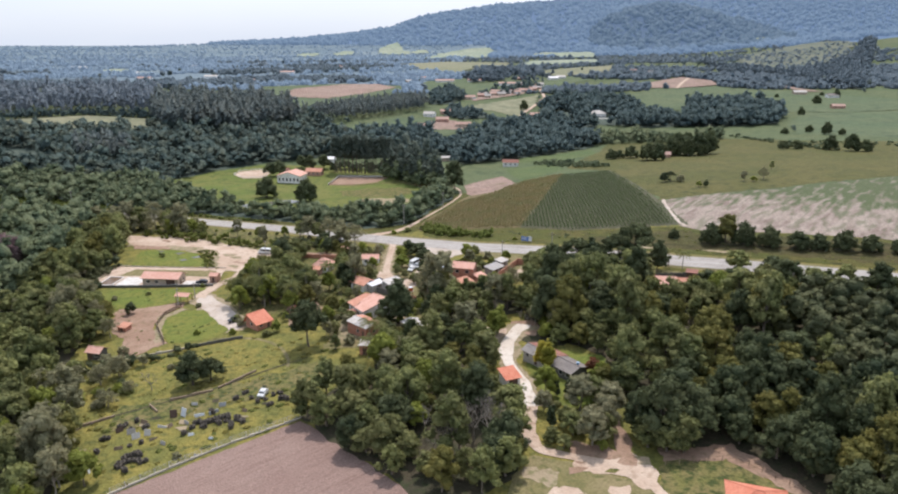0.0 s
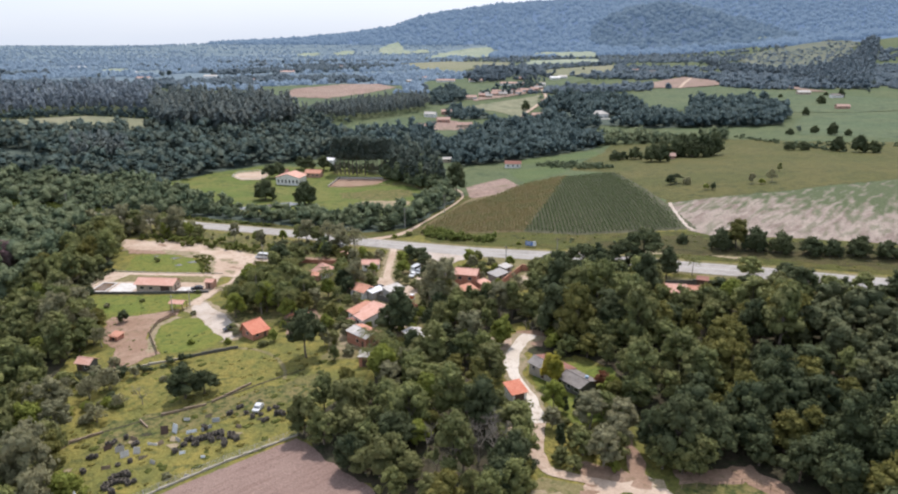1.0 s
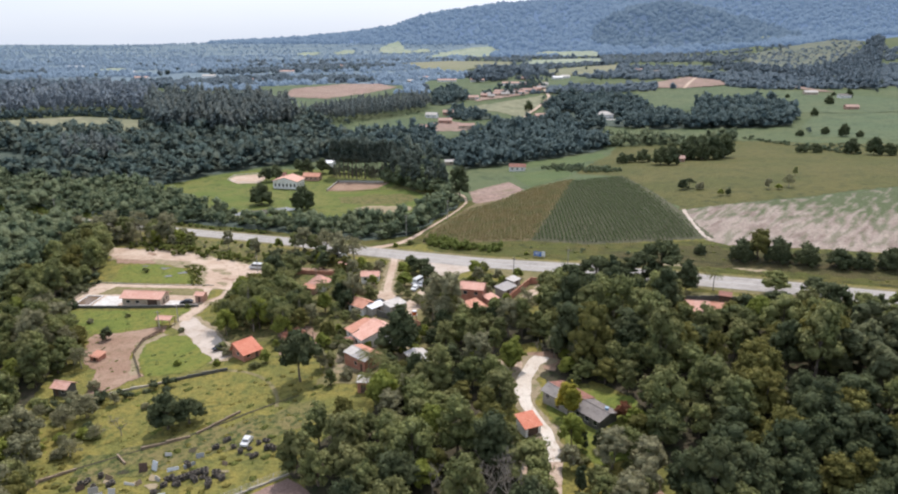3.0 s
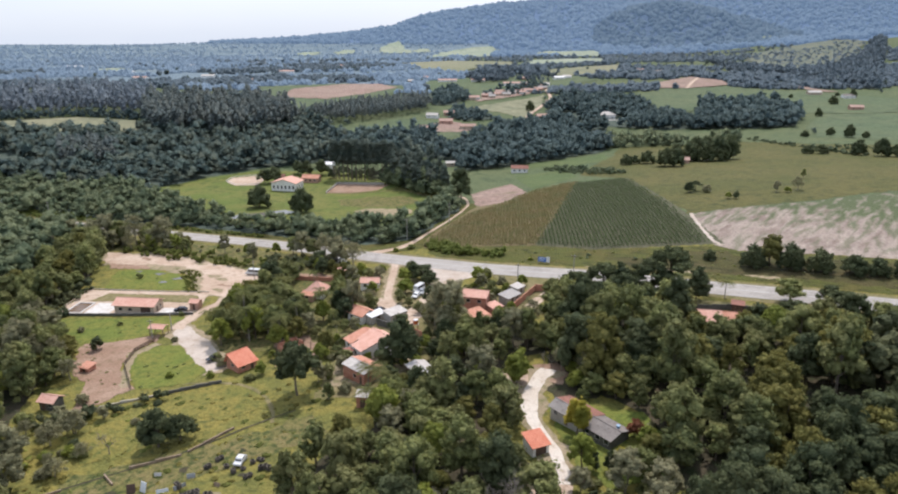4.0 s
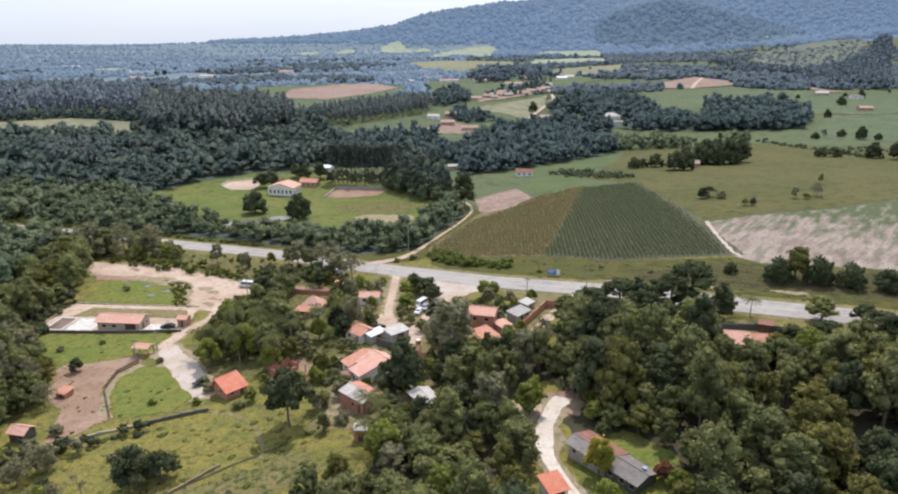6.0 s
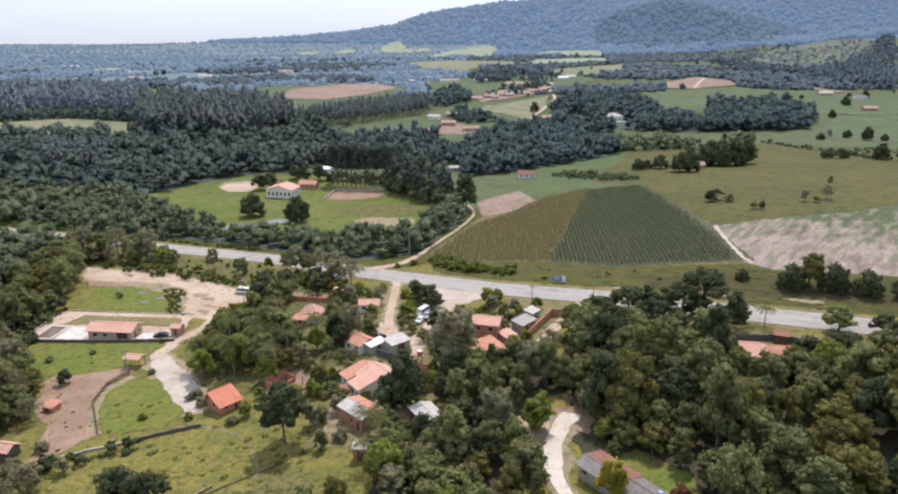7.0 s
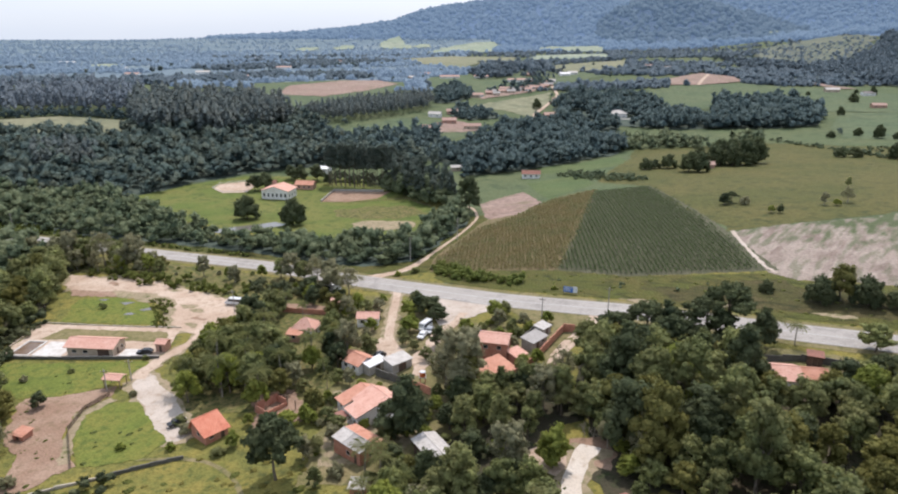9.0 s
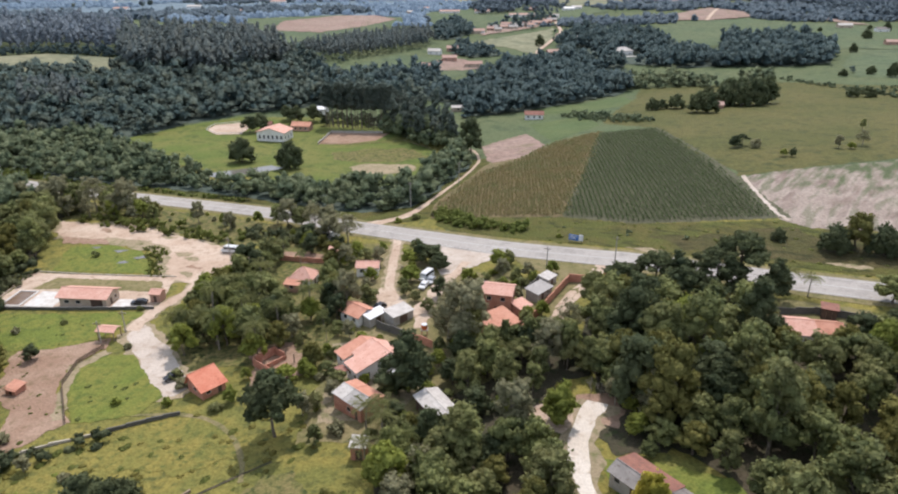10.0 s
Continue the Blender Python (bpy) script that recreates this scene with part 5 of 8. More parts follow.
wood([(-168, 300), (-153, 294), (-145, 297), (-127, 294), (-112, 291), (-114, 303), (-122, 309), (-150, 318), (-170, 318)], 7.4, ["fresh0", "grey0", "broad2", "broad3", "grey0", "grey1", "grey0"], "trees between yard and highway", (0.55, 0.95), road=7.0)
wood([(21, 140), (27, 126), (37, 131), (36, 118), (26, 117), (21, 122)], 4.6, ["grey0", "broad2", "fresh1", "bush0", "bush1"], "garden trees below the long house", (0.7, 1.1), road=2.4)

wood([(-20, 161), (-18, 170), (-12, 167), (-12, 158), (-20, 157)], 4.6, BROAD + ["dark1", "palm", "grey0"], "trees round the hut", (0.5, 0.8))
wood([(23, 184), (30, 178), (34, 164), (28, 160), (23, 166)], 4.8, BROAD + ["grey0", "fresh0"], "trees by the driveway gate", (0.6, 1.0), road=2.8)
for i_, (x, y) in enumerate(((-34, 198), (-36, 189), (-33, 178), (-16.5, 170), (-18, 173), (-30, 205), (-37, 211), (-9, 190), (-11, 187), (-15, 190), (-7, 206), (-28, 222), (-33, 231), (-18, 225), (-38, 233), (-28, 235), (-15.5, 221), (-6, 219), (-3, 214), (-27, 246), (-31, 251), (-37, 247), (-11, 179), (-3, 184), (-17, 181), (-31, 167), (-35, 176), (-42, 184), (-50, 190), (-51, 182), (-12, 215), (-9, 222), (10, 226), (14, 229), (11, 205), (15, 208))):
    plant(("fresh1", "fresh0", "broad1", "dark2", "broad3", "grey0", "broad1")[i_ % 7], x, y, 0.42 + 0.06 * (i_ % 4), tall=1.0, group="garden trees of the village")

wood([(-141, 224), (-130, 223), (-119, 214), (-113, 205), (-107, 199), (-106, 192), (-101, 184), (-106, 178), (-116, 178), (-130, 200)], 5.4, ["grey0", "broad2", "grey0", "broad1", "fresh0", "bush1", "grey1", "broad4"], "scrubby trees beside the farmyard", (0.6, 1.0))
wood([(78, 194), (92, 189), (118, 177), (140, 168), (140, 158), (112, 168), (92, 178), (80, 184)], 6.8, BROAD + ["dark0", "dark2"], "trees at the back of the eastern wood", (0.55, 0.85), road=12.0)
wood([(-69, 110), (-77, 117), (-82, 125), (-85, 134), (-89, 144), (-97, 154), (-101, 150), (-95, 138), (-91, 128), (-85, 115), (-79, 103), (-72, 102)], 4.8, ["fresh0", "grey0", "broad2", "bush1", "broad1", "bush2", "fresh1"], "trees at the meadow edge", (0.75, 1.1))
x, y = sow(rng, [(-104, 158), (-92, 136), (-80, 126), (-76, 140), (-70, 150), (-72, 166), (-90, 166)], 8.0, CLEAR, 0.6)
for i_, (a, b) in enumerate(zip(x, y)):
    plant(("bush0", "grey0", "bush1", "bush2", "grey1")[i_ % 5], a, b, float(rng.uniform(0.5, 1.0)) * (0.6 if i_ % 5 in (1, 4) else 1.0), tall=0.85, group="shrubs at the meadow edge")

# single trees that stand out
def plant_all(rows):
    for kind, x, y, s, tl in rows:
        plant(kind, x, y, s, tall=tl)


# western meadow and farmyard
plant_all((
    ("dark2", -64.5, 151, 1.05, 0.85), ("dark0", -60.5, 153, 0.9, 0.85), ("pink", -171, 250, 1.45, 1.0), ("pink", -178, 257, 1.3, 1.0), ("bare", -74, 149, 0.9, 1.0),
    ("dark1", -103.5, 202, 0.5, 0.9), ("bush0", -100, 162, 1.3, 1.0), ("bush1", -92, 157, 1.2, 1.0), ("grey0", -86, 158, 0.6, 0.8), ("grey0", -92, 163, 0.55, 0.8),
    ("fresh1", -87, 148, 0.5, 0.6), ("dark1", -83, 152, 0.35, 0.7),
))
# trees between the yard and the highway
plant_all((
    ("grey0", -151, 306, 1.2, 1.15), ("broad1", -145, 305, 1.25, 1.2), ("grey1", -138, 304, 1.25, 1.15), ("broad0", -131, 302, 1.2, 1.2), ("grey0", -124, 299.5, 1.2, 1.2), ("fresh0", -118, 297, 0.9, 1.0), ("broad3", -113, 295, 0.7, 0.9), ("grey1", -128, 297, 1.0, 1.0),
    ("grey0", -62, 284, 1.0, 1.05), ("broad1", -57, 282, 0.95, 1.1), ("grey1", -52, 279.5, 1.0, 1.05), ("grey0", -47, 277.5, 0.95, 1.0), ("broad3", -66, 286, 0.85, 1.0),
))
# southern village
plant_all((
    ("yard", -39, 170, 1.15, 0.98), ("fresh0", -41, 188.5, 0.75, 0.7), ("fresh1", -37.5, 191, 0.65, 0.8), ("broad1", -44, 188, 0.6, 0.8), ("tall0", 13, 190, 0.95, 1.0),
    ("dark0", 10, 192, 0.85, 1.1), ("fresh0", 13, 168, 1.0, 1.15), ("grey0", 4.5, 166, 1.1, 1.1), ("dark1", -1.5, 173.5, 0.8, 0.8), ("dark0", -6, 183, 0.75, 0.95),
    ("dark2", -15, 181.5, 1.35, 1.0), ("palm", -22, 170, 1.0, 0.8), ("palm", -18.5, 171.5, 0.9, 0.7), ("palm", -60, 203, 1.2, 1.05), ("grey0", -3.5, 198, 1.6, 1.05),
    ("grey1", -7, 201, 1.1, 1.1), ("dark0", -3.5, 191, 0.85, 1.1), ("bare", -5, 122, 1.1, 1.0), ("bare", 3, 121, 1.2, 1.0), ("bare", -3, 115, 0.9, 1.0), ("bare", 8, 124, 1.2, 1.0), ("bare", 10.5, 117, 1.0, 1.0), ("bare", 5, 127, 1.1, 1.0),
))
# southern village
plant_all((
    ("palm", -50, 199, 1.1, 1.0), ("palm", -18.5, 166, 0.9, 0.9), ("palm", 3, 186, 0.9, 0.9), ("palm", -21, 160, 0.9, 0.8),
))
# long house garden and eastern wood
plant_all((
    ("tall1", 17, 187, 0.9, 1.0), ("acacia", 35, 212, 0.95, 0.95), ("acacia", 43, 215, 1.0, 0.95), ("acacia", 48, 207, 0.9, 1.0), ("acacia", 40, 206, 0.85, 0.9), ("dark0", 37, 215, 1.0, 1.0), ("dark2", 48, 214, 1.1, 1.0),
    ("acacia", 56, 211, 1.1, 1.0), ("dark1", 59, 209, 1.0, 1.0), ("dark1", 101, 199, 0.7, 0.9), ("broad1", 72.5, 184.5, 0.95, 0.85), ("dark1", 77, 187.5, 0.9, 0.9),
    ("broad4", 69, 183, 0.7, 0.8), ("acacia", 52, 205, 0.85, 0.85), ("yellow", 23.0, 145.2, 1.05, 1.3), ("grey0", 28, 127, 0.95, 0.9), ("broad1", 31.5, 131.5, 0.85, 0.9),
    ("broad2", 35, 135, 0.8, 0.9), ("grey0", 34, 125, 0.85, 0.9), ("broad0", 24.5, 122, 0.7, 0.9), ("fresh1", 35.5, 140, 0.7, 0.9), ("grey0", 20.5, 128, 0.55, 0.9),
))
# long house garden and eastern wood
plant_all((
    ("yellow", 29.5, 136.5, 0.45, 1.0), ("fresh1", 20.5, 230.5, 0.6, 0.9), ("rust", 34, 143, 1.2, 1.1), ("cypress", 24, 133.5, 0.9, 1.0), ("cypress", 26.5, 133, 1.0, 1.0),
    ("cypress", 21, 121, 1.2, 1.0), ("cypress", 30, 221, 1.0, 1.0), ("bare", 43, 119, 0.9, 1.0), ("bare", 50, 117, 1.0, 1.0), ("broad1", 29, 161, 0.8, 0.9), ("broad2", 33.5, 158, 0.85, 0.9), ("fresh0", 26, 164, 0.7, 0.9), ("grey0", 30, 167, 0.75, 1.0), ("broad3", 36, 163, 0.9, 1.0), ("broad0", 26.5, 158.5, 0.5, 0.8),
))
# hedge along the highway
plant_all((
    ("palm", 73, 211, 0.9, 0.8), ("palm", 76.5, 208, 0.8, 0.8), ("broad1", 92, 202, 1.1, 0.9), ("acacia", 62, 213, 1.15, 1.15), ("dark2", 68, 207, 0.95, 1.1),
    ("hedge", 94, 230, 1.35, 1.0), ("broad2", 99, 230, 1.25, 1.0), ("hedge", 104, 226, 1.4, 1.05), ("hedge", 111, 222, 1.3, 1.0), ("hedge", 119, 218, 1.2, 0.95),
    ("hedge", 125, 216, 1.1, 0.9), ("hedge", 132, 214, 1.25, 1.0), ("hedge", 139, 211, 1.15, 0.95), ("hedge", 84, 240, 0.7, 0.9), ("hedge", 147, 208, 0.95, 1.0),
    ("hedge", 154, 204, 0.9, 1.0),
))
# northern village
plant_all((
    ("palm", -57, 213, 1.1, 1.0), ("palm", -47, 208, 1.1, 1.0), ("palm", -41, 216, 1.1, 1.0), ("fresh0", 7, 236, 0.85, 0.95), ("broad1", 9.5, 239, 0.65, 0.9),
    ("dark1", -11.5, 243, 0.85, 0.8), ("dark0", -9.5, 239, 0.75, 0.8), ("dark2", -15, 246, 0.8, 0.8), ("fresh1", -17, 232, 0.95, 0.8), ("broad0", -16.5, 252, 0.7, 1.0),
    ("fresh0", -18, 243, 0.8, 0.9), ("palm", -55, 205, 1.0, 1.0), ("palm", -36, 222, 1.0, 1.0), ("dark0", -28, 297, 0.8, 0.8), ("grey0", -45, 268, 1.05, 0.9),
    ("dark1", -52, 268, 0.9, 0.8), ("grey1", -39, 266, 1.1, 0.95),
))
# far farm and pasture
plant_all((
    ("dark1", -119, 442, 1.2, 0.9), ("dark0", -114, 446, 1.3, 0.9), ("dark2", -97, 463, 1.2, 0.9), ("dark1", -88, 468, 1.3, 0.9), ("dark0", -104, 470, 1.2, 0.9),
    ("dark2", -80, 458, 0.6, 1.1), ("hedge", 114, 468, 1.35, 0.95), ("hedge", 120, 471, 1.2, 0.9), ("hedge", 128, 470, 1.7, 0.95), ("hedge", 134, 450, 2.0, 1.1), ("hedge", 139, 447, 1.8, 1.15),
    ("hedge", 158, 474, 2.1, 1.15), ("hedge", 167, 470, 2.2, 1.2), ("hedge", 176, 471, 2.3, 1.25), ("hedge", 186, 480, 2.1, 1.4), ("hedge", 150, 480, 2.0, 1.0),
    ("hedge", 163, 482, 2.2, 1.3), ("dark1", 172, 484, 1.5, 1.2), ("hedge", 248, 497, 1.4, 0.8), ("hedge", 256, 493, 1.5, 0.8), ("hedge", 272, 478, 1.6, 1.2), ("hedge", 281, 467, 1.7, 1.3), ("hedge", 288, 462, 1.5, 1.0),
))
# trees of the fields
plant_all((
    ("hedge", -105, 378, 2.0, 1.1), ("hedge", -80, 367, 2.0, 1.15), ("dark2", 111, 340, 0.7, 0.75), ("acacia", 115, 343, 0.55, 0.8), ("bush1", 118, 337, 1.2, 1.2),
    ("fresh1", 121, 319, 0.5, 0.9), ("dark0", 124, 318, 0.4, 1.1), ("grey0", 146, 327, 0.5, 1.1), ("fresh0", 150, 325, 0.55, 0.7), ("grey1", 157, 330, 0.75, 0.9),
    ("tall0", 178, 366, 0.5, 1.0),
))
# trees between the eastern wood and the highway
plant_all((
    ("broad0", 93, 187, 1.1, 1.0), ("dark1", 99, 184, 1.1, 1.0), ("broad1", 105, 181, 1.1, 1.0), ("broad3", 112, 178, 1.05, 1.0), ("dark2", 119, 174, 1.1, 1.0), ("broad0", 126, 170, 1.05, 1.0), ("broad1", 134, 166, 1.1, 1.0),
    ("acacia", 100, 190, 0.8, 0.85), ("dark0", 110, 184, 0.8, 0.9), ("acacia", 86, 188, 0.75, 0.8), ("dark1", 140, 164, 1.0, 1.0), ("broad3", 148, 160, 1.0, 1.0), ("broad0", 156, 155, 1.0, 1.0),
))
# driveway gate
plant_all((
    ("bare", 22.2, 176, 0.55, 0.8), ("bare", 20.6, 177, 0.6, 0.8), ("bare", 23.6, 175.4, 0.5, 0.7), ("fresh0", 12.8, 169.5, 0.75, 1.1), ("fresh1", 26.4, 170.5, 0.6, 0.8), ("broad2", 27, 181, 1.2, 1.1), ("broad2", 33, 178, 1.3, 1.1), ("broad1", 24, 182, 1.0, 1.1),
))
# lower garden round the drive junction
plant_all((
    ("grey0", 28, 114, 0.85, 1.0), ("broad1", 30.6, 116, 0.8, 1.1), ("broad0", 22.4, 113.6, 0.55, 0.8), ("broad3", 20.5, 116, 0.5, 0.8), ("broad1", 25, 118, 0.75, 0.95), ("fresh1", 29.6, 112.0, 0.36, 1.1), ("broad4", 10.5, 106, 0.95, 1.0), ("broad2", 12.6, 109.5, 0.7, 1.0),
    ("bare", 5, 118, 1.5, 1.0), ("bare", 8.5, 121, 1.4, 1.0), ("bare", 2, 115.5, 1.4, 1.0), ("bare", 9.5, 114.5, 1.5, 1.0), ("broad0", 38.5, 112.5, 1.0, 1.0), ("broad1", 41.5, 110.5, 1.0, 1.0), ("dark1", 38.5, 118, 1.0, 1.0), ("broad3", 44.5, 110, 0.9, 1.0),
))
# grey scrub at the meadow's western edge
plant_all((
    ("grey1", -89, 153.5, 0.75, 0.8), ("grey1", -86.5, 158, 0.8, 0.8), ("grey0", -92.5, 148, 0.8, 0.8), ("grey1", -81.5, 142, 0.6, 0.7), ("grey1", -79.5, 148.5, 0.5, 0.7),
))
# loose trees of the far slopes
plant_all((
    ("hedge", 90, 816, 1.7, 1.2), ("hedge", 425, 888, 0.9, 1.0), ("hedge", 384, 741, 1.3, 1.2), ("hedge", 325, 609, 1.2, 1.0), ("hedge", 331, 591, 1.4, 1.4), ("hedge", 302, 606, 1.2, 0.8), ("hedge", 447, 830, 1.8, 1.0), ("hedge", 497, 878, 1.5, 1.3), ("hedge", 488, 897, 0.9, 1.0), ("hedge", 340, 583, 1.0, 1.0),
))
for i_, (x, y) in enumerate(((-66, 192), (-63, 188), (-64, 182), (-53, 179), (-82.6, 205.6), (-24, 281), (-18, 283), (-12, 285), (26, 255), (-118, 262), (-12, 164), (-75, 183), (-88, 225), (-92, 172), (0, 232), (3, 231), (-2, 234), (5, 233), (-30, 184), (-34, 188), (12, 162), (33, 160), (38, 146), (35, 135), (-105, 219), (-115, 215), (10, 120), (20, 117), (-56, 119))):
    plant("bush%d" % (i_ % 3), x, y, float(rng.uniform(0.5, 0.95)), tall=float(rng.uniform(0.8, 1.1)), group="loose shrubs")


x, y = sow(rng, [(-34, 167), (2, 167), (8, 176), (6, 190), (8, 199), (20, 216), (12, 234), (-8, 236), (-26, 262), (-34, 250), (-33, 228), (-36, 200)], 6.2, [(a_, b_, r_ - 1.5) for a_, b_, r_ in CLEAR], 0.6)
ok = far_from(x, y, ROADS, 3.2)
for i_, (a, b) in enumerate(zip(x[ok], y[ok])):
    plant(("bush0", "fresh0", "bush1", "broad1", "bush2", "bush2", "grey0", "broad3", "fresh1")[i_ % 9], a, b, float(rng.uniform(0.7, 1.3)) if i_ % 9 in (0, 2, 4) else float(rng.uniform(0.35, 0.6)), tall=0.95, group="garden shrubs of the village")


# ---- woods farther off, as joined masses ----
def template(seed, lobes_n, per_lobe, leaf, radius=4.5, tall=9.0, base=1.0, size=0.45, flat=0.85, tufts=0):
    r = np.random.default_rng(seed)
    lobes = dome_lobes(r, radius, tall, base, lobes_n, size, flat)
    small = knobs(r, lobes, per_lobe, leaf)
    if not per_lobe:
        return cores(r, lobes, 1.0)
    pieces = [cores(r, lobes, 0.9), cores(r, small, 0.9, 0)]
    if tufts:
        pieces.append(sprays(r, small, tufts, radius * 0.15, 1.0, soft=0.65))
    return joined(*pieces)


def mass(name, x, y, templates, mat, label, size=(0.8, 1.25), tall=(0.85, 1.2), sink=0.3, category="woodland", seed=1, level=0.0):
    """Many trees as one object of kind stuff."""
    r = np.random.default_rng(seed)
    x, y = np.asarray(x), np.asarray(y)
    keep = np.abs(x) < 0.70 * y + 22
    x, y = x[keep], y[keep]
    z = height(x, y) - sink
    vs, fs, ns, base = [], [], [], 0
    pick = r.integers(0, len(templates), len(x))
    for k, (tv, tf, tn_) in enumerate(templates):
        sel = np.nonzero(pick == k)[0]
        if not len(sel):
            continue
        a, s, h = r.uniform(0, 6.28, len(sel)), r.uniform(*size, len(sel)), r.uniform(*tall, len(sel))
        c, n_s = np.cos(a), np.sin(a)
        v = np.stack([(tv[None, :, 0] * c[:, None] - tv[None, :, 1] * n_s[:, None]) * s[:, None] + x[sel, None],
                      (tv[None, :, 0] * n_s[:, None] + tv[None, :, 1] * c[:, None]) * s[:, None] + y[sel, None],
                      tv[None, :, 2] * (s * h)[:, None] + z[sel, None]], -1)
        vs.append(v.reshape(-1, 3))
        ns.append(np.stack([tn_[None, :, 0] * c[:, None] - tn_[None, :, 1] * n_s[:, None], tn_[None, :, 0] * n_s[:, None] + tn_[None, :, 1] * c[:, None], np.repeat(tn_[None, :, 2], len(sel), 0)], -1).reshape(-1, 3))
        fs.append((tf[None] + (base + len(tv) * np.arange(len(sel)))[:, None, None]).reshape(-1, 3))
        base += len(tv) * len(sel)
    n_all = np.concatenate(ns) * (1 - level) + np.array((0, 0, level))       # level: tilts shading normals upward to flatten crown shading, as haze does
    ob = arrays(name, np.concatenate(vs), np.concatenate(fs), mat, None, unit(n_all))
    return tagged(ob, label, category, kind="stuff")


MID = [template(200 + i, 7, 3, 0.5, size=0.46, tufts=7) for i in range(5)]
LOW = [template(210 + i, 4, 3, 0.55, size=0.56, tufts=7) for i in range(6)]
GUM = [template(220 + i, 7, 2, 0.55, 2.8, 17, 4.5, 0.52, 1.35, tufts=10) for i in range(5)]
SCRUB = [template(230 + i, 3, 3, 0.55, 2.2, 2.6, 0.0, 0.6, 0.85, tufts=5) for i in range(4)]
FAR = [template(240 + i, 1, 2, 0.6, 6.0, 8.0, -1.0, 0.95, 0.8) for i in range(5)]

# the rest of the two near woods, past the single trees
x, y = sow(rng, EAST, 7.4, CLEAR)
ok = far_from(x, y, ROADS, 6) & ~inside([(15, 70), (15, 240), (70, 240), (92, 200), (85, 150), (72, 70)], x, y)
mass("woodland", x[ok], y[ok], MID, WOODS, "dense green broadleaf wood seen from above", (0.8, 1.4), (0.7, 1.1))
x, y = sow(rng, WEST, 7.2, CLEAR)
ok = far_from(x, y, ROADS, 6) & ~inside([(-118, 95), (-150, 210), (-168, 330), (-60, 330), (-60, 80)], x, y)
mass("woodland", x[ok], y[ok], LOW, WOODS_MID, "dense green broadleaf wood seen from above", (0.75, 1.5), seed=2, level=0.3)
NORTH_STRIP = [(-420, 430), (-330, 392), (-243, 366), (-205, 358), (-165, 344), (-123, 333), (-88, 320), (-60, 306), (-38, 294), (-20, 296), (-13, 311), (-5, 330), (1, 348), (3, 362), (-2, 384), (-12, 380), (-15, 352), (-24, 325), (-50, 335), (-84, 338), (-112, 343), (-143, 382), (-186, 416), (-330, 440)]
patch("forest_floor", NORTH_STRIP, UNDERSTORY, 0.05, 2, 10, label="dark undergrowth along the highway", category="forest floor")
x, y = sow(rng, NORTH_STRIP, 6.0)
ok = far_from(x, y, ROADS[:1], 9) & far_from(x, y, (LANE,), 2.8)
mass("woodland", x[ok], y[ok], LOW, WOODS_MID, "green thicket between highway and farm lawn", (0.4, 1.15), (0.7, 1.2), seed=3, level=0.3)
VALLEY = [(-560, 440), (-420, 432), (-330, 436), (-186, 418), (-161, 458), (-136, 482), (-90, 508), (-60, 500), (-30, 512), (-20, 560), (-60, 585), (-100, 570), (-112, 640), (-150, 700), (-180, 720), (-240, 650), (-250, 598), (-300, 578), (-330, 568), (-400, 588), (-470, 560)]
patch("forest_floor", VALLEY, UNDERSTORY, 0.05, 4, 16, label="dark understory of the valley wood", category="forest floor")
x, y = sow(rng, VALLEY, 9.0, [(-326, 488, 22), (-300, 486, 15), (-350, 492, 18), (-110, 455, 12), (-95, 470, 14)])
mass("woodland", x, y, LOW, WOODS_HAZED, "dark valley woodland behind the white house", (0.45, 1.6), (0.65, 1.2), seed=4, level=0.55)
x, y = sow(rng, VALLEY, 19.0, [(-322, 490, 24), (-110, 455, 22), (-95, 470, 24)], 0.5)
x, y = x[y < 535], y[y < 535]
mass("woodland", x, y, MID, WOODS_HAZED, "large spreading trees above the valley wood", (1.3, 2.1), (0.7, 1.0), seed=44, level=0.55)
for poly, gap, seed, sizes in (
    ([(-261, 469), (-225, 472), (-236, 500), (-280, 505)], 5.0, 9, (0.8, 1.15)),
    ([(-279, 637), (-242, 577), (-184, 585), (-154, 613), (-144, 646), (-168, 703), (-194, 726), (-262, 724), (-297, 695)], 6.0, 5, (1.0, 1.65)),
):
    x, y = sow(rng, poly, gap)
    mass("gum_wood", x, y, GUM, NEEDLE_HAZED, "tall dark gum plantation above the valley", sizes, (0.75, 1.1), seed=seed, level=0.55)
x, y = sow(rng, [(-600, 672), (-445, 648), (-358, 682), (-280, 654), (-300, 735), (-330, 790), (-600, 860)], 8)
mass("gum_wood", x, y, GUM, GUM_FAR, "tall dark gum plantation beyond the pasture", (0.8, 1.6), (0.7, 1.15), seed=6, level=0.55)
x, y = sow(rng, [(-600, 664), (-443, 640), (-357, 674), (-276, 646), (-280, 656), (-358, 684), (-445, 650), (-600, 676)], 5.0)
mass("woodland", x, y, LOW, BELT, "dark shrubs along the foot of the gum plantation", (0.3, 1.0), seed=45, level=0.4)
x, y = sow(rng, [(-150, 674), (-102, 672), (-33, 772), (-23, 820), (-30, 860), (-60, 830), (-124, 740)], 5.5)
mass("gum_wood", x, y, GUM, NEEDLE_HAZED, "planted block of dark gum trees with bare stems", (0.75, 0.95), seed=7, level=0.55)
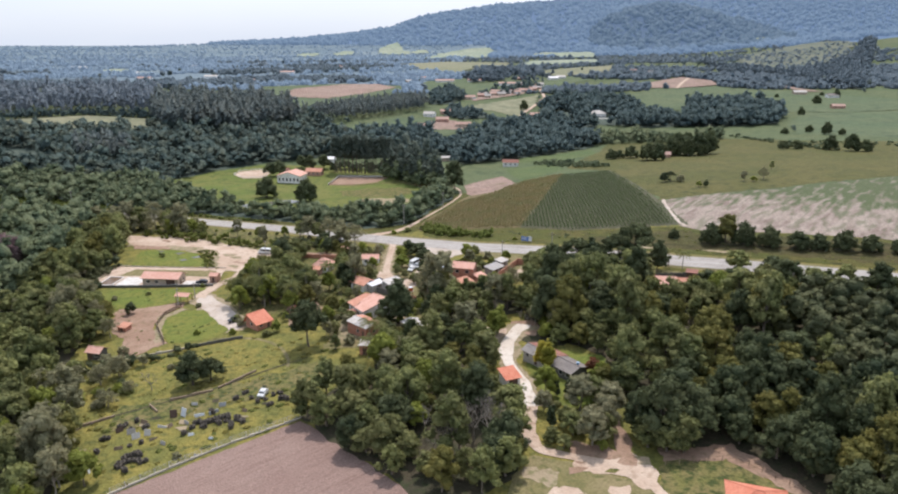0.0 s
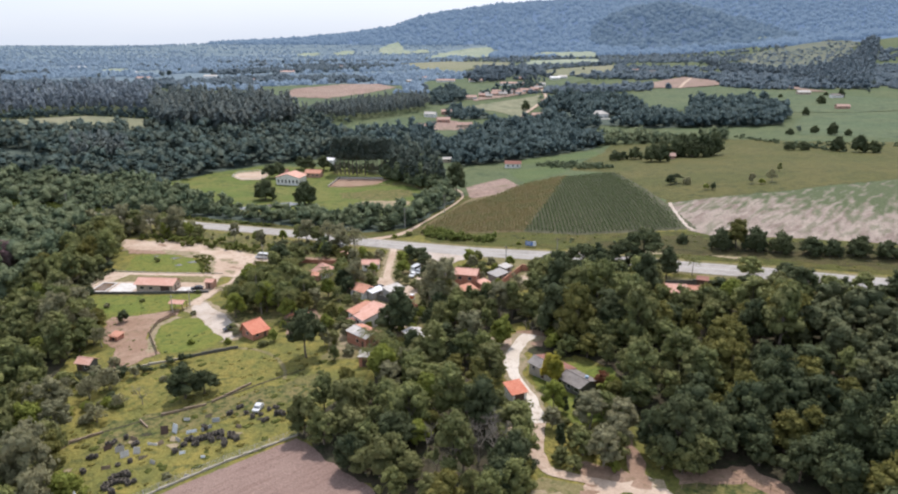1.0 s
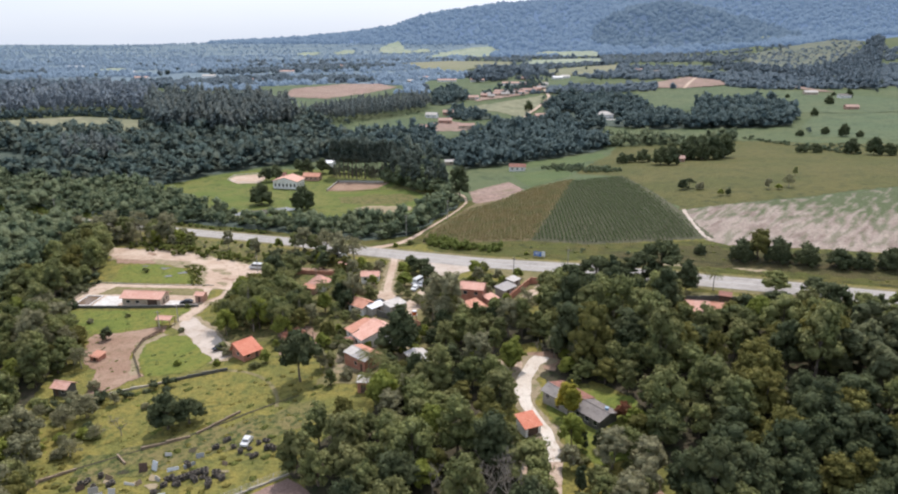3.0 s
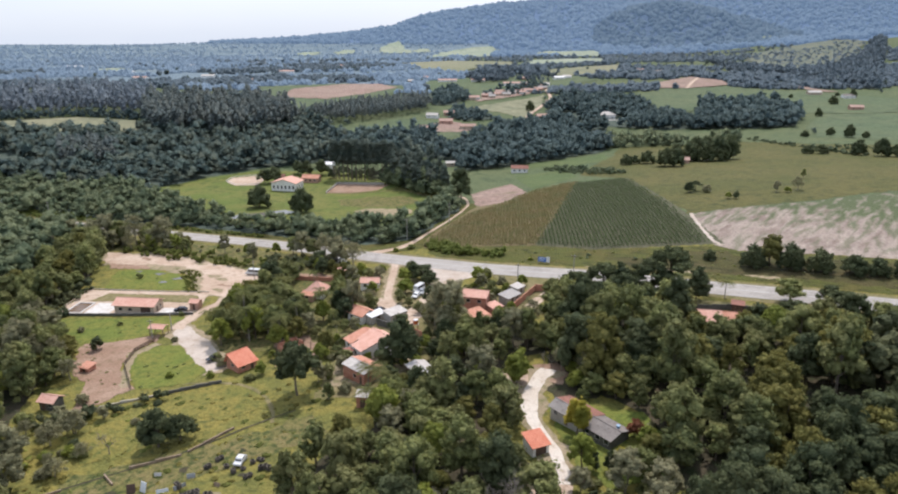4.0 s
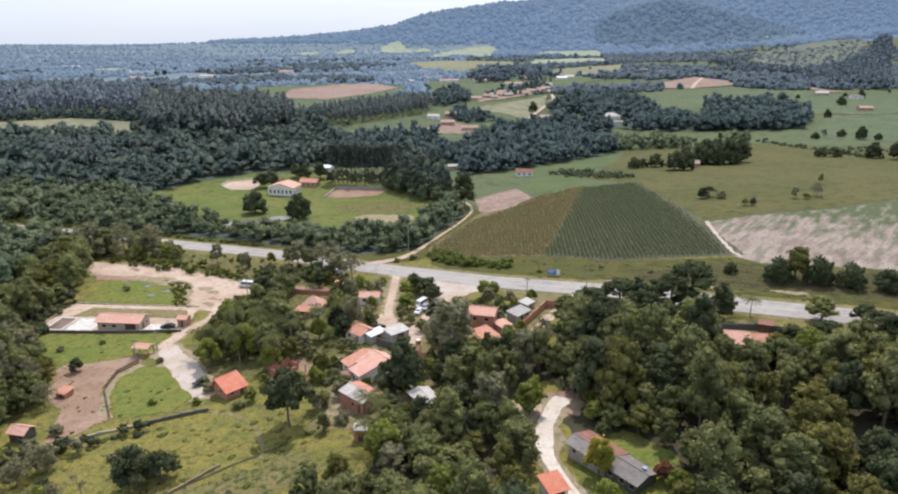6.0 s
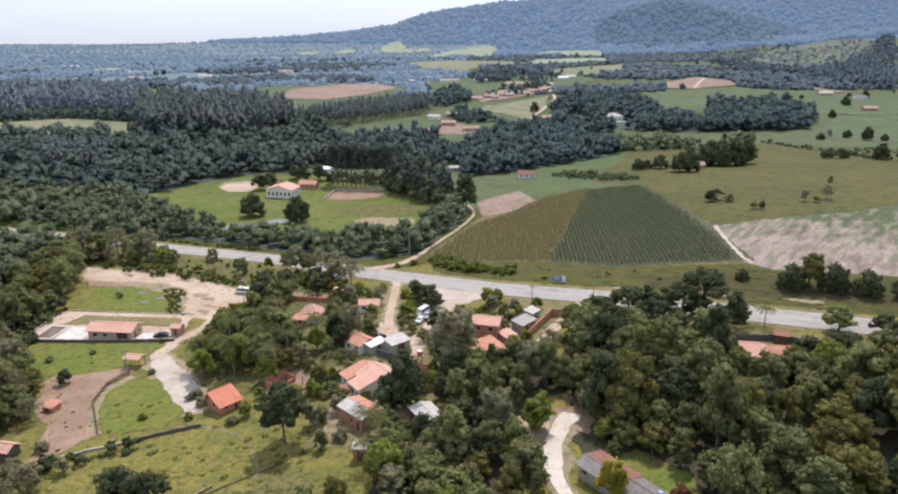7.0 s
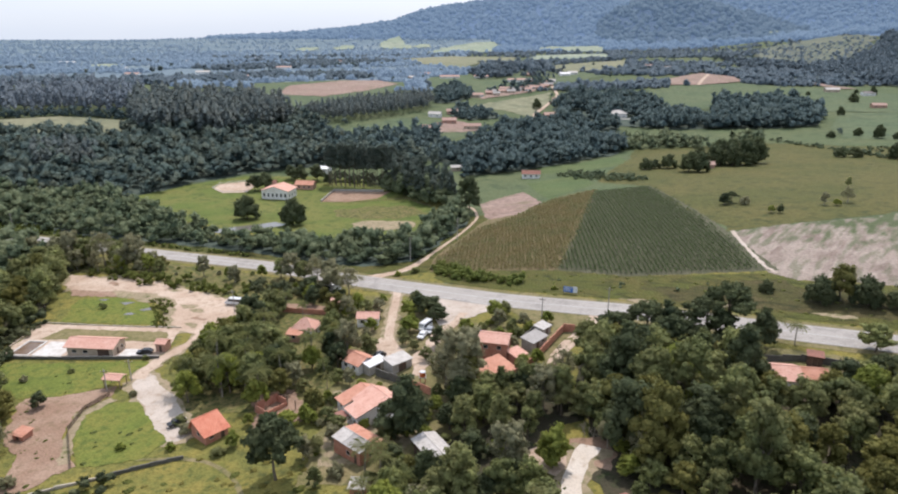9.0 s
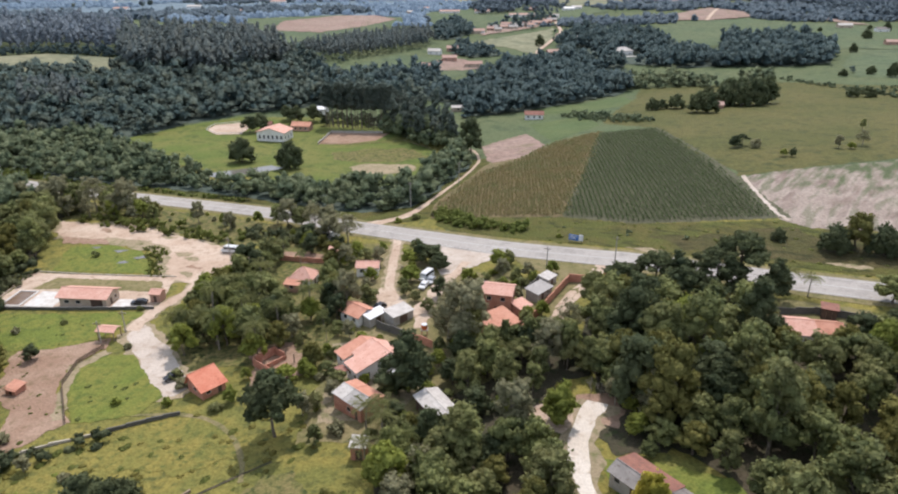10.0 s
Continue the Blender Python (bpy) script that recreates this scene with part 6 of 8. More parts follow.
x, y = sow(rng, [(-80, 464), (-38, 454), (-36, 462), (-78, 472)], 4.6)
mass("woodland", x, y, MID, WOODS_MID, "dark bushes behind the pine stems", (0.5, 0.9), seed=46)
PROTO["pine"] = make_tree("pine_tree", "tall dark pine with a bare straight stem", 87, NEEDLE, BARK, 2.6, 24.0, 8.5, 16, 26, 0.5, 0.62, 1.3, 0.3, 4)
for i_ in range(30):
    plant("pine", -79 + 1.42 * i_ + float(rng.uniform(-0.5, 0.5)), 456 - 0.42 * i_ + float(rng.uniform(-1.5, 1.5)) + (i_ % 2) * 3, float(rng.uniform(0.9, 1.1)), tall=float(rng.uniform(0.95, 1.12)), group="row of pines")
x, y = sow(rng, [(-44, 436), (-34, 424), (-16, 394), (-9, 383), (-3, 386), (-4, 404), (-22, 446), (-40, 450)], 4.4)
mass("pine_row", x[::2], y[::2], GUM, NEEDLE, "dense dark pine belt beside the farm lawn", (1.0, 1.35), (0.7, 1.1), seed=8)
plant("dark1", 3, 371, 1.6, tall=1.25)
mass("woodland", x[1::2], y[1::2], MID, WOODS_MID, "rounded trees below the pine belt", (0.8, 1.5), (0.8, 1.2), seed=10)
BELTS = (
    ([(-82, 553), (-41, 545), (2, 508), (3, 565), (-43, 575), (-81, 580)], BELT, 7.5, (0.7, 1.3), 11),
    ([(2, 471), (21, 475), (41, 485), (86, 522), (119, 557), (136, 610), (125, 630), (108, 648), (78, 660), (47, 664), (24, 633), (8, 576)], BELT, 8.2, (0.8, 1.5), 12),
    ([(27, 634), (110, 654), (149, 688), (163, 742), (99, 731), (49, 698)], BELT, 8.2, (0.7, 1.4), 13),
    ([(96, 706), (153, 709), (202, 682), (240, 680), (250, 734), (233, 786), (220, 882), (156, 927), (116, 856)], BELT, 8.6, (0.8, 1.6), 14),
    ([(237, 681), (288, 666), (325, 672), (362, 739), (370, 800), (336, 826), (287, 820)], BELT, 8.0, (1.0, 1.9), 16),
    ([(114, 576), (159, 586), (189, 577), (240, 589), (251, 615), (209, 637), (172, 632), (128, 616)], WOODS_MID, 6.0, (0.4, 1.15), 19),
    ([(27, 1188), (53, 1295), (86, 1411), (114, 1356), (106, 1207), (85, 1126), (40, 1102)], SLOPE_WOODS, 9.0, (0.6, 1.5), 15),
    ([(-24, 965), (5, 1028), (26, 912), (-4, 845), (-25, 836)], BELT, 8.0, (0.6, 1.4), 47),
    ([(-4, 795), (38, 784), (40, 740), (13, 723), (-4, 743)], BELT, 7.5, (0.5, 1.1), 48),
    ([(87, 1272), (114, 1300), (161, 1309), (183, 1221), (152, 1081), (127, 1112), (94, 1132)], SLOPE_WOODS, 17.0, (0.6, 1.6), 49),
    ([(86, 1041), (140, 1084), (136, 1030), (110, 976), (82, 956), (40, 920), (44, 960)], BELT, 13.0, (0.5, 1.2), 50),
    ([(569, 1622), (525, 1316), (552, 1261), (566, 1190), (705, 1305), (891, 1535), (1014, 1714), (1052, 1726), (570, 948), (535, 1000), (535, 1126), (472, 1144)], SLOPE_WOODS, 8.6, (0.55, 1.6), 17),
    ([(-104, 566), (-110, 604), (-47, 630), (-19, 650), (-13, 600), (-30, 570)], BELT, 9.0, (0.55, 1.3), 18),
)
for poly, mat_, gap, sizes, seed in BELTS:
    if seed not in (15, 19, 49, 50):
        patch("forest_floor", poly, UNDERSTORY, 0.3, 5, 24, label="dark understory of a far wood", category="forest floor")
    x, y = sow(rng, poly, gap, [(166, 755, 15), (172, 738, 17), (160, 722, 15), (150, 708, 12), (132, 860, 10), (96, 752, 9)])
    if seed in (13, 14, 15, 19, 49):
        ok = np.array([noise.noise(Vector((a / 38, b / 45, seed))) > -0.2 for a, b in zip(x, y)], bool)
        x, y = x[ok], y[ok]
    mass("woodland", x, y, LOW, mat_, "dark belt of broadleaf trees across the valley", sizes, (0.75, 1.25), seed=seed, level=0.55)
PASTURE_SCRUB = (
    ([(251, 608), (264, 540), (269, 468), (276, 470), (272, 540), (259, 612)], 4.5, 22),
    ([(58, 455), (87, 426), (103, 424), (103, 432), (70, 474)], 3.6, 23),
    ([(259, 528), (300, 500), (340, 480), (345, 500), (300, 540)], 8.0, 24),
)
ROAD_SCRUB = (
    ([(-140, 300), (-95, 285), (-60, 268), (-64, 262), (-98, 276), (-140, 292)], 4.5, 25),
    ([(-7, 276), (28, 264), (60, 252), (88, 246), (100, 236), (96, 230), (40, 252), (2, 268)], 11.0, 26),
    ([(84, 194), (96, 188), (134, 172), (190, 144), (190, 130), (116, 164), (92, 176), (80, 182)], 4.2, 35),
    ([(-68, 281), (-40, 266), (-36, 258), (-60, 266), (-80, 276)], 3.5, 27),
    ([(-103, 269), (-95, 263), (-96, 258), (-92, 251), (-89, 245), (-96, 246), (-99, 256), (-106, 269)], 2.0, 29),
)
MEADOW_SCRUB = (
    ([(-98, 162), (-84, 168), (-70, 174), (-69, 171.5), (-84, 164.5), (-97, 159)], 3.0, 32),
    ([(-14, 285), (-10, 279), (0, 269.5), (16, 261.5), (18, 265), (4, 273), (-6, 283), (-9, 291)], 2.2, 33),
    ([(-262, 366), (-227, 358), (-163, 337.5), (-123, 324.5), (-88, 312.5), (-62, 300.5), (-60, 304), (-88, 316.5), (-123, 328.5), (-163, 342), (-204, 364), (-237, 374), (-262, 380)], 2.3, 34),
    ([(-129, 250), (-140, 262), (-137, 236), (-131, 222), (-122, 208), (-127, 226), (-132, 236)], 3.2, 28),
)
for poly, gap, seed in PASTURE_SCRUB + ROAD_SCRUB + MEADOW_SCRUB:
    x, y = sow(rng, poly, gap)
    ok = far_from(x, y, ROADS[:1], 7 if seed in (25, 33) else 8) & far_from(x, y, ROADS[1:], 2.5 if seed in (29, 33) else 8)
    mass("scrub", x[ok], y[ok], SCRUB, BUSH_GREEN if seed in (33, 34) else GREEN_TUFT if seed in (25, 29) else WOODS if seed in (25, 27, 28, 32, 35) else WOODS_MID, "low green scrub and hedge bushes", (0.35, 0.8) if seed == 34 else (0.25, 0.65) if seed in (26, 29) else (0.5, 1.3), category="scrub", seed=seed)

# loose trees over the middle distance
x = rng.uniform(-700, 800, 250)
y = rng.uniform(560, 1500, 250)
ok = ~inside([(96, 404), (85, 454), (137, 582), (237, 598), (291, 554), (420, 480), (420, 400)], x, y)
for f in FAR_FIELDS:
    ok &= ~inside(f, x, y) | (rng.uniform(size=250) < 0.07)
mass("woodland", x[ok], y[ok], LOW, WOODS_HAZED, "scattered single trees over the farmland", (0.5, 1.0), seed=31, level=0.55)

# the wooded plain and the mountain
r_ = np.random.default_rng(77)
y = 1 / r_.uniform(1 / 4700, 1 / 960, 26000)
x = r_.uniform(-1, 1, 26000) * (0.70 * y + 30)
dens = np.array([noise.noise(Vector((a / 330, b / 120, 3.1))) + 0.5 * noise.noise(Vector((a / 90, b / 50, 8.2))) for a, b in zip(x, y)])
hill = height(x, y) > 64
ok = (dens > -0.14) & ~hill & (y < 4600)
for f in FAR_FIELDS:
    ok &= ~inside(f, x, y)
east = (x > 0.02 * y) & (y < 2100)
west = ok & ~east
dusky = west & (y < 1900) & (np.array([noise.noise(Vector((a / 260, b / 130, 9.7))) for a, b in zip(x, y)]) > 0.06)
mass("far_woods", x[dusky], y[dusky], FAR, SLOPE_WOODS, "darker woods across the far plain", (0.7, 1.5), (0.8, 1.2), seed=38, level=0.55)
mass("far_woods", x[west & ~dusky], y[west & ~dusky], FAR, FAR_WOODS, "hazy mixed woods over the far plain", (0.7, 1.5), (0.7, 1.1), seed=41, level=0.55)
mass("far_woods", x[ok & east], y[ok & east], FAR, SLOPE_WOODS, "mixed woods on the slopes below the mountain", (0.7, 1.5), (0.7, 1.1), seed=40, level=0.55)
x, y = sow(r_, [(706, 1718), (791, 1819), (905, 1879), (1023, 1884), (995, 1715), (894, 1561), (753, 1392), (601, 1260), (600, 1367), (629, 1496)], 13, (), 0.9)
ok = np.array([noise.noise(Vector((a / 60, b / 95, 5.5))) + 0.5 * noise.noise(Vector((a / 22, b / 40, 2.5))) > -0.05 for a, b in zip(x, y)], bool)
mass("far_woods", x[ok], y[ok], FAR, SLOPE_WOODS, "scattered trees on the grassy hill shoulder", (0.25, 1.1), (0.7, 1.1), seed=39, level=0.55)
y = r_.uniform(1800, 3900, 60000)
x = r_.uniform(-1300, 2700, 60000)
ok = ((height(x, y) > 62) | (x > 0.03 * y + 60) & (y > 2050)) & (np.abs(x - 100) < 0.78 * y + 100)
for f in FAR_FIELDS:
    ok &= ~inside(f, x, y)
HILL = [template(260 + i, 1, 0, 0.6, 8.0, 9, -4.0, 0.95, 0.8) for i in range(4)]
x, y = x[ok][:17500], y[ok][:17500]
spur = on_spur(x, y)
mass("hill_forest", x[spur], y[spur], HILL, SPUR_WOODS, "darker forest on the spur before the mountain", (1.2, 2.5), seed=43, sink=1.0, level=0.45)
mass("hill_forest", x[~spur], y[~spur], HILL, HILL_WOODS, "mountain forest with blue haze put into its colour", (1.2, 2.5), seed=42, sink=1.0, level=0.45)

# rows of maize
def maize(poly, mat, label, seed, gap=1.5, along=0.62, turn=0.085, stray=0.18):
    r = np.random.default_rng(seed)
    cx, cy = np.mean([q[0] for q in poly]), np.mean([q[1] for q in poly])
    u, v = np.meshgrid(np.arange(-95, 95, gap), np.arange(-95, 95, along))
    u = u + r.uniform(-stray, stray, u.shape)
    c, s = math.cos(turn), math.sin(turn)
    x, y = (cx + u * c + v * s).ravel(), (cy - u * s + v * c).ravel()
    ok = inside(poly, x + r.normal(size=x.size) * 1.4, y) & (r.uniform(size=x.size) > 0.05)
    x, y = x[ok], y[ok]
    z, n = height(x, y) + 0.02, len(x)
    vs, fs = [], []
    for k in range(3):
        a, h, w = r.uniform(0, 6.28, n), r.uniform(1.1, 1.8, n), r.uniform(0.32, 0.5, n)
        dx, dy = np.cos(a) * w, np.sin(a) * w
        ex, ey = -dy * 0.5, dx * 0.5
        vs.append(np.stack([np.stack([x, y, z + 0.2 * h], -1), np.stack([x + dx + ex, y + dy + ey, z + h * 0.62], -1), np.stack([x + dx * 1.9, y + dy * 1.9, z + h * 0.5], -1), np.stack([x + dx - ex, y + dy - ey, z + h * 0.62], -1)], 1).reshape(-1, 3))
        fs.append(np.arange(4 * n).reshape(n, 4) + 4 * n * k)
    tagged(arrays("maize_rows", np.concatenate(vs), np.concatenate(fs), mat), label, "crop", kind="stuff")


maize([(68, 396), (95, 400), (94, 336), (90, 257), (50, 262), (31, 273), (46, 321)], MAIZE, "rows of green maize plants", 51)
maize([(-11, 284), (-10, 297), (-3, 313), (6, 335), (26, 355), (41, 378), (60, 394), (68, 400), (45, 321), (30, 273), (10, 278)], MAIZE_DRY, "rows of yellowing maize plants", 52, 1.3, 0.55, stray=0.36)


MEADOW_GRASS = (
    ([(-104, 160), (-64, 108), (-32, 133), (-22, 152), (-26, 172), (-56, 178), (-90, 168)], 2.6, TUFT, "tall yellow-green meadow weeds", 61),
    ([(-104, 160), (-64, 108), (-32, 133), (-22, 152), (-26, 172), (-56, 178), (-90, 168)], 5.0, GREEN_TUFT, "green meadow weeds", 67),
    ([(-110, 206), (-89, 211), (-88, 206), (-93, 199), (-91, 190), (-82, 178), (-92, 167), (-96, 181), (-104, 189)], 2.0, GREEN_TUFT, "weeds sprouting in the farmyard", 69),
    ([(-104, 160), (-84, 130), (-64, 140), (-60, 160), (-90, 168)], 6.0, LEAF_LIGHT, "green weeds at the meadow edge", 66),
)
PLOT_GRASS = (
    ([(-133, 226), (-86, 223), (-91, 211), (-111, 206), (-126, 211)], 3.2, WEED, "lush weeds in the plot", 62),
    ([(-92, 198), (-80, 202), (-66, 185), (-81, 177)], 3.2, WEED, "lush paddock grass clumps", 63),
    ([(-132, 268), (-116, 275), (-97, 265), (-93, 250), (-126, 253)], 3.2, WEED, "lush wet grass clumps", 64),
    ([(-7, 282), (29, 270), (92, 253), (108, 240), (250, 170), (240, 150), (100, 214), (40, 244), (0, 264)], 3.4, GREEN_TUFT, "rough verge grass between road and field", 65),
)
for poly, gap, mat_, label_, seed in MEADOW_GRASS + PLOT_GRASS:
    x, y = sow(rng, poly, gap, CLEAR, 0.6)
    ok = far_from(x, y, ROADS[1:], 2.6) & far_from(x, y, ROADS[:1], 8)
    ok &= np.array([noise.noise(Vector((a / 9, b / 9, seed))) > (0.12 if seed == 69 else -0.1) for a, b in zip(x, y)], bool)
    mass("grass", x[ok], y[ok], [template(300 + seed, 1, 3, 0.6, 1.4, 0.7, 0.0, 0.9, 0.32)], mat_, label_, (0.35, 1.2), (0.6, 1.1), 0.14, "grass", seed)


# ---- buildings ----
def pierced(bm, length, tall, thick, holes, m, low=-1.0):
    """A wall along x with rectangular holes (u, z, w, h), as blocks round them, moved by m."""
    us = sorted({0.0, length, *(h[0] for h in holes), *(h[0] + h[2] for h in holes)})
    zs = sorted({low, tall, *(h[1] for h in holes), *(h[1] + h[3] for h in holes)})
    made = {}

    def vert(i, j, k):
        if (i, j, k) not in made:
            made[i, j, k] = bm.verts.new(m @ Vector((us[i], k * thick, zs[j])))
        return made[i, j, k]

    def solid(i, j):
        if not (0 <= i < len(us) - 1 and 0 <= j < len(zs) - 1):
            return False
        u, z = (us[i] + us[i + 1]) / 2, (zs[j] + zs[j + 1]) / 2
        return not any(h[0] <= u <= h[0] + h[2] and h[1] <= z <= h[1] + h[3] for h in holes)

    for i in range(len(us) - 1):
        for j in range(len(zs) - 1):
            if solid(i, j):
                bm.faces.new((vert(i, j, 0), vert(i + 1, j, 0), vert(i + 1, j + 1, 0), vert(i, j + 1, 0)))
                bm.faces.new((vert(i, j, 1), vert(i, j + 1, 1), vert(i + 1, j + 1, 1), vert(i + 1, j, 1)))
                for di, dj, a, b in ((-1, 0, (i, j), (i, j + 1)), (1, 0, (i + 1, j + 1), (i + 1, j)), (0, -1, (i + 1, j), (i, j)), (0, 1, (i, j + 1), (i + 1, j + 1))):
                    if not solid(i + di, j + dj):
                        bm.faces.new((vert(*a, 0), vert(*b, 0), vert(*b, 1), vert(*a, 1)))


def slope(bm, corners, thick):
    """A roof slope: four corners (eave a, eave b, ridge b, ridge a) thickened downwards, with run and rise as UV in metres."""
    uv = bm.loops.layers.uv.verify()
    a, b, c, d = (Vector(q) for q in corners)
    along = (b - a).normalized()
    n = (b - a).cross(d - a).normalized()
    up_ = n.cross(along)
    tops = [bm.verts.new(q) for q in (a, b, c, d)]
    lows = [bm.verts.new(q - n * thick) for q in (a, b, c, d)]
    faces = [bm.faces.new(tops), bm.faces.new(lows[::-1])]
    for i in range(4):
        j = (i + 1) % 4
        faces.append(bm.faces.new((tops[i], lows[i], lows[j], tops[j])))
    for f in faces:
        for l in f.loops:
            q = l.vert.co - a
            l[uv].uv = (q.dot(along), q.dot(up_))


SIDES = {"front": 0, "right": 90, "back": 180, "left": 270}


def house(name, label, x, y, turn, w, d, h, roof, rise, wall, tiles, holes=(), ridge=0.0, over=0.5, lift=0.0, category="house", back_tiles=None, join=None, shift=(0, 0), frame_mat=None):
    """A small building. Local x runs along the ridge, the front looks to -y. holes: (side, offset from the middle, sill, width, height)."""
    root = join or empty(name, x, y, turn)
    sx, sy = shift
    hb, t = h + lift, 0.18
    walls = {}
    for side, a in SIDES.items():
        length = w if side in ("front", "back") else d
        if side in ("left", "right"):
            length -= 2 * t + 0.004
        far = (d if side in ("front", "back") else w) / 2
        m = Matrix.Translation((sx, sy, 0)) @ Euler((0, 0, radians(a))).to_matrix().to_4x4() @ Matrix.Translation((-length / 2, -far, 0))
        mine = [(length / 2 + o - ww / 2, z, ww, hh) for s, o, z, ww, hh in holes if s == side]
        bm = bmesh.new()
        pierced(bm, length, hb, t, mine, m)
        walls[side] = part("wall", bm, wall, root)
        for u, z, ww, hh in mine:
            kind_ = "door" if z < 0.3 else "window"
            bm = bmesh.new()
            for q in ((u, u + 0.07, z, z + hh), (u + ww - 0.07, u + ww, z, z + hh), (u + 0.07, u + ww - 0.07, z + hh - 0.07, z + hh), (u + 0.07, u + ww - 0.07, z, z + 0.07)):
                box(bm, q[0], q[1], 0.03, 0.12, q[2], q[3])
            bmesh.ops.transform(bm, matrix=m, verts=bm.verts)
            op = part(kind_, bm, frame_mat or (FRAME if kind_ == "window" else TIMBER), root)
            bm = bmesh.new()
            box(bm, u + 0.07, u + ww - 0.07, 0.06, 0.09, z + 0.07, z + hh - 0.07)
            bmesh.ops.transform(bm, matrix=m, verts=bm.verts)
            part("pane" if kind_ == "window" else "panel", bm, GLASS if kind_ == "window" else DARK_TIMBER, op)
    X, Y, th = w / 2 + over, d / 2 + over, 0.12
    if roof == "gable":
        k = rise / (d / 2 + abs(ridge)) if ridge else rise / (d / 2)
        zr = hb + rise
        kf, kb = rise / (d / 2 + ridge), rise / (d / 2 - ridge)
        zf, zb = hb - kf * over, hb - kb * over
        P = lambda a, b, c: (a + sx, b + sy, c + 0.13)
        bm = bmesh.new()
        slope(bm, (P(-X, -Y, zf), P(X, -Y, zf), P(X, ridge, zr), P(-X, ridge, zr)), th)
        part("roof_slope", bm, tiles, root)
        bm = bmesh.new()
        slope(bm, (P(X, Y, zb), P(-X, Y, zb), P(-X, ridge + 0.002, zr), P(X, ridge + 0.002, zr)), th)
        part("roof_slope", bm, back_tiles or tiles, root)
        bm = bmesh.new()
        tube(bm, P(-X, ridge, zr + 0.0), P(X, ridge, zr + 0.0), 0.11, 0.11, 8)
        part("ridge_cap", bm, tiles, root)
        for s_ in (-1, 1):
            bm = bmesh.new()
            q = [Vector((s_ * (w / 2 - e) + sx, yy + sy, zz)) for e in (0, t) for yy, zz in ((-d / 2, hb), (d / 2, hb), (ridge, zr))]
            v = [bm.verts.new(p) for p in q]
            bm.faces.new(v[:3]), bm.faces.new(v[3:][::-1])
            for i in range(3):
                j = (i + 1) % 3
                bm.faces.new((v[i], v[j], v[j + 3], v[i + 3]))
            bmesh.ops.recalc_face_normals(bm, faces=bm.faces)
            part("gable", bm, wall, root)
    elif roof == "mono":
        k = rise / d
        P = lambda a, b: (a + sx, b + sy, hb + rise * 0.0 + k * (b + d / 2) + 0.13)
        bm = bmesh.new()
        slope(bm, (P(-X, -Y), P(X, -Y), P(X, Y), P(-X, Y)), th)
        part("roof_slope", bm, tiles, root)
        bm = bmesh.new()
        box(bm, -w / 2 + sx, w / 2 + sx, d / 2 - t + sy, d / 2 + sy, hb, hb + rise * 0.95)
        part("wall", bm, wall, root)
        for s_ in (-1, 1):
            bm = bmesh.new()
            q = [Vector((s_ * (w / 2 - e) + sx, yy + sy, zz)) for e in (0, t) for yy, zz in ((-d / 2, hb), (d / 2 - t - 0.004, hb), (d / 2 - t - 0.004, hb + rise * 0.95))]
            v = [bm.verts.new(p) for p in q]
            bm.faces.new(v[:3]), bm.faces.new(v[3:][::-1])
            for i in range(3):
                j = (i + 1) % 3
                bm.faces.new((v[i], v[j], v[j + 3], v[i + 3]))
            bmesh.ops.recalc_face_normals(bm, faces=bm.faces)
            part("gable", bm, wall, root)
    else:
        r = max(0.0, w / 2 - d / 2)
        z0, zr = hb - rise / (d / 2) * over * 0.8, hb + rise
        P = lambda a, b, c: (a + sx, b + sy, c + 0.13)
        e = 0.01
        for cs in ((P(-X, -Y, z0), P(X, -Y, z0), P(r + e, 0, zr), P(-r - e, 0, zr)), (P(X, Y, z0), P(-X, Y, z0), P(-r - e, 0, zr), P(r + e, 0, zr)),
                   (P(X, -Y, z0), P(X, Y, z0), P(r + e, 0.01, zr), P(r + e, -0.01, zr)), (P(-X, Y, z0), P(-X, -Y, z0), P(-r - e, -0.01, zr), P(-r - e, 0.01, zr))):
            bm = bmesh.new()
            slope(bm, cs, th)
            part("roof_slope", bm, tiles, root)
        bm = bmesh.new()
        for a, b in ((P(-X, -Y, z0), P(-r, 0, zr)), (P(X, -Y, z0), P(r, 0, zr)), (P(X, Y, z0), P(r, 0, zr)), (P(-X, Y, z0), P(-r, 0, zr)), (P(-r - 0.1, 0, zr), P(r + 0.1, 0, zr))):
            tube(bm, a, b, 0.09, 0.09, 6)
        part("ridge_cap", bm, tiles, root)
    if not join:
        tagged(root, label, category)
    return root


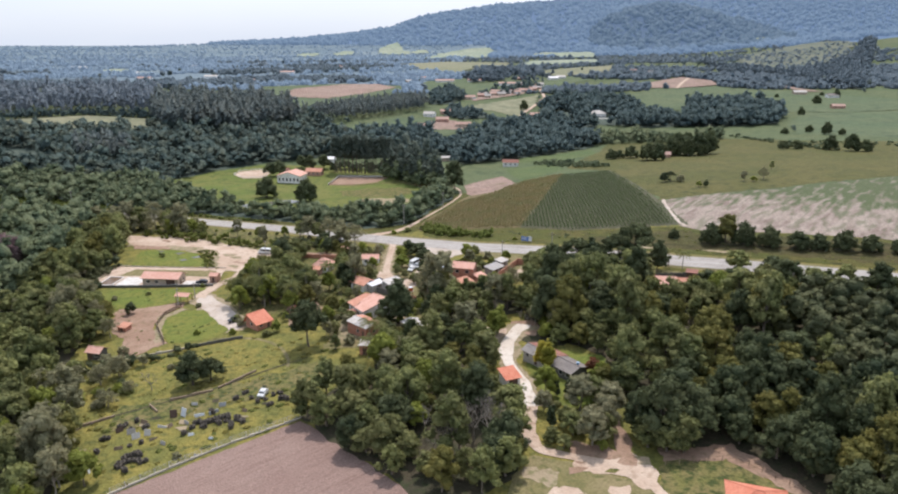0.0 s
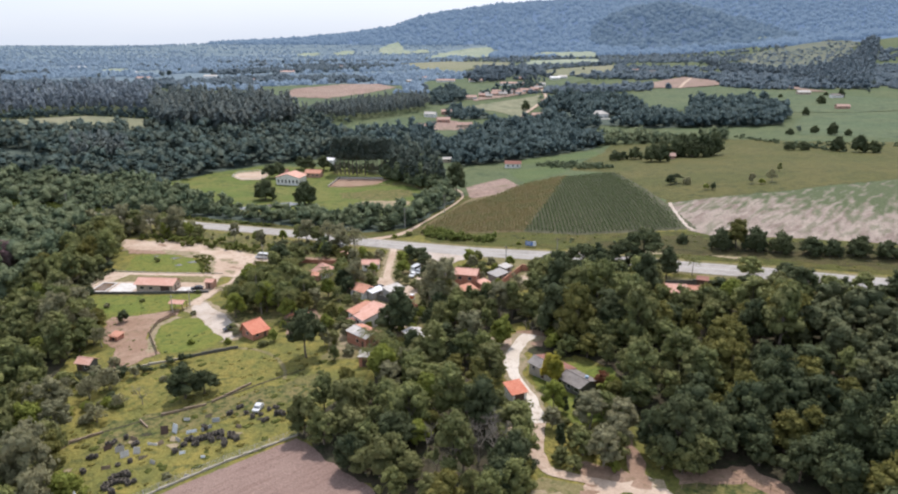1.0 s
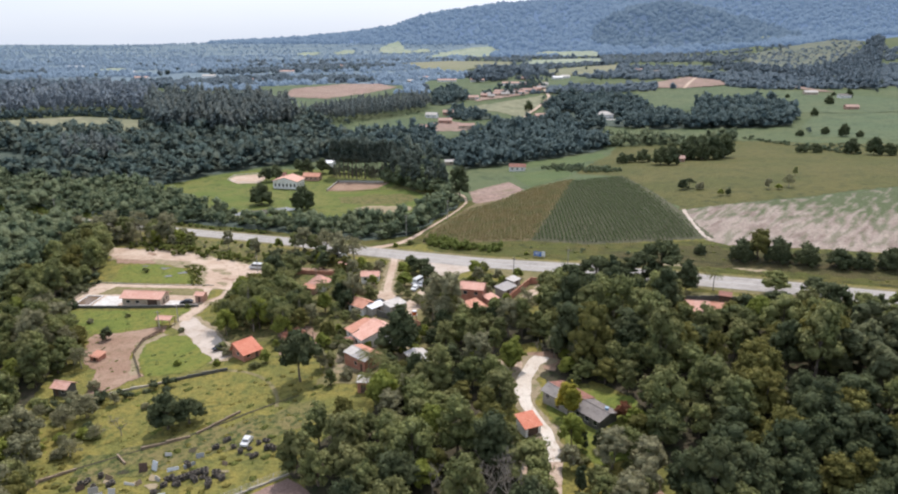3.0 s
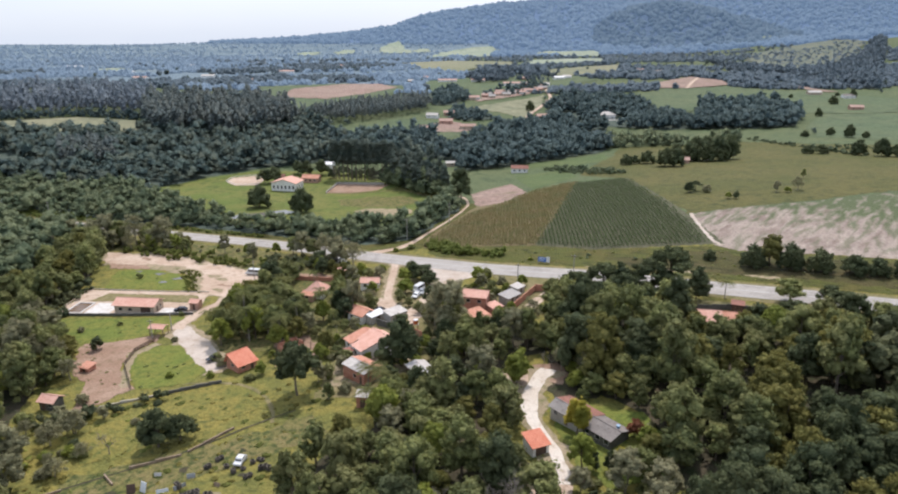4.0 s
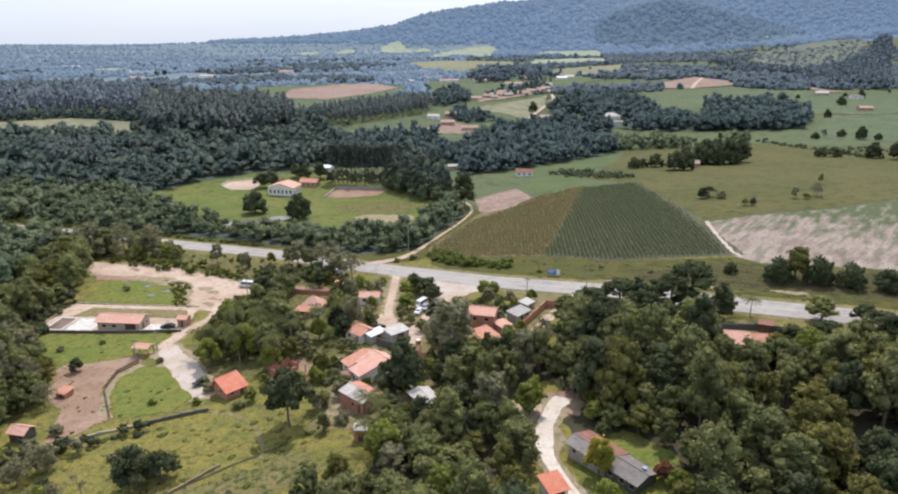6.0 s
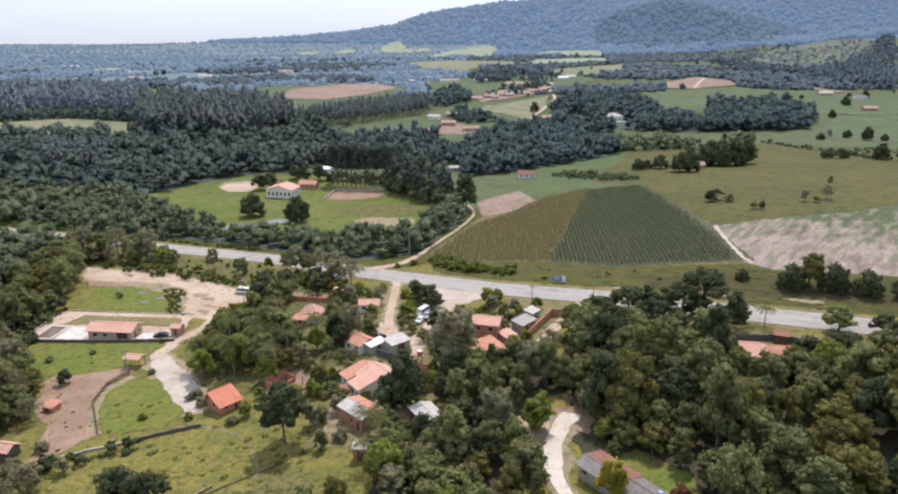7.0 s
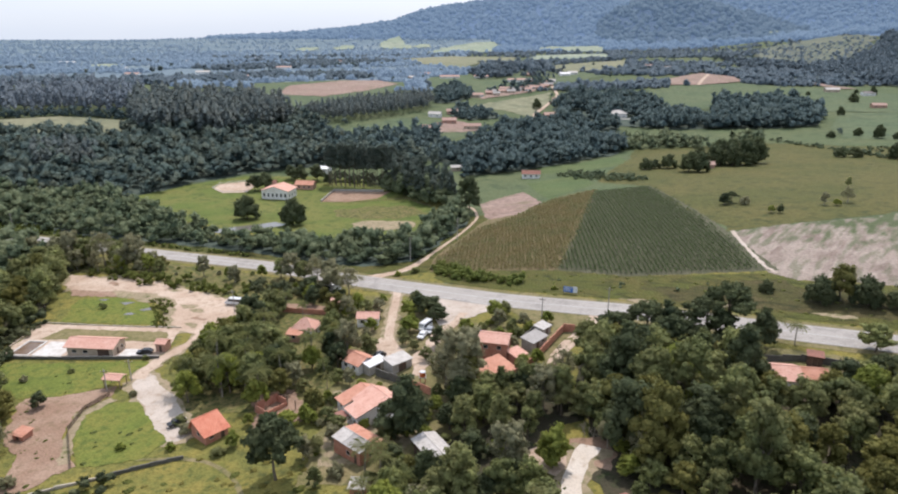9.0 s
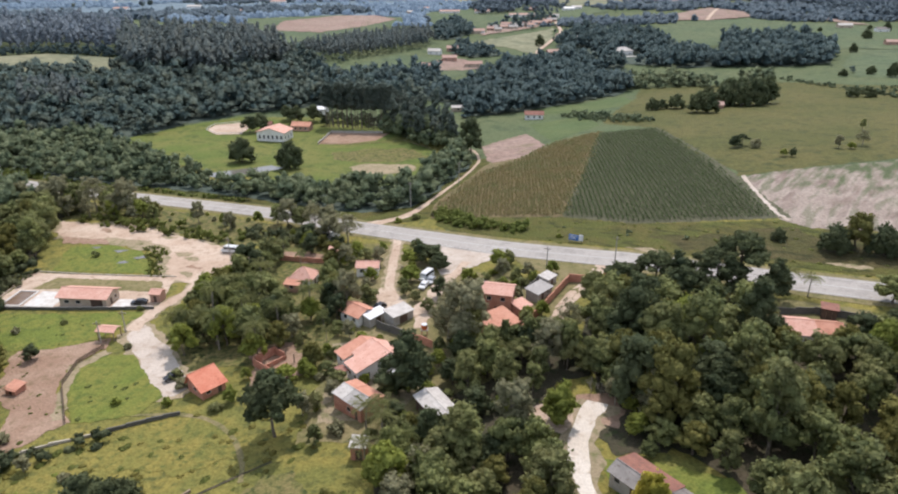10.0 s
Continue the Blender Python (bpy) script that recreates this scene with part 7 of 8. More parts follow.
def canopy(name, label, x, y, turn, w, d, h, rise, tiles, post_mat=TIMBER, roof="gable"):
    """An open shelter: posts and a pitched roof."""
    root = empty(name, x, y, turn)
    for a in (-1, 1):
        for b in (-1, 1):
            boxed("post", (a * w / 2 - 0.09, a * w / 2 + 0.09, b * d / 2 - 0.09, b * d / 2 + 0.09, -0.5, h), post_mat, root)
    X, Y = w / 2 + 0.4, d / 2 + 0.4
    for s_ in (-1, 1):
        bm = bmesh.new()
        slope(bm, ((-s_ * X, s_ * -Y, h - 0.1), (s_ * X, s_ * -Y, h - 0.1), (s_ * X, 0, h + rise), (-s_ * X, 0, h + rise)) if s_ > 0 else ((X, Y, h - 0.1), (-X, Y, h - 0.1), (-X, 0.002, h + rise), (X, 0.002, h + rise)), 0.1)
        part("roof_slope", bm, tiles, root)
    bm = bmesh.new()
    tube(bm, (-X, 0, h + rise), (X, 0, h + rise), 0.09, 0.09, 6)
    part("ridge_cap", bm, tiles, root)
    return tagged(root, label, "shelter")


W1 = lambda *o: [("front", q, 1.0, 1.2, 1.1) for q in o]
# large white house with a broad tiled roof in two steps
r0 = house("village_house", "cream village house with a large stepped clay-tile roof", -24.0, 192.2, -53, 4.3, 11.2, 3.3, "gable", 1.9, WHITE, TILE_PALE, W1(-1.0, 1.1) + [("right", -3.2, 1.0, 1.3, 1.1), ("right", 0.3, 0.0, 0.95, 2.1), ("right", 3.2, 1.0, 1.2, 1.1)], ridge=2.3, shift=(2.75, 0))
house("", "", 0, 0, 0, 2.6, 8.2, 3.3, "gable", 1.75, WHITE, TILE_PALE, [("front", 0, 1.0, 1.0, 1.1)], ridge=0.8, join=r0, shift=(-0.75, 1.5), over=0.3)
house("", "", 0, 0, 0, 3.3, 9.4, 2.6, "gable", 1.5, WHITE, TILE, [("left", -2, 1.0, 1.2, 1.1), ("left", 2, 1.0, 1.2, 1.1), ("front", 0, 1.0, 1.0, 1.0)], ridge=1.6, join=r0, shift=(-3.9, 0.1))
boxed("porch_roof", (-0.6, 2.2, -8.0, -5.9, 2.35, 2.5), TILE_OLD, r0, "small dark porch roof")
r0 = house("village_house", "brick house half under grey sheets, half under clay tiles", -24.2, 177.2, -42, 5.2, 5.8, 3.2, "gable", 0.7, BRICK, WORN_SHEET, [("front", -1.0, 1.0, 1.1, 1.0), ("front", 1.2, 0.0, 0.9, 2.1), ("right", 0, 1.0, 1.1, 1.0)], over=0.35, shift=(1.3, 0), back_tiles=TILE)
house("", "", 0, 0, 0, 2.7, 5.8, 3.26, "gable", 0.7, BRICK, CEMENT_ROOF, [("left", 0.6, 1.0, 1.1, 1.0)], join=r0, shift=(-2.67, 0), over=0.3, back_tiles=TILE)
house("open_shed", "low timber shed under pale fibre-cement sheets", -8.6, 172.5, -60, 10.0, 4.5, 2.7, "gable", 0.55, DARK_TIMBER, CEMENT_ROOF, [("front", -2.6, 0.0, 2.0, 2.2), ("front", 0.4, 0.0, 2.2, 2.2), ("front", 3.0, 0.9, 1.2, 1.1), ("right", 0, 0.0, 1.8, 2.1)], category="shed")
house("hut", "small brick hut with a white sheet roof", -22.4, 163.2, -6, 2.5, 2.4, 2.8, "mono", 0.35, BRICK, CEMENT_ROOF, [("front", 0.2, 0.0, 1.3, 2.1)], over=0.3, category="hut")
house("cottage", "small brick cottage with a bright orange tile roof", -57.4, 186.9, 48, 5.2, 6.0, 2.2, "gable", 1.9, BRICK, TILE_NEW, [("front", -1.2, 1.0, 1.1, 1.0), ("front", 1.3, 0.0, 0.9, 2.1), ("left", 0, 1.0, 1.2, 1.0)], ridge=1.8)
house("village_house", "two-storey brick house with one white side and clay roof", 5.2, 213.6, -14, 7.0, 6.0, 5.4, "gable", 1.1, BRICK, TILE_PALE, [("front", -1.8, 3.6, 1.2, 1.1), ("front", 1.5, 3.6, 1.2, 1.1), ("front", 0, 0.0, 1.0, 2.1), ("right", 0, 3.6, 1.3, 1.2), ("right", -1.2, 0.0, 0.9, 2.1)], over=0.4)
house("shed", "low brick lean-to under worn clay tiles", 4.6, 203.6, 38, 8.0, 6.2, 2.2, "mono", 1.1, BRICK, TILE, [("front", 0, 0.0, 1.6, 2.0)], over=0.3, category="shed")
house("shed", "small lean-to with a faded clay roof", 10.4, 210.4, 38, 3.6, 3.4, 2.3, "mono", 0.5, BRICK, TILE_PALE, [("front", 0, 0.0, 1.0, 2.0)], over=0.3, category="shed")
house("shed", "grey sheet-roofed outbuilding with a blue door side", 15.6, 218.2, 48, 6.2, 3.6, 2.2, "mono", 0.5, CONCRETE, WORN_SHEET, [("front", -1, 0.0, 1.2, 2.0), ("front", 1.4, 1.0, 1.0, 0.9)], over=0.3, category="shed")
house("shed", "small grey shed under a cement sheet roof", 18.6, 224.8, 48, 3.8, 2.8, 2.1, "mono", 0.4, CONCRETE, CEMENT_ROOF, [("front", 0, 0.0, 1.0, 2.0)], over=0.25, category="shed")
r0 = house("village_house", "small house with a faded pyramid tile roof", -46.6, 236.2, -12, 6.0, 5.6, 3.0, "hip", 2.2, WHITE, TILE_PALE, W1(-1.4, 1.6) + [("right", 0, 0.0, 1.0, 2.1)])
house("", "", 0, 0, 0, 4.2, 2.6, 2.2, "mono", 0.6, PINKISH, TILE, W1(0.0), join=r0, shift=(-1.6, -4.15), over=0.25)
house("village_house", "low house with an orange tile roof by the street", -29.0, 213.6, -40, 6.2, 5.6, 2.7, "gable", 1.2, WHITE, TILE, W1(-1.5, 1.5) + [("right", 0, 0.0, 0.9, 2.0)], over=0.4)
house("shed", "narrow lean-to under bright zinc sheets", -24.6, 211.6, 50, 5.6, 2.4, 2.3, "mono", 0.5, CONCRETE, ZINC, [("front", 0, 0.0, 1.6, 2.0)], over=0.2, category="shed")
house("garage", "grey sheet-roofed garage beside the village street", -18.9, 211.8, 42, 6.0, 3.8, 2.5, "mono", 0.5, CONCRETE, CEMENT_ROOF, [("front", 0, 0.0, 2.4, 2.2)], over=0.25, category="garage")
house("village_house", "low roadside house with faded tiles and white lean-to", -29.6, 241.0, 0, 6.0, 4.4, 2.6, "gable", 1.0, WHITE, TILE_PALE, W1(-1.5, 1.5) + [("right", 0, 0.0, 0.9, 2.0)], over=0.35)
house("shed", "small shed with a pale clay roof", -40.6, 253.6, 0, 4.2, 3.4, 2.4, "mono", 0.7, PINKISH, TILE_PALE, [("front", 0, 0.0, 1.0, 2.0)], over=0.25, category="shed")
house("roadside_kiosk", "white-roofed roadside stall under trees", -46, 272, -28, 6.0, 4.0, 2.6, "mono", 0.4, WHITE, ZINC, [("front", 0, 0.9, 3.2, 1.2)], over=0.4, category="stall")
# walled garden with pool house
r0 = house("pool_house", "long pool house with a faded terracotta roof", -104.2, 231.0, -5, 13.2, 6.2, 3.0, "gable", 1.2, CREAM, TILE_PALE, [("front", -4.6, 1.0, 1.4, 1.0), ("front", -1.4, 1.0, 1.4, 1.0), ("front", 3.8, 0.0, 3.4, 2.4), ("right", -0.8, 0.0, 1.0, 2.1), ("right", 1.4, 1.0, 1.0, 1.0)], over=0.7)
canopy("gate_shelter", "open gate shelter with a haze-greyed tile roof", -89.4, 211.0, -8, 4.2, 2.8, 2.7, 0.6, TILE_PALE)
house("gatehouse", "tiny gatehouse with a haze-greyed tile roof", -85.4, 230.6, -8, 2.8, 3.0, 2.6, "gable", 0.6, PINKISH, TILE_PALE, [("front", 0, 0.0, 0.9, 2.0)], over=0.35, category="gatehouse")
house("village_house", "house with a haze-greyed tile roof behind the wood", 67.2, 190.8, -10, 6.4, 7.4, 3.0, "gable", 1.4, WHITE, TILE_PALE, [("front", -1.5, 1.0, 1.2, 1.0), ("front", 1.6, 0.0, 0.9, 2.0)], over=0.5, shift=(-2.2, 0))
house("annex", "low annex under orange tiles", 71.4, 190.6, -10, 5.2, 5.4, 2.6, "gable", 1.1, PINKISH, TILE, [("front", 0, 1.0, 1.2, 1.0)], over=0.45, category="annex")
house("shed", "dark brown timber shed beside the boundary wall", 76.2, 198.4, -24, 3.0, 2.4, 2.5, "mono", 0.3, DARK_TIMBER, TILE_OLD, [("front", 0, 0.0, 1.2, 1.9)], over=0.3, category="shed")
# long grey house in the garden
# shadow along the walls put into their dark wall colours
r0 = house("long_house", "long low house, half old tiles, half grey sheets", 25.6, 147.4, -53, 6.8, 5.6, 2.5, "gable", 0.8, DARK_WALL, GREY_ROOF, W1(-2.4, 0.2, 2.4), over=0.45, shift=(4.5, 0))
house("", "", 0, 0, 0, 8.8, 6.0, 2.55, "gable", 0.95, CONCRETE, WORN_ROOF, W1(-3.0, 2.6) + [("front", 0, 0.0, 1.0, 2.1)], ridge=-1.1, over=0.45, join=r0, shift=(-3.6, 0.2), back_tiles=TILE_OLD)
bm = bmesh.new()
tube(bm, (6.6, 1.0, 2.9), (6.6, 1.0, 3.7), 0.36, 0.42, 12)
part("water_tank", bm, TANK_BLUE, r0, "blue plastic roof water tank")
boxed("terrace", (8.0, 9.8, -3.0, 2.9, -0.6, 0.25), PALE_CONCRETE, r0)
house("lean_to", "small open shelter with a bright orange tile roof", 14.2, 141.2, 24, 3.6, 3.8, 2.1, "mono", 0.9, WHITE, TILE_NEW, [("front", 0, 0.0, 2.4, 2.1)], over=0.35, category="shelter")
house("hut", "dark hut with an orange tile roof at the wood edge", -98.4, 170.4, -12, 4.0, 3.2, 2.4, "gable", 0.9, DARK_WALL, TILE_PALE, [("front", -0.9, 0.0, 1.1, 2.0), ("front", 0.9, 0.9, 1.0, 1.0)], over=0.45, category="hut")
house("village_house", "house with a bright orange hipped tile roof", 50.2, 91.8, -18, 8.6, 7.6, 3.0, "hip", 1.9, WHITE, TILE_NEW, W1(-2, 2), over=0.6)
# farm beyond the highway
r0 = house("farmhouse", "large white farmhouse with arched windows and tile roof", -101.4, 427.6, 79, 11.6, 15.4, 5.0, "gable", 2.2, WHITE, TILE_PALE, [("left", q, 1.5, 1.1, 1.9) for q in (-6.2, -3.7, -1.2, 1.2, 3.7, 6.2)] + [("front", q, 1.2, 1.1, 1.6) for q in (-3.6, 0, 3.6)] + [("back", q, 1.2, 1.1, 1.6) for q in (-3.6, 0, 3.6)], over=0.7, frame_mat=SHADE)
house("farm_building", "low farm building with a pink-red tile roof", -91.0, 449, -8, 10.5, 6.5, 3.0, "gable", 1.6, PINKISH, TILE, W1(-3, 0, 3), over=0.5, category="farm building")
house("barn", "white-roofed farm barn among trees", -88.0, 489, -10, 9.0, 6.5, 3.2, "gable", 1.2, WHITE, ZINC, W1(-2, 2), over=0.4, category="barn")
house("farm_building", "small tiled farm outbuilding under trees", -112, 452, 0, 6.0, 5.0, 2.8, "gable", 1.3, PINKISH, TILE_OLD, W1(0), category="farm building")
house("cottage", "low white cottage with a pinkish roof", 42.4, 457.4, -6, 10.5, 5.6, 2.9, "gable", 1.5, WHITE, TILE_OLD, W1(-3.4, 0, 3.2), over=0.4)
house("shed", "white-roofed shed beside the dark pond", -1.5, 492, 5, 8.0, 5.0, 2.6, "gable", 0.9, CREAM, CEMENT_ROOF, W1(0), over=0.4, category="shed")
house("farmhouse", "white hilltop villa among trees", 166, 762, 8, 17, 12, 4.4, "hip", 3.0, WHITE, CEMENT_ROOF, W1(-5, 0, 5), over=0.6)
boxed("terrace", (-14, 14, -12, -7, -1.5, 0.3), PALE_CONCRETE, empty("garden_terrace", 168, 757, 8))
tagged(bpy.data.objects["garden_terrace"], "pale terrace below the white villa", "terrace")
house("barn", "red-roofed shed among valley trees", 150, 464, -10, 7, 5, 2.6, "gable", 1.4, PINKISH, FAR_TILE, W1(0), category="barn")
house("coop", "tiny salmon-roofed lean-to in the farmyard", -99.6, 189.4, -20, 3.0, 2.6, 1.3, "mono", 0.4, BRICK, TILE, [("front", 0, 0.0, 1.0, 1.5)], over=0.3, category="coop")
home_rng = random.Random(8)
FAR_SPOTS = ((30, 907), (43, 929), (52, 922), (62, 946), (72, 944), (81, 962), (91, 973), (103, 983), (114, 979), (129, 1007), (164, 1293), (-66, 1128), (-21, 738), (120, 869), (365, 1159), (108, 1063), (118, 1142), (47, 944), (96, 962), (122, 994), (140, 1046), (66, 970))
FAR_HOMES = tuple((x, y, home_rng.uniform(8, 13), home_rng.uniform(6, 8), home_rng.choice((WHITE, CREAM, PINKISH)), home_rng.choice((FAR_TILE, FAR_TILE, CEMENT_ROOF, WORN_SHEET)), home_rng.uniform(-25, 25)) for x, y in FAR_SPOTS)
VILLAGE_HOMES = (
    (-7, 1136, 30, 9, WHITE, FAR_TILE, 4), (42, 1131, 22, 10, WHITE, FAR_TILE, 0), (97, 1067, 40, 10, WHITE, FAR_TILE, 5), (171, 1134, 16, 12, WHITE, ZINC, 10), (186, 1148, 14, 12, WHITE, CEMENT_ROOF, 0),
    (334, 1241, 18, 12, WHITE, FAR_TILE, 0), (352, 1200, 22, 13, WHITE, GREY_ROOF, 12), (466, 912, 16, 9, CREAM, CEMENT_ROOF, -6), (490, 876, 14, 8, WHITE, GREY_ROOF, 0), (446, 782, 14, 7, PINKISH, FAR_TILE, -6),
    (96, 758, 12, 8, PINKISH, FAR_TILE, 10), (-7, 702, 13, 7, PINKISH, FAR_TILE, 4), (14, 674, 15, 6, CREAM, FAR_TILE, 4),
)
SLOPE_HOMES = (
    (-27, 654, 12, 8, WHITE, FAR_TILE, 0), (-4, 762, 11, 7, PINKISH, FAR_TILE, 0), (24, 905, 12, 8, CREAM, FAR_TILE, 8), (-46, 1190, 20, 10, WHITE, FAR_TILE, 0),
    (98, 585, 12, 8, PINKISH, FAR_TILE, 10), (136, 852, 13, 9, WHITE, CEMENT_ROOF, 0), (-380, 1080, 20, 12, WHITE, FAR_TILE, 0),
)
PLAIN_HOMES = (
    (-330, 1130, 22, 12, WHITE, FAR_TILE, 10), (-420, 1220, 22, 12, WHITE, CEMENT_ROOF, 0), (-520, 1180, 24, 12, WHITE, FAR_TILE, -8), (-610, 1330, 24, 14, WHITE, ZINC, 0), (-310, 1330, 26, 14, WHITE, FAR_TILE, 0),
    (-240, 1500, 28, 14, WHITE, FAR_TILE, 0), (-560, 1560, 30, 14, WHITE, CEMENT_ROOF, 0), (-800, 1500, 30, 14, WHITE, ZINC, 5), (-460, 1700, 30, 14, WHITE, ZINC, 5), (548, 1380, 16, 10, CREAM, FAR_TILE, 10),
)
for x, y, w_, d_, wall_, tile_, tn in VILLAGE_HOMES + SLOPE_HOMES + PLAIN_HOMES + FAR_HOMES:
    house("country_house", "distant country house with %s" % {"hazed_far_tiles": "a haze-greyed tile roof"}.get(tile_.name, "a pale sheet roof"), x, y, tn, w_, d_, 3.4, "gable", 1.8, wall_, tile_, W1(-w_ / 4, w_ / 4), over=0.5)


# ---- walls and fences ----
def run_wall(name, points, tall, thick, mat, label, cap=None, category="wall"):
    """A boundary wall along a broken line, stepping with the land."""
    root = empty(name, *points[0])
    base = Vector((points[0][0], points[0][1], up(*points[0])))
    for a, b in zip(points, points[1:]):
        a, b = Vector(a), Vector(b)
        n = max(1, round((b - a).length / 4.0))
        for i in range(n):
            p, q = a.lerp(b, i / n), a.lerp(b, (i + 1) / n)
            mid, ang = (p + q) / 2, math.atan2(q.y - p.y, q.x - p.x)
            z = max(up(*p), up(*q)) - base.z
            m = Matrix.Translation((mid.x - base.x, mid.y - base.y, z)) @ Euler((0, 0, ang)).to_matrix().to_4x4()
            L = (q - p).length / 2
            boxed("wall_panel", (-L, L, -thick / 2, thick / 2, -1.2, tall), mat, root).matrix_local = m
            if cap:
                boxed("coping", (-L, L, -thick / 2 - 0.04, thick / 2 + 0.04, tall, tall + 0.07), cap, root).matrix_local = m
    return tagged(root, label, category)


def fence(name, points, gap, tall, rails, post_mat, rail_mat, label, thick=0.1, rail_h=0.1, category="fence"):
    """Posts along a broken line with rails between them, each a part."""
    root = empty(name, *points[0])
    base = Vector((points[0][0], points[0][1], up(*points[0])))
    line = []
    for a, b in zip(points, points[1:]):
        a, b = Vector(a), Vector(b)
        n = max(1, round((b - a).length / gap))
        line += [a.lerp(b, i / n) for i in range(n)]
    line.append(Vector(points[-1]))
    pm = bmesh.new()
    box(pm, -thick / 2, thick / 2, -thick / 2, thick / 2, -0.4, tall, 0.015)
    first = part("post", pm, post_mat, root)
    rm = bmesh.new()
    box(rm, 0, 1, -0.02, 0.02, -rail_h / 2, rail_h / 2)
    rail = None
    loc = [Vector((p.x - base.x, p.y - base.y, up(p.x, p.y) - base.z)) for p in line]
    for i, p in enumerate(loc):
        ob = first if i == 0 else new("post", first.data)
        ob.parent = root
        ob.matrix_local = Matrix.Translation(p) @ pose(0, 0, 0, random.uniform(-2, 2), random.uniform(-2, 2), random.uniform(0, 9))
    for p, q in zip(loc, loc[1:]):
        for h in rails:
            d = q - p
            if rail is None:
                rail = part("rail", rm, rail_mat, root)
                ob = rail
            else:
                ob = new("rail", rail.data)
                ob.parent = root
            turn = Matrix((d.normalized(), Vector((-d.y, d.x, 0)).normalized(), d.normalized().cross(Vector((-d.y, d.x, 0)).normalized()))).transposed().to_4x4()
            ob.matrix_local = Matrix.Translation(p + Vector((0, 0, h))) @ turn @ Matrix.Diagonal((d.length, 1, 1, 1))
    if rail is None:
        rm.free()
    return tagged(root, label, category)


run_wall("garden_wall", [(-131, 228.6), (-108, 226.6), (-84.5, 225.4)], 0.8, 0.2, DARK_WALL, "long grey block wall before the pool house", CONCRETE)
run_wall("garden_wall", [(-131.4, 228.8), (-131.6, 251.6)], 0.5, 0.2, CREAM, "low pale garden wall beside the wood")
run_wall("garden_wall", [(-131, 251.8), (-112, 248.6), (-86, 245.2)], 0.3, 0.2, FOOTING, "stained block wall behind the pool lawn")
run_wall("brick_boundary", [(8, 197), (11, 203.5), (17, 213), (24, 224.5), (28, 223.5)], 2.0, 0.2, BRICK, "long brick boundary wall beside the track", BRICK)
run_wall("brick_boundary", [(13, 221), (18.4, 229)], 1.6, 0.2, DARK_WALL, "dark block wall behind the sheds")
run_wall("brick_boundary", [(33.5, 226), (35.5, 228)], 1.6, 0.25, BRICK, "short brick gate wall at the track")
run_wall("village_wall", [(-24, 208.6), (-17, 203.2)], 1.9, 0.2, DARK_WALL, "stained grey village wall")
run_wall("village_wall", [(-16.6, 203), (-10.4, 197.6)], 1.9, 0.2, BRICK, "brick end of the village wall")
run_wall("earth_wall", [(-60, 255), (-46, 250.6), (-40, 249)], 1.5, 0.3, BRICK, "reddish boundary wall behind the houses")
run_wall("boundary_wall", [(58, 205.5), (66, 201), (74, 200.2), (86, 194)], 1.6, 0.2, DARK_WALL, "dark boundary wall along the roadside lawn")
run_wall("farm_wall", [(-90, 166.6), (-82, 170.6), (-73, 173.6)], 0.45, 0.3, FOOTING, "low concrete field wall")
run_wall("farm_wall", [(-72.6, 173.8), (-66, 176.6), (-60, 178.6)], 0.75, 0.3, DARK_WALL, "dark overgrown field wall")
run_wall("arena_wall", [(-76, 415.5), (-73.4, 442), (-44, 438.4)], 1.2, 0.4, CONCRETE, "pale retaining wall round the riding yard")
run_wall("kerb_wall", [(-64.6, 107.2), (-56, 115), (-46, 123), (-33, 131.5)], 0.25, 0.28, FOOTING, "low pale concrete footing along the field", FOOTING)
fence("paddock_fence", [(-88.5, 206), (-91.5, 199.4), (-90.5, 191), (-82.5, 177.4)], 1.6, 1.3, (0.35, 0.75, 1.15), TIMBER, DARK_TIMBER, "brown board fence round the paddock", rail_h=0.26)
fence("field_fence", [(-64.2, 107.6), (-56, 115.3), (-46, 123.3), (-33, 131.9)], 3.0, 1.5, (0.6, 1.0, 1.4), PALE_CONCRETE, STEEL, "concrete-post wire fence along the ploughed field", rail_h=0.03)
fence("ring_fence", [(-145, 446), (-144, 457), (-131, 463), (-122, 455), (-123, 438), (-136, 436), (-145, 446)], 4.0, 1.3, (0.6, 1.15), WHITE, WHITE, "white rail fence round the riding ring", rail_h=0.14)
fence("farm_fence", [(-76, 416), (-58, 412), (-30, 416), (-16, 392)], 4.5, 1.2, (0.5, 1.0), TIMBER, TIMBER, "weathered rail fence below the pines")
fence("wire_fence", [(40, 106.5), (53, 106.6), (62, 95), (66, 84)], 2.4, 1.5, (0.6, 1.3), TIMBER, DARK_TIMBER, "post-and-wire fence at the wood edge", rail_h=0.03)
for a, b in (((-87, 124), (-83, 133)), ((-83, 133.5), (-77.5, 137)), ((-71, 141), (-68, 138)), ((-67, 143), (-58, 147)), ((-57, 148), (-50, 156.5)), ((-84, 132.8), (-81, 134.6))):
    run_wall("paint_game_barrier", [a, b], 0.5, 0.3, TIMBER, "low earth-stained plank barrier in the meadow", category="barrier")

# pool and paving
pool = empty("swimming_pool", -125.4, 234, -3)
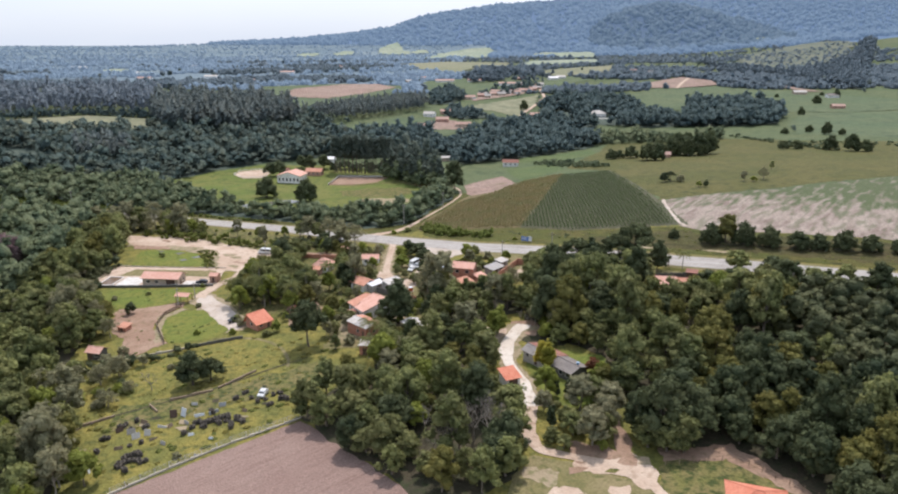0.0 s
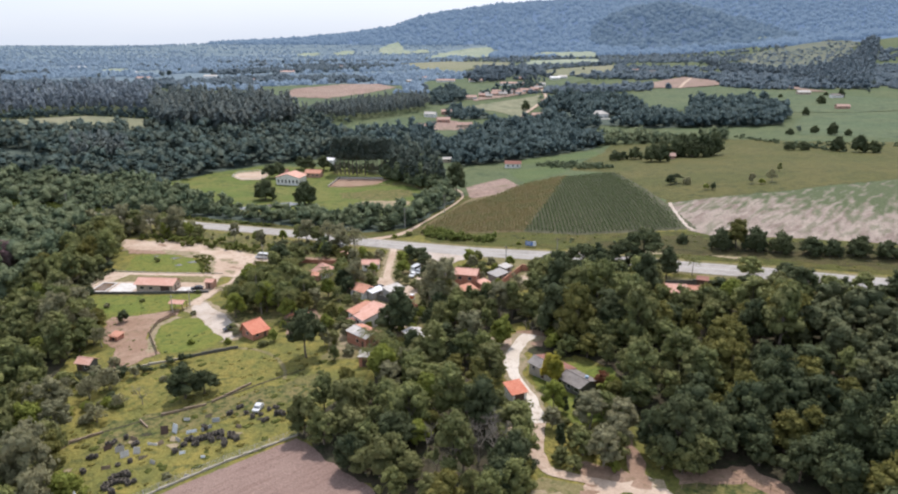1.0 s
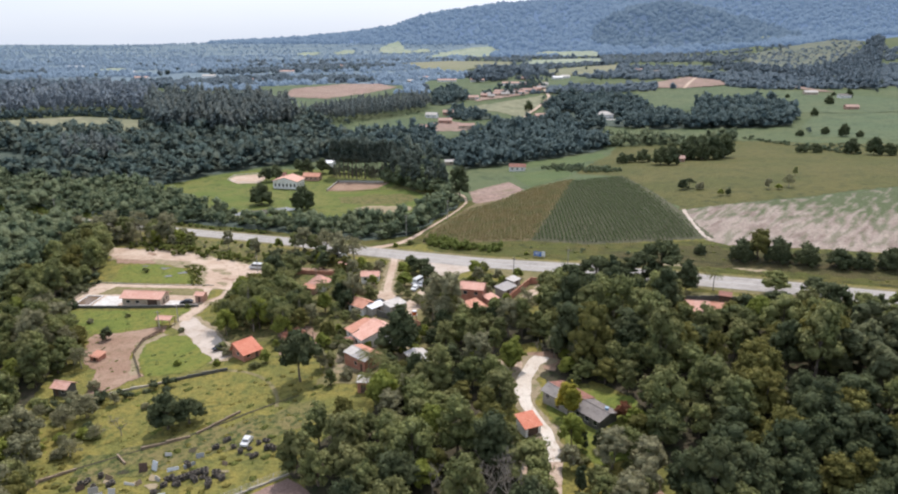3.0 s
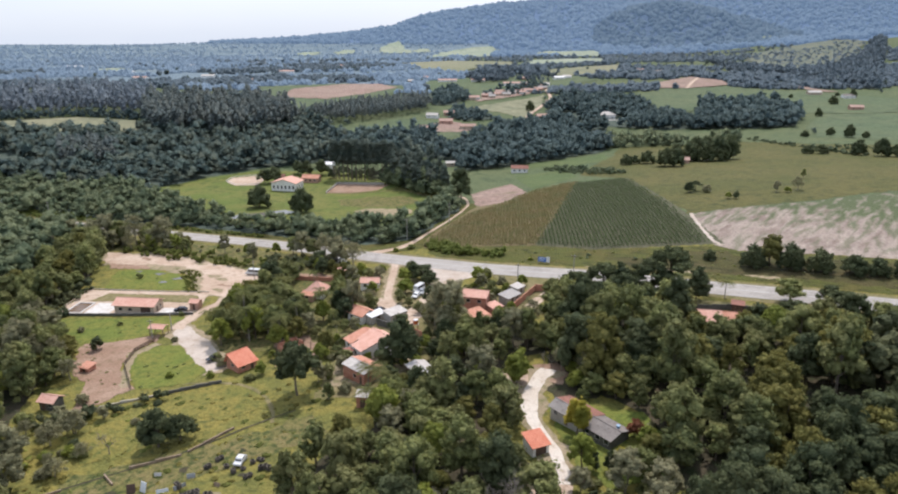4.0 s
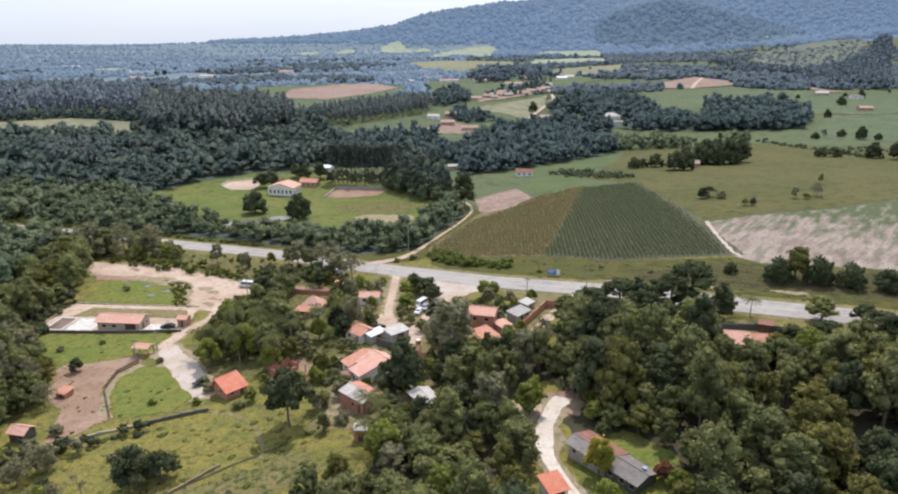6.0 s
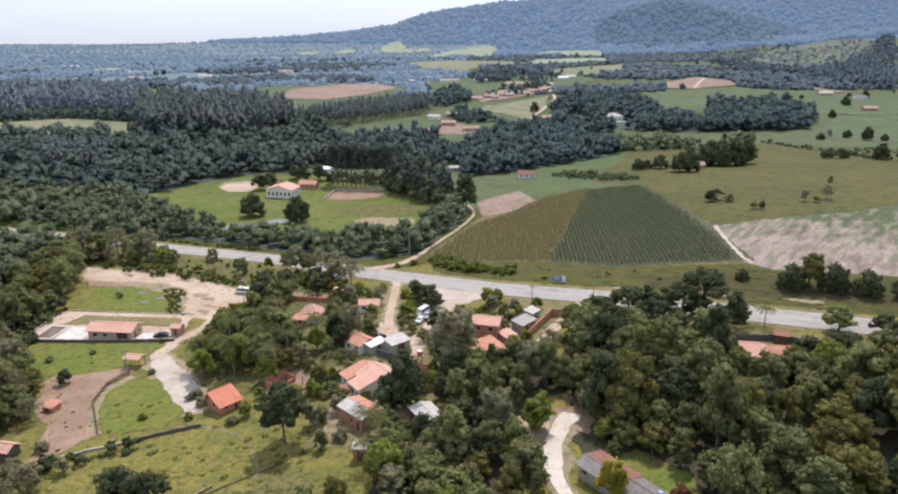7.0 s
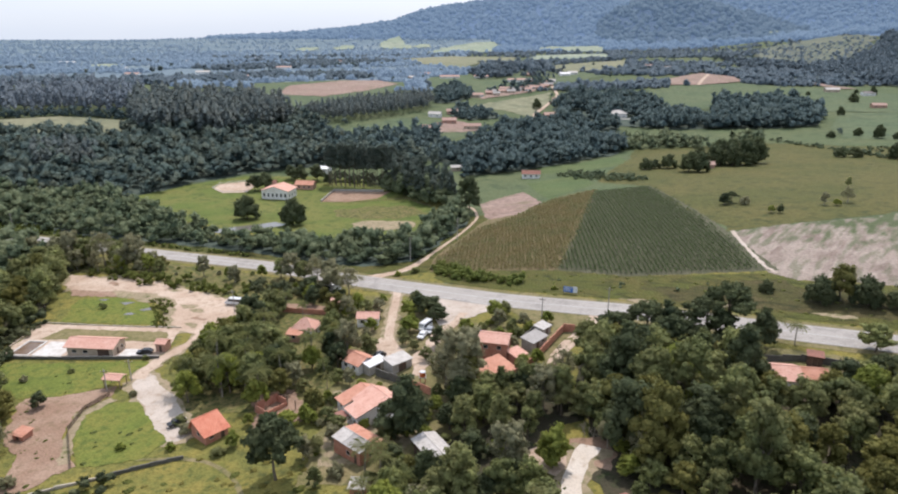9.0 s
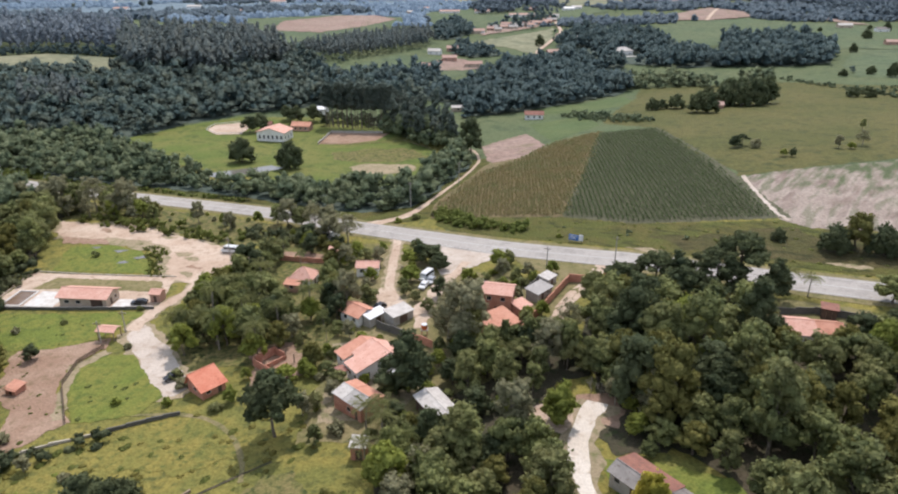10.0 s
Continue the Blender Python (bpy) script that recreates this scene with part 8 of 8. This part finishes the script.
for q in ((-2.9, 2.9, -4.6, -4.1), (-2.9, 2.9, 4.1, 4.6), (-2.9, -2.4, -4.1, 4.1), (2.4, 2.9, -4.1, 4.1)):
    boxed("pool_rim", (q[0], q[1], q[2], q[3], -0.8, 0.42), PALE_CONCRETE, pool)
boxed("pool_water", (-2.4, 2.4, -4.1, 4.1, -0.7, 0.24), plain_material("murky_pool", (0.16, 0.10, 0.06), (0.20, 0.13, 0.08), 2.0, 0.2), pool, "murky brown pool water")
tagged(pool, "empty-looking swimming pool with brown water", "swimming pool")
for dims, spot in (((-4.2, 4.2, -4.4, 4.4), (-117.2, 233.2)), ((-5.0, 5.0, -2.2, 2.2), (-91.5, 228.8))):
    slab = boxed("paving", (*dims, -0.8, 0.14), PALE_CONCRETE)
    slab.matrix_world = pose(*spot, up(*spot) + 0.08, 0, 0, -5)
    tagged(slab, "pale concrete paving slab in the walled garden", "paving", kind="structure")


# ---- vehicles ----
def wheel(parent, x, y, r):
    bm = bmesh.new()
    bmesh.ops.create_cone(bm, cap_ends=True, segments=14, radius1=r, radius2=r, depth=0.2, matrix=Matrix.Translation((x, y, r)) @ pose(0, 0, 0, 90))
    w_ = part("wheel", bm, RUBBER, parent)
    bm = bmesh.new()
    bmesh.ops.create_cone(bm, cap_ends=True, segments=10, radius1=r * 0.6, radius2=r * 0.6, depth=0.22, matrix=Matrix.Translation((x, y, r)) @ pose(0, 0, 0, 90))
    part("rim", bm, STEEL, w_)


def vehicle(name, label, x, y, turn, paint, length, width, profile, glass, category="car", tall=0.0):
    """A car or van: a lofted side profile (x, z), glazed band, lamps and wheels."""
    root = empty(name, x, y, turn)
    root.location.z += 0.12 + tall
    bm = bmesh.new()
    for pts, hw, z_in in ((profile, width / 2, None),):
        sides = []
        for s_ in (-1, 1):
            sides.append([bm.verts.new((px * length, s_ * (hw - (0.12 if pz > 1.05 else 0.0)), pz)) for px, pz in pts])
        bm.faces.new(sides[0]), bm.faces.new(sides[1][::-1])
        for i in range(len(pts)):
            j = (i + 1) % len(pts)
            bm.faces.new((sides[0][j], sides[0][i], sides[1][i], sides[1][j]))
    bmesh.ops.recalc_face_normals(bm, faces=bm.faces)
    bmesh.ops.bevel(bm, geom=[e for e in bm.edges if len(e.link_faces) == 2 and e.calc_face_angle() > 0.6], offset=0.06, segments=2, affect="EDGES")
    part("body", bm, paint, root)
    for x0, x1, z0, z1 in glass:
        for s_ in (-1, 1):
            boxed("window", (x0 * length, x1 * length, s_ * (width / 2 - 0.11), s_ * (width / 2 - 0.05), z0, z1), GLASS, root)
    boxed("windscreen", (glass[0][0] * length - 0.34, glass[0][0] * length - 0.28, -width * 0.38, width * 0.38, glass[0][2] + 0.02, glass[0][3] - 0.06), GLASS, root)
    for s_ in (-1, 1):
        boxed("headlamp", (-length / 2 - 0.02, -length / 2 + 0.08, s_ * width * 0.36 - 0.14, s_ * width * 0.36 + 0.14, 0.58, 0.74), FRAME, root)
        for px in (-0.31, 0.31):
            wheel(root, px * length, s_ * (width / 2 - 0.12), 0.33)
    return tagged(root, label, category)


CAR = [(-0.5, 0.32), (-0.5, 0.78), (-0.24, 0.92), (-0.12, 1.42), (0.26, 1.45), (0.42, 0.98), (0.5, 0.9), (0.5, 0.32)]
VAN = [(-0.5, 0.34), (-0.5, 0.9), (-0.40, 1.15), (-0.30, 2.1), (-0.24, 2.25), (0.48, 2.25), (0.5, 2.0), (0.5, 0.34)]
CGL, VGL = [(-0.13, 0.08, 0.95, 1.34), (0.10, 0.28, 0.95, 1.34)], [(-0.27, -0.08, 1.3, 1.95), (-0.06, 0.2, 1.3, 1.95), (0.22, 0.46, 1.3, 1.95)]
vehicle("van", "white passenger van parked on the earth yard", -75.6, 262.4, -12, PAINT_WHITE, 5.6, 2.0, VAN, VGL, "van")
vehicle("car", "black car parked on paving by the gate", -89.6, 228.4, 8, PAINT_BLACK, 4.2, 1.75, CAR, CGL, tall=0.1)
vehicle("car", "abandoned white car in the weedy meadow", -44.6, 143.2, 82, PAINT_WHITE, 3.3, 1.6, CAR, CGL)
vehicle("car", "white car parked beside the yard lane", -13.4, 228.6, 70, PAINT_WHITE, 4.2, 1.75, CAR, CGL)
vehicle("car", "silver car parked beside the yard lane", -11.6, 231.4, 75, PAINT_SILVER, 4.2, 1.75, CAR, CGL)
vehicle("truck", "small white truck parked in the yard", -13.0, 233.8, 60, PAINT_WHITE, 5.2, 2.0, VAN, VGL, "truck")
vehicle("car", "dark car parked beside the hedge", 1.6, 226.4, 20, PAINT_BLACK, 4.2, 1.75, CAR, CGL)
vehicle("car", "silver car parked beside the hedge", -2.2, 225.4, 20, PAINT_SILVER, 4.2, 1.75, CAR, CGL)
vehicle("car", "white car beside the stepped-roof house", -18.2, 186.6, 60, PAINT_WHITE, 4.0, 1.7, CAR, CGL)
vehicle("car", "black car parked by the street sheds", -24.4, 218.4, 40, PAINT_BLACK, 4.0, 1.7, CAR, CGL)
vehicle("car", "dark car on the gravel forecourt", -66.4, 191.6, 40, PAINT_BLACK, 4.1, 1.7, CAR, CGL)

# ---- poles, board, tank ----
def pole(x, y, tall=9.0, turn=0.0, lamp=False):
    root = empty("utility_pole", x, y, turn)
    bm = bmesh.new()
    tube(bm, (0, 0, -0.5), (0, 0, tall), 0.17, 0.11, 9)
    part("shaft", bm, CONCRETE, root)
    boxed("crossarm", (-0.95, 0.95, -0.06, 0.06, tall - 0.75, tall - 0.62), DARK_TIMBER, root)
    for a in (-0.85, -0.3, 0.3, 0.85):
        bm = bmesh.new()
        tube(bm, (a, 0, tall - 0.62), (a, 0, tall - 0.42), 0.05, 0.035, 6)
        part("insulator", bm, FRAME, root)
    return tagged(root, "grey concrete utility pole with crossarm", "utility pole", "utility poles")


for x, y, tall, tn in ((-20.6, 296.6, 9.5, 30), (-3.0, 322, 9, 50), (37, 230.6, 9, -25), (-203, 352, 9, -20), (-73, 254.6, 8, -25), (19.4, 232.6, 7, -25), (-86.6, 213.4, 6, 0), (-90.5, 208.6, 6, 0)):
    pole(x, y, tall, tn)

sign = empty("billboard", 30.2, 250.2, -28)
sign.scale = (0.78, 0.78, 0.78)
for a in (-2.3, 2.3):
    boxed("post", (a - 0.09, a + 0.09, -0.09, 0.09, -0.5, 2.6), STEEL, sign)
boxed("panel", (-2.7, 1.1, -0.16, -0.06, 0.7, 2.9), BLUE, sign, "blue advertising panel")
boxed("panel", (1.15, 2.8, -0.16, -0.06, 0.9, 3.3), BOARD_WHITE, sign, "white advertising panel")
for i_, (a, b, z) in enumerate(((-2.4, 0.5, 2.35), (-2.4, -0.2, 1.85), (-2.4, 0.2, 1.35))):
    boxed("lettering_bar", (a, b, -0.19, -0.165, z, z + 0.22), BOARD_WHITE, sign)
tagged(sign, "blue and white roadside billboard on steel posts", "billboard")

tank = empty("water_tank", -12.4, 203.6)
for a in (-0.6, 0.6):
    for b in (-0.6, 0.6):
        boxed("leg", (a - 0.08, a + 0.08, b - 0.08, b + 0.08, -0.5, 1.6), BRICK, tank)
boxed("platform", (-0.85, 0.85, -0.85, 0.85, 1.6, 1.75), CONCRETE, tank)
bm = bmesh.new()
tube(bm, (0, 0, 1.75), (0, 0, 2.9), 0.75, 0.7, 14)
part("drum", bm, ORANGE_TANK, tank)
bm = bmesh.new()
tube(bm, (0, 0, 2.9), (0, 0, 3.1), 0.72, 0.3, 14)
part("lid", bm, BOARD_WHITE, tank)
tagged(tank, "orange water tank with a white lid on brick legs", "water tank")

# half-built brick rooms on red earth
ruin = empty("unfinished_building", -45.4, 195.2, -40)
for q in ((-3.4, 3.4, -3.0, -2.8, 1.7), (-3.4, -3.2, -2.8, 3.0, 2.1), (0.2, 0.4, -2.8, 3.0, 1.2), (3.2, 3.4, -2.8, 1.0, 1.5), (-3.2, 0.2, 2.8, 3.0, 1.9)):
    boxed("wall", (q[0], q[1], q[2], q[3], -0.8, q[4]), BRICK, ruin)
for a, b in ((-3.3, -2.9), (0.3, -2.9), (3.3, -2.9), (-3.3, 2.9), (0.3, 2.9), (3.3, 2.9)):
    boxed("post", (a - 0.1, a + 0.1, b + 0.21 if b < 0 else b + 0.12, b + 0.4 if b < 0 else b + 0.3, -0.5, 2.7), TIMBER, ruin)
tagged(ruin, "half-built red brick rooms with timber posts", "building shell")

# ---- tyres and boards in the meadow ----
bm = bmesh.new()
for k, (r_in, r_out) in enumerate(((0.30, 0.55),)):
    segs, ring = 14, 7
    vs = [[bm.verts.new(((0.42 + 0.15 * math.cos(2 * math.pi * j / ring)) * math.cos(2 * math.pi * i / segs), (0.42 + 0.15 * math.cos(2 * math.pi * j / ring)) * math.sin(2 * math.pi * i / segs), 0.13 * math.sin(2 * math.pi * j / ring) + 0.13)) for j in range(ring)] for i in range(segs)]
    for i in range(segs):
        for j in range(ring):
            bm.faces.new((vs[i][j], vs[(i + 1) % segs][j], vs[(i + 1) % segs][(j + 1) % ring], vs[i][(j + 1) % ring]))
tyre_mesh = bpy.data.meshes.new("tyre")
bm.to_mesh(tyre_mesh)
bm.free()
tyre_mesh.materials.append(RUBBER)
tyre_mesh.shade_smooth()


def tyre_stack(x, y, n, spread=0.08, r=None):
    root = empty("tyre_stack", x, y, random.uniform(0, 360))
    for i in range(n):
        t_ = new("tyre", tyre_mesh)
        t_.parent = root
        t_.matrix_local = pose(random.uniform(-spread, spread), random.uniform(-spread, spread), 0.25 * i + 0.02, random.uniform(-4, 4), random.uniform(-4, 4), 0) @ Matrix.Diagonal((0.98, 0.98, 1.0, 1))
    return tagged(root, "stack of old black tyres in the grass", "tyre stack", "tyre stacks")


SPOTS = [(-64, 120), (-65.2, 120.4), (-66.6, 119.6), (-67, 117), (-65, 115), (-62, 118), (-66, 125), (-68, 124), (-75, 127), (-74, 122), (-73, 132), (-71, 131), (-71, 134), (-68, 131), (-58, 128), (-57, 130), (-56, 132), (-51, 131), (-50, 132), (-48, 130), (-48, 133), (-47, 132), (-46, 131), (-48, 129), (-49, 145), (-47, 142), (-45, 140), (-43.4, 141), (-42, 138), (-42, 143), (-41, 144), (-39, 141), (-51, 142), (-54, 130), (-55, 137)]
for x, y in SPOTS:
    for k in range(random.choice((1, 2, 2, 3))):
        tyre_stack(x + random.uniform(-0.9, 0.9) * (k > 0), y + random.uniform(-0.9, 0.9) * (k > 0), random.choice((2, 3, 4, 4)))
for i_ in range(9):      # a curved bulwark and a straight one
    tyre_stack(-55 + 0.62 * i_, 131.2 + 0.36 * i_, 4)
for i_ in range(8):
    a = 0.5 + i_ * 0.42
    tyre_stack(-64.6 + 2.1 * math.cos(a), 116.6 + 1.7 * math.sin(a), 3)
NEAR_BOARDS = (
    (-63, 135, 10, 1.6, 1.9, DARK_TIMBER, "dark upright plywood shelter board"),
    (-61, 135.4, -30, 1.5, 2.0, BOARD_WHITE, "pale painted shelter board"),
    (-57, 135, 20, 2.2, 0.7, BOARD_WHITE, "white metal sheet lying against tyres"),
    (-60, 140, 0, 1.4, 0.9, PALE_CONCRETE, "pale concrete block cover"),
    (-68, 127, 30, 1.7, 1.3, PALE_CONCRETE, "pale cement shelter board"),
    (-64, 131, -15, 2.4, 0.5, PALE_CONCRETE, "pale cement sheet on the grass"),
    (-56, 127, 15, 1.2, 0.6, BOARD_WHITE, "white painted cover board"),
    (-54, 136, 40, 2.4, 0.8, STEEL, "grey metal sheet lying against tyres"),
    (-74, 118, 70, 0.5, 1.5, BOARD_WHITE, "narrow white marker board"),
    (-72, 115, 70, 0.5, 1.3, BOARD_WHITE, "narrow white marker board"),
    (-51, 125, 0, 0.9, 0.6, BOARD_WHITE, "white cover stone in the grass"),
)
BACK_BOARDS = (
    (-52, 119, 0, 1.0, 0.5, CONCRETE, "pale concrete block in the grass"),
    (-70, 129, 20, 1.8, 1.2, CONCRETE, "grey cover board among tyres"),
    (-69, 133, -25, 2.0, 1.0, TIMBER, "brown plank cover among tyres"),
    (-73, 130, 40, 1.6, 1.1, DARK_TIMBER, "dark plank cover among tyres"),
    (-66, 128, 0, 1.4, 1.4, PALE_CONCRETE, "pale cover board among tyres"),
    (-62, 131, 60, 1.2, 0.9, TIMBER, "brown plank cover among tyres"),
    (-59, 132, -40, 1.8, 0.8, CONCRETE, "grey cover board among tyres"),
    (-53, 139, 15, 1.6, 1.0, STEEL, "grey metal sheet among tyres"),
    (-47, 136, -20, 1.3, 0.8, TIMBER, "brown plank cover among tyres"),
    (-70, 123, 10, 1.8, 0.7, TIMBER, "brown plank cover among tyres"),
    (-61, 124, -30, 1.5, 0.8, CONCRETE, "grey cover board among tyres"),
)
for x, y, tn, w_, h_, mat_, lab in NEAR_BOARDS + BACK_BOARDS:
    root = empty("cover_board", x, y, tn)
    bm = bmesh.new()
    vs = box(bm, -w_ / 2, w_ / 2, -0.05, 0.05, -0.1, h_, 0.02)
    bmesh.ops.transform(bm, matrix=pose(0, 0, 0, -18), verts=bm.verts)
    part("board", bm, mat_, root)
    for a in (-w_ / 2 + 0.12, w_ / 2 - 0.12):
        bm = bmesh.new()
        tube(bm, (a, 0.75 * h_ * 0.6, -0.1), (a, 0.28 * h_ * 0.8, h_ * 0.78), 0.05, 0.04, 5)
        part("prop", bm, TIMBER, root)
    tagged(root, lab, "cover board")
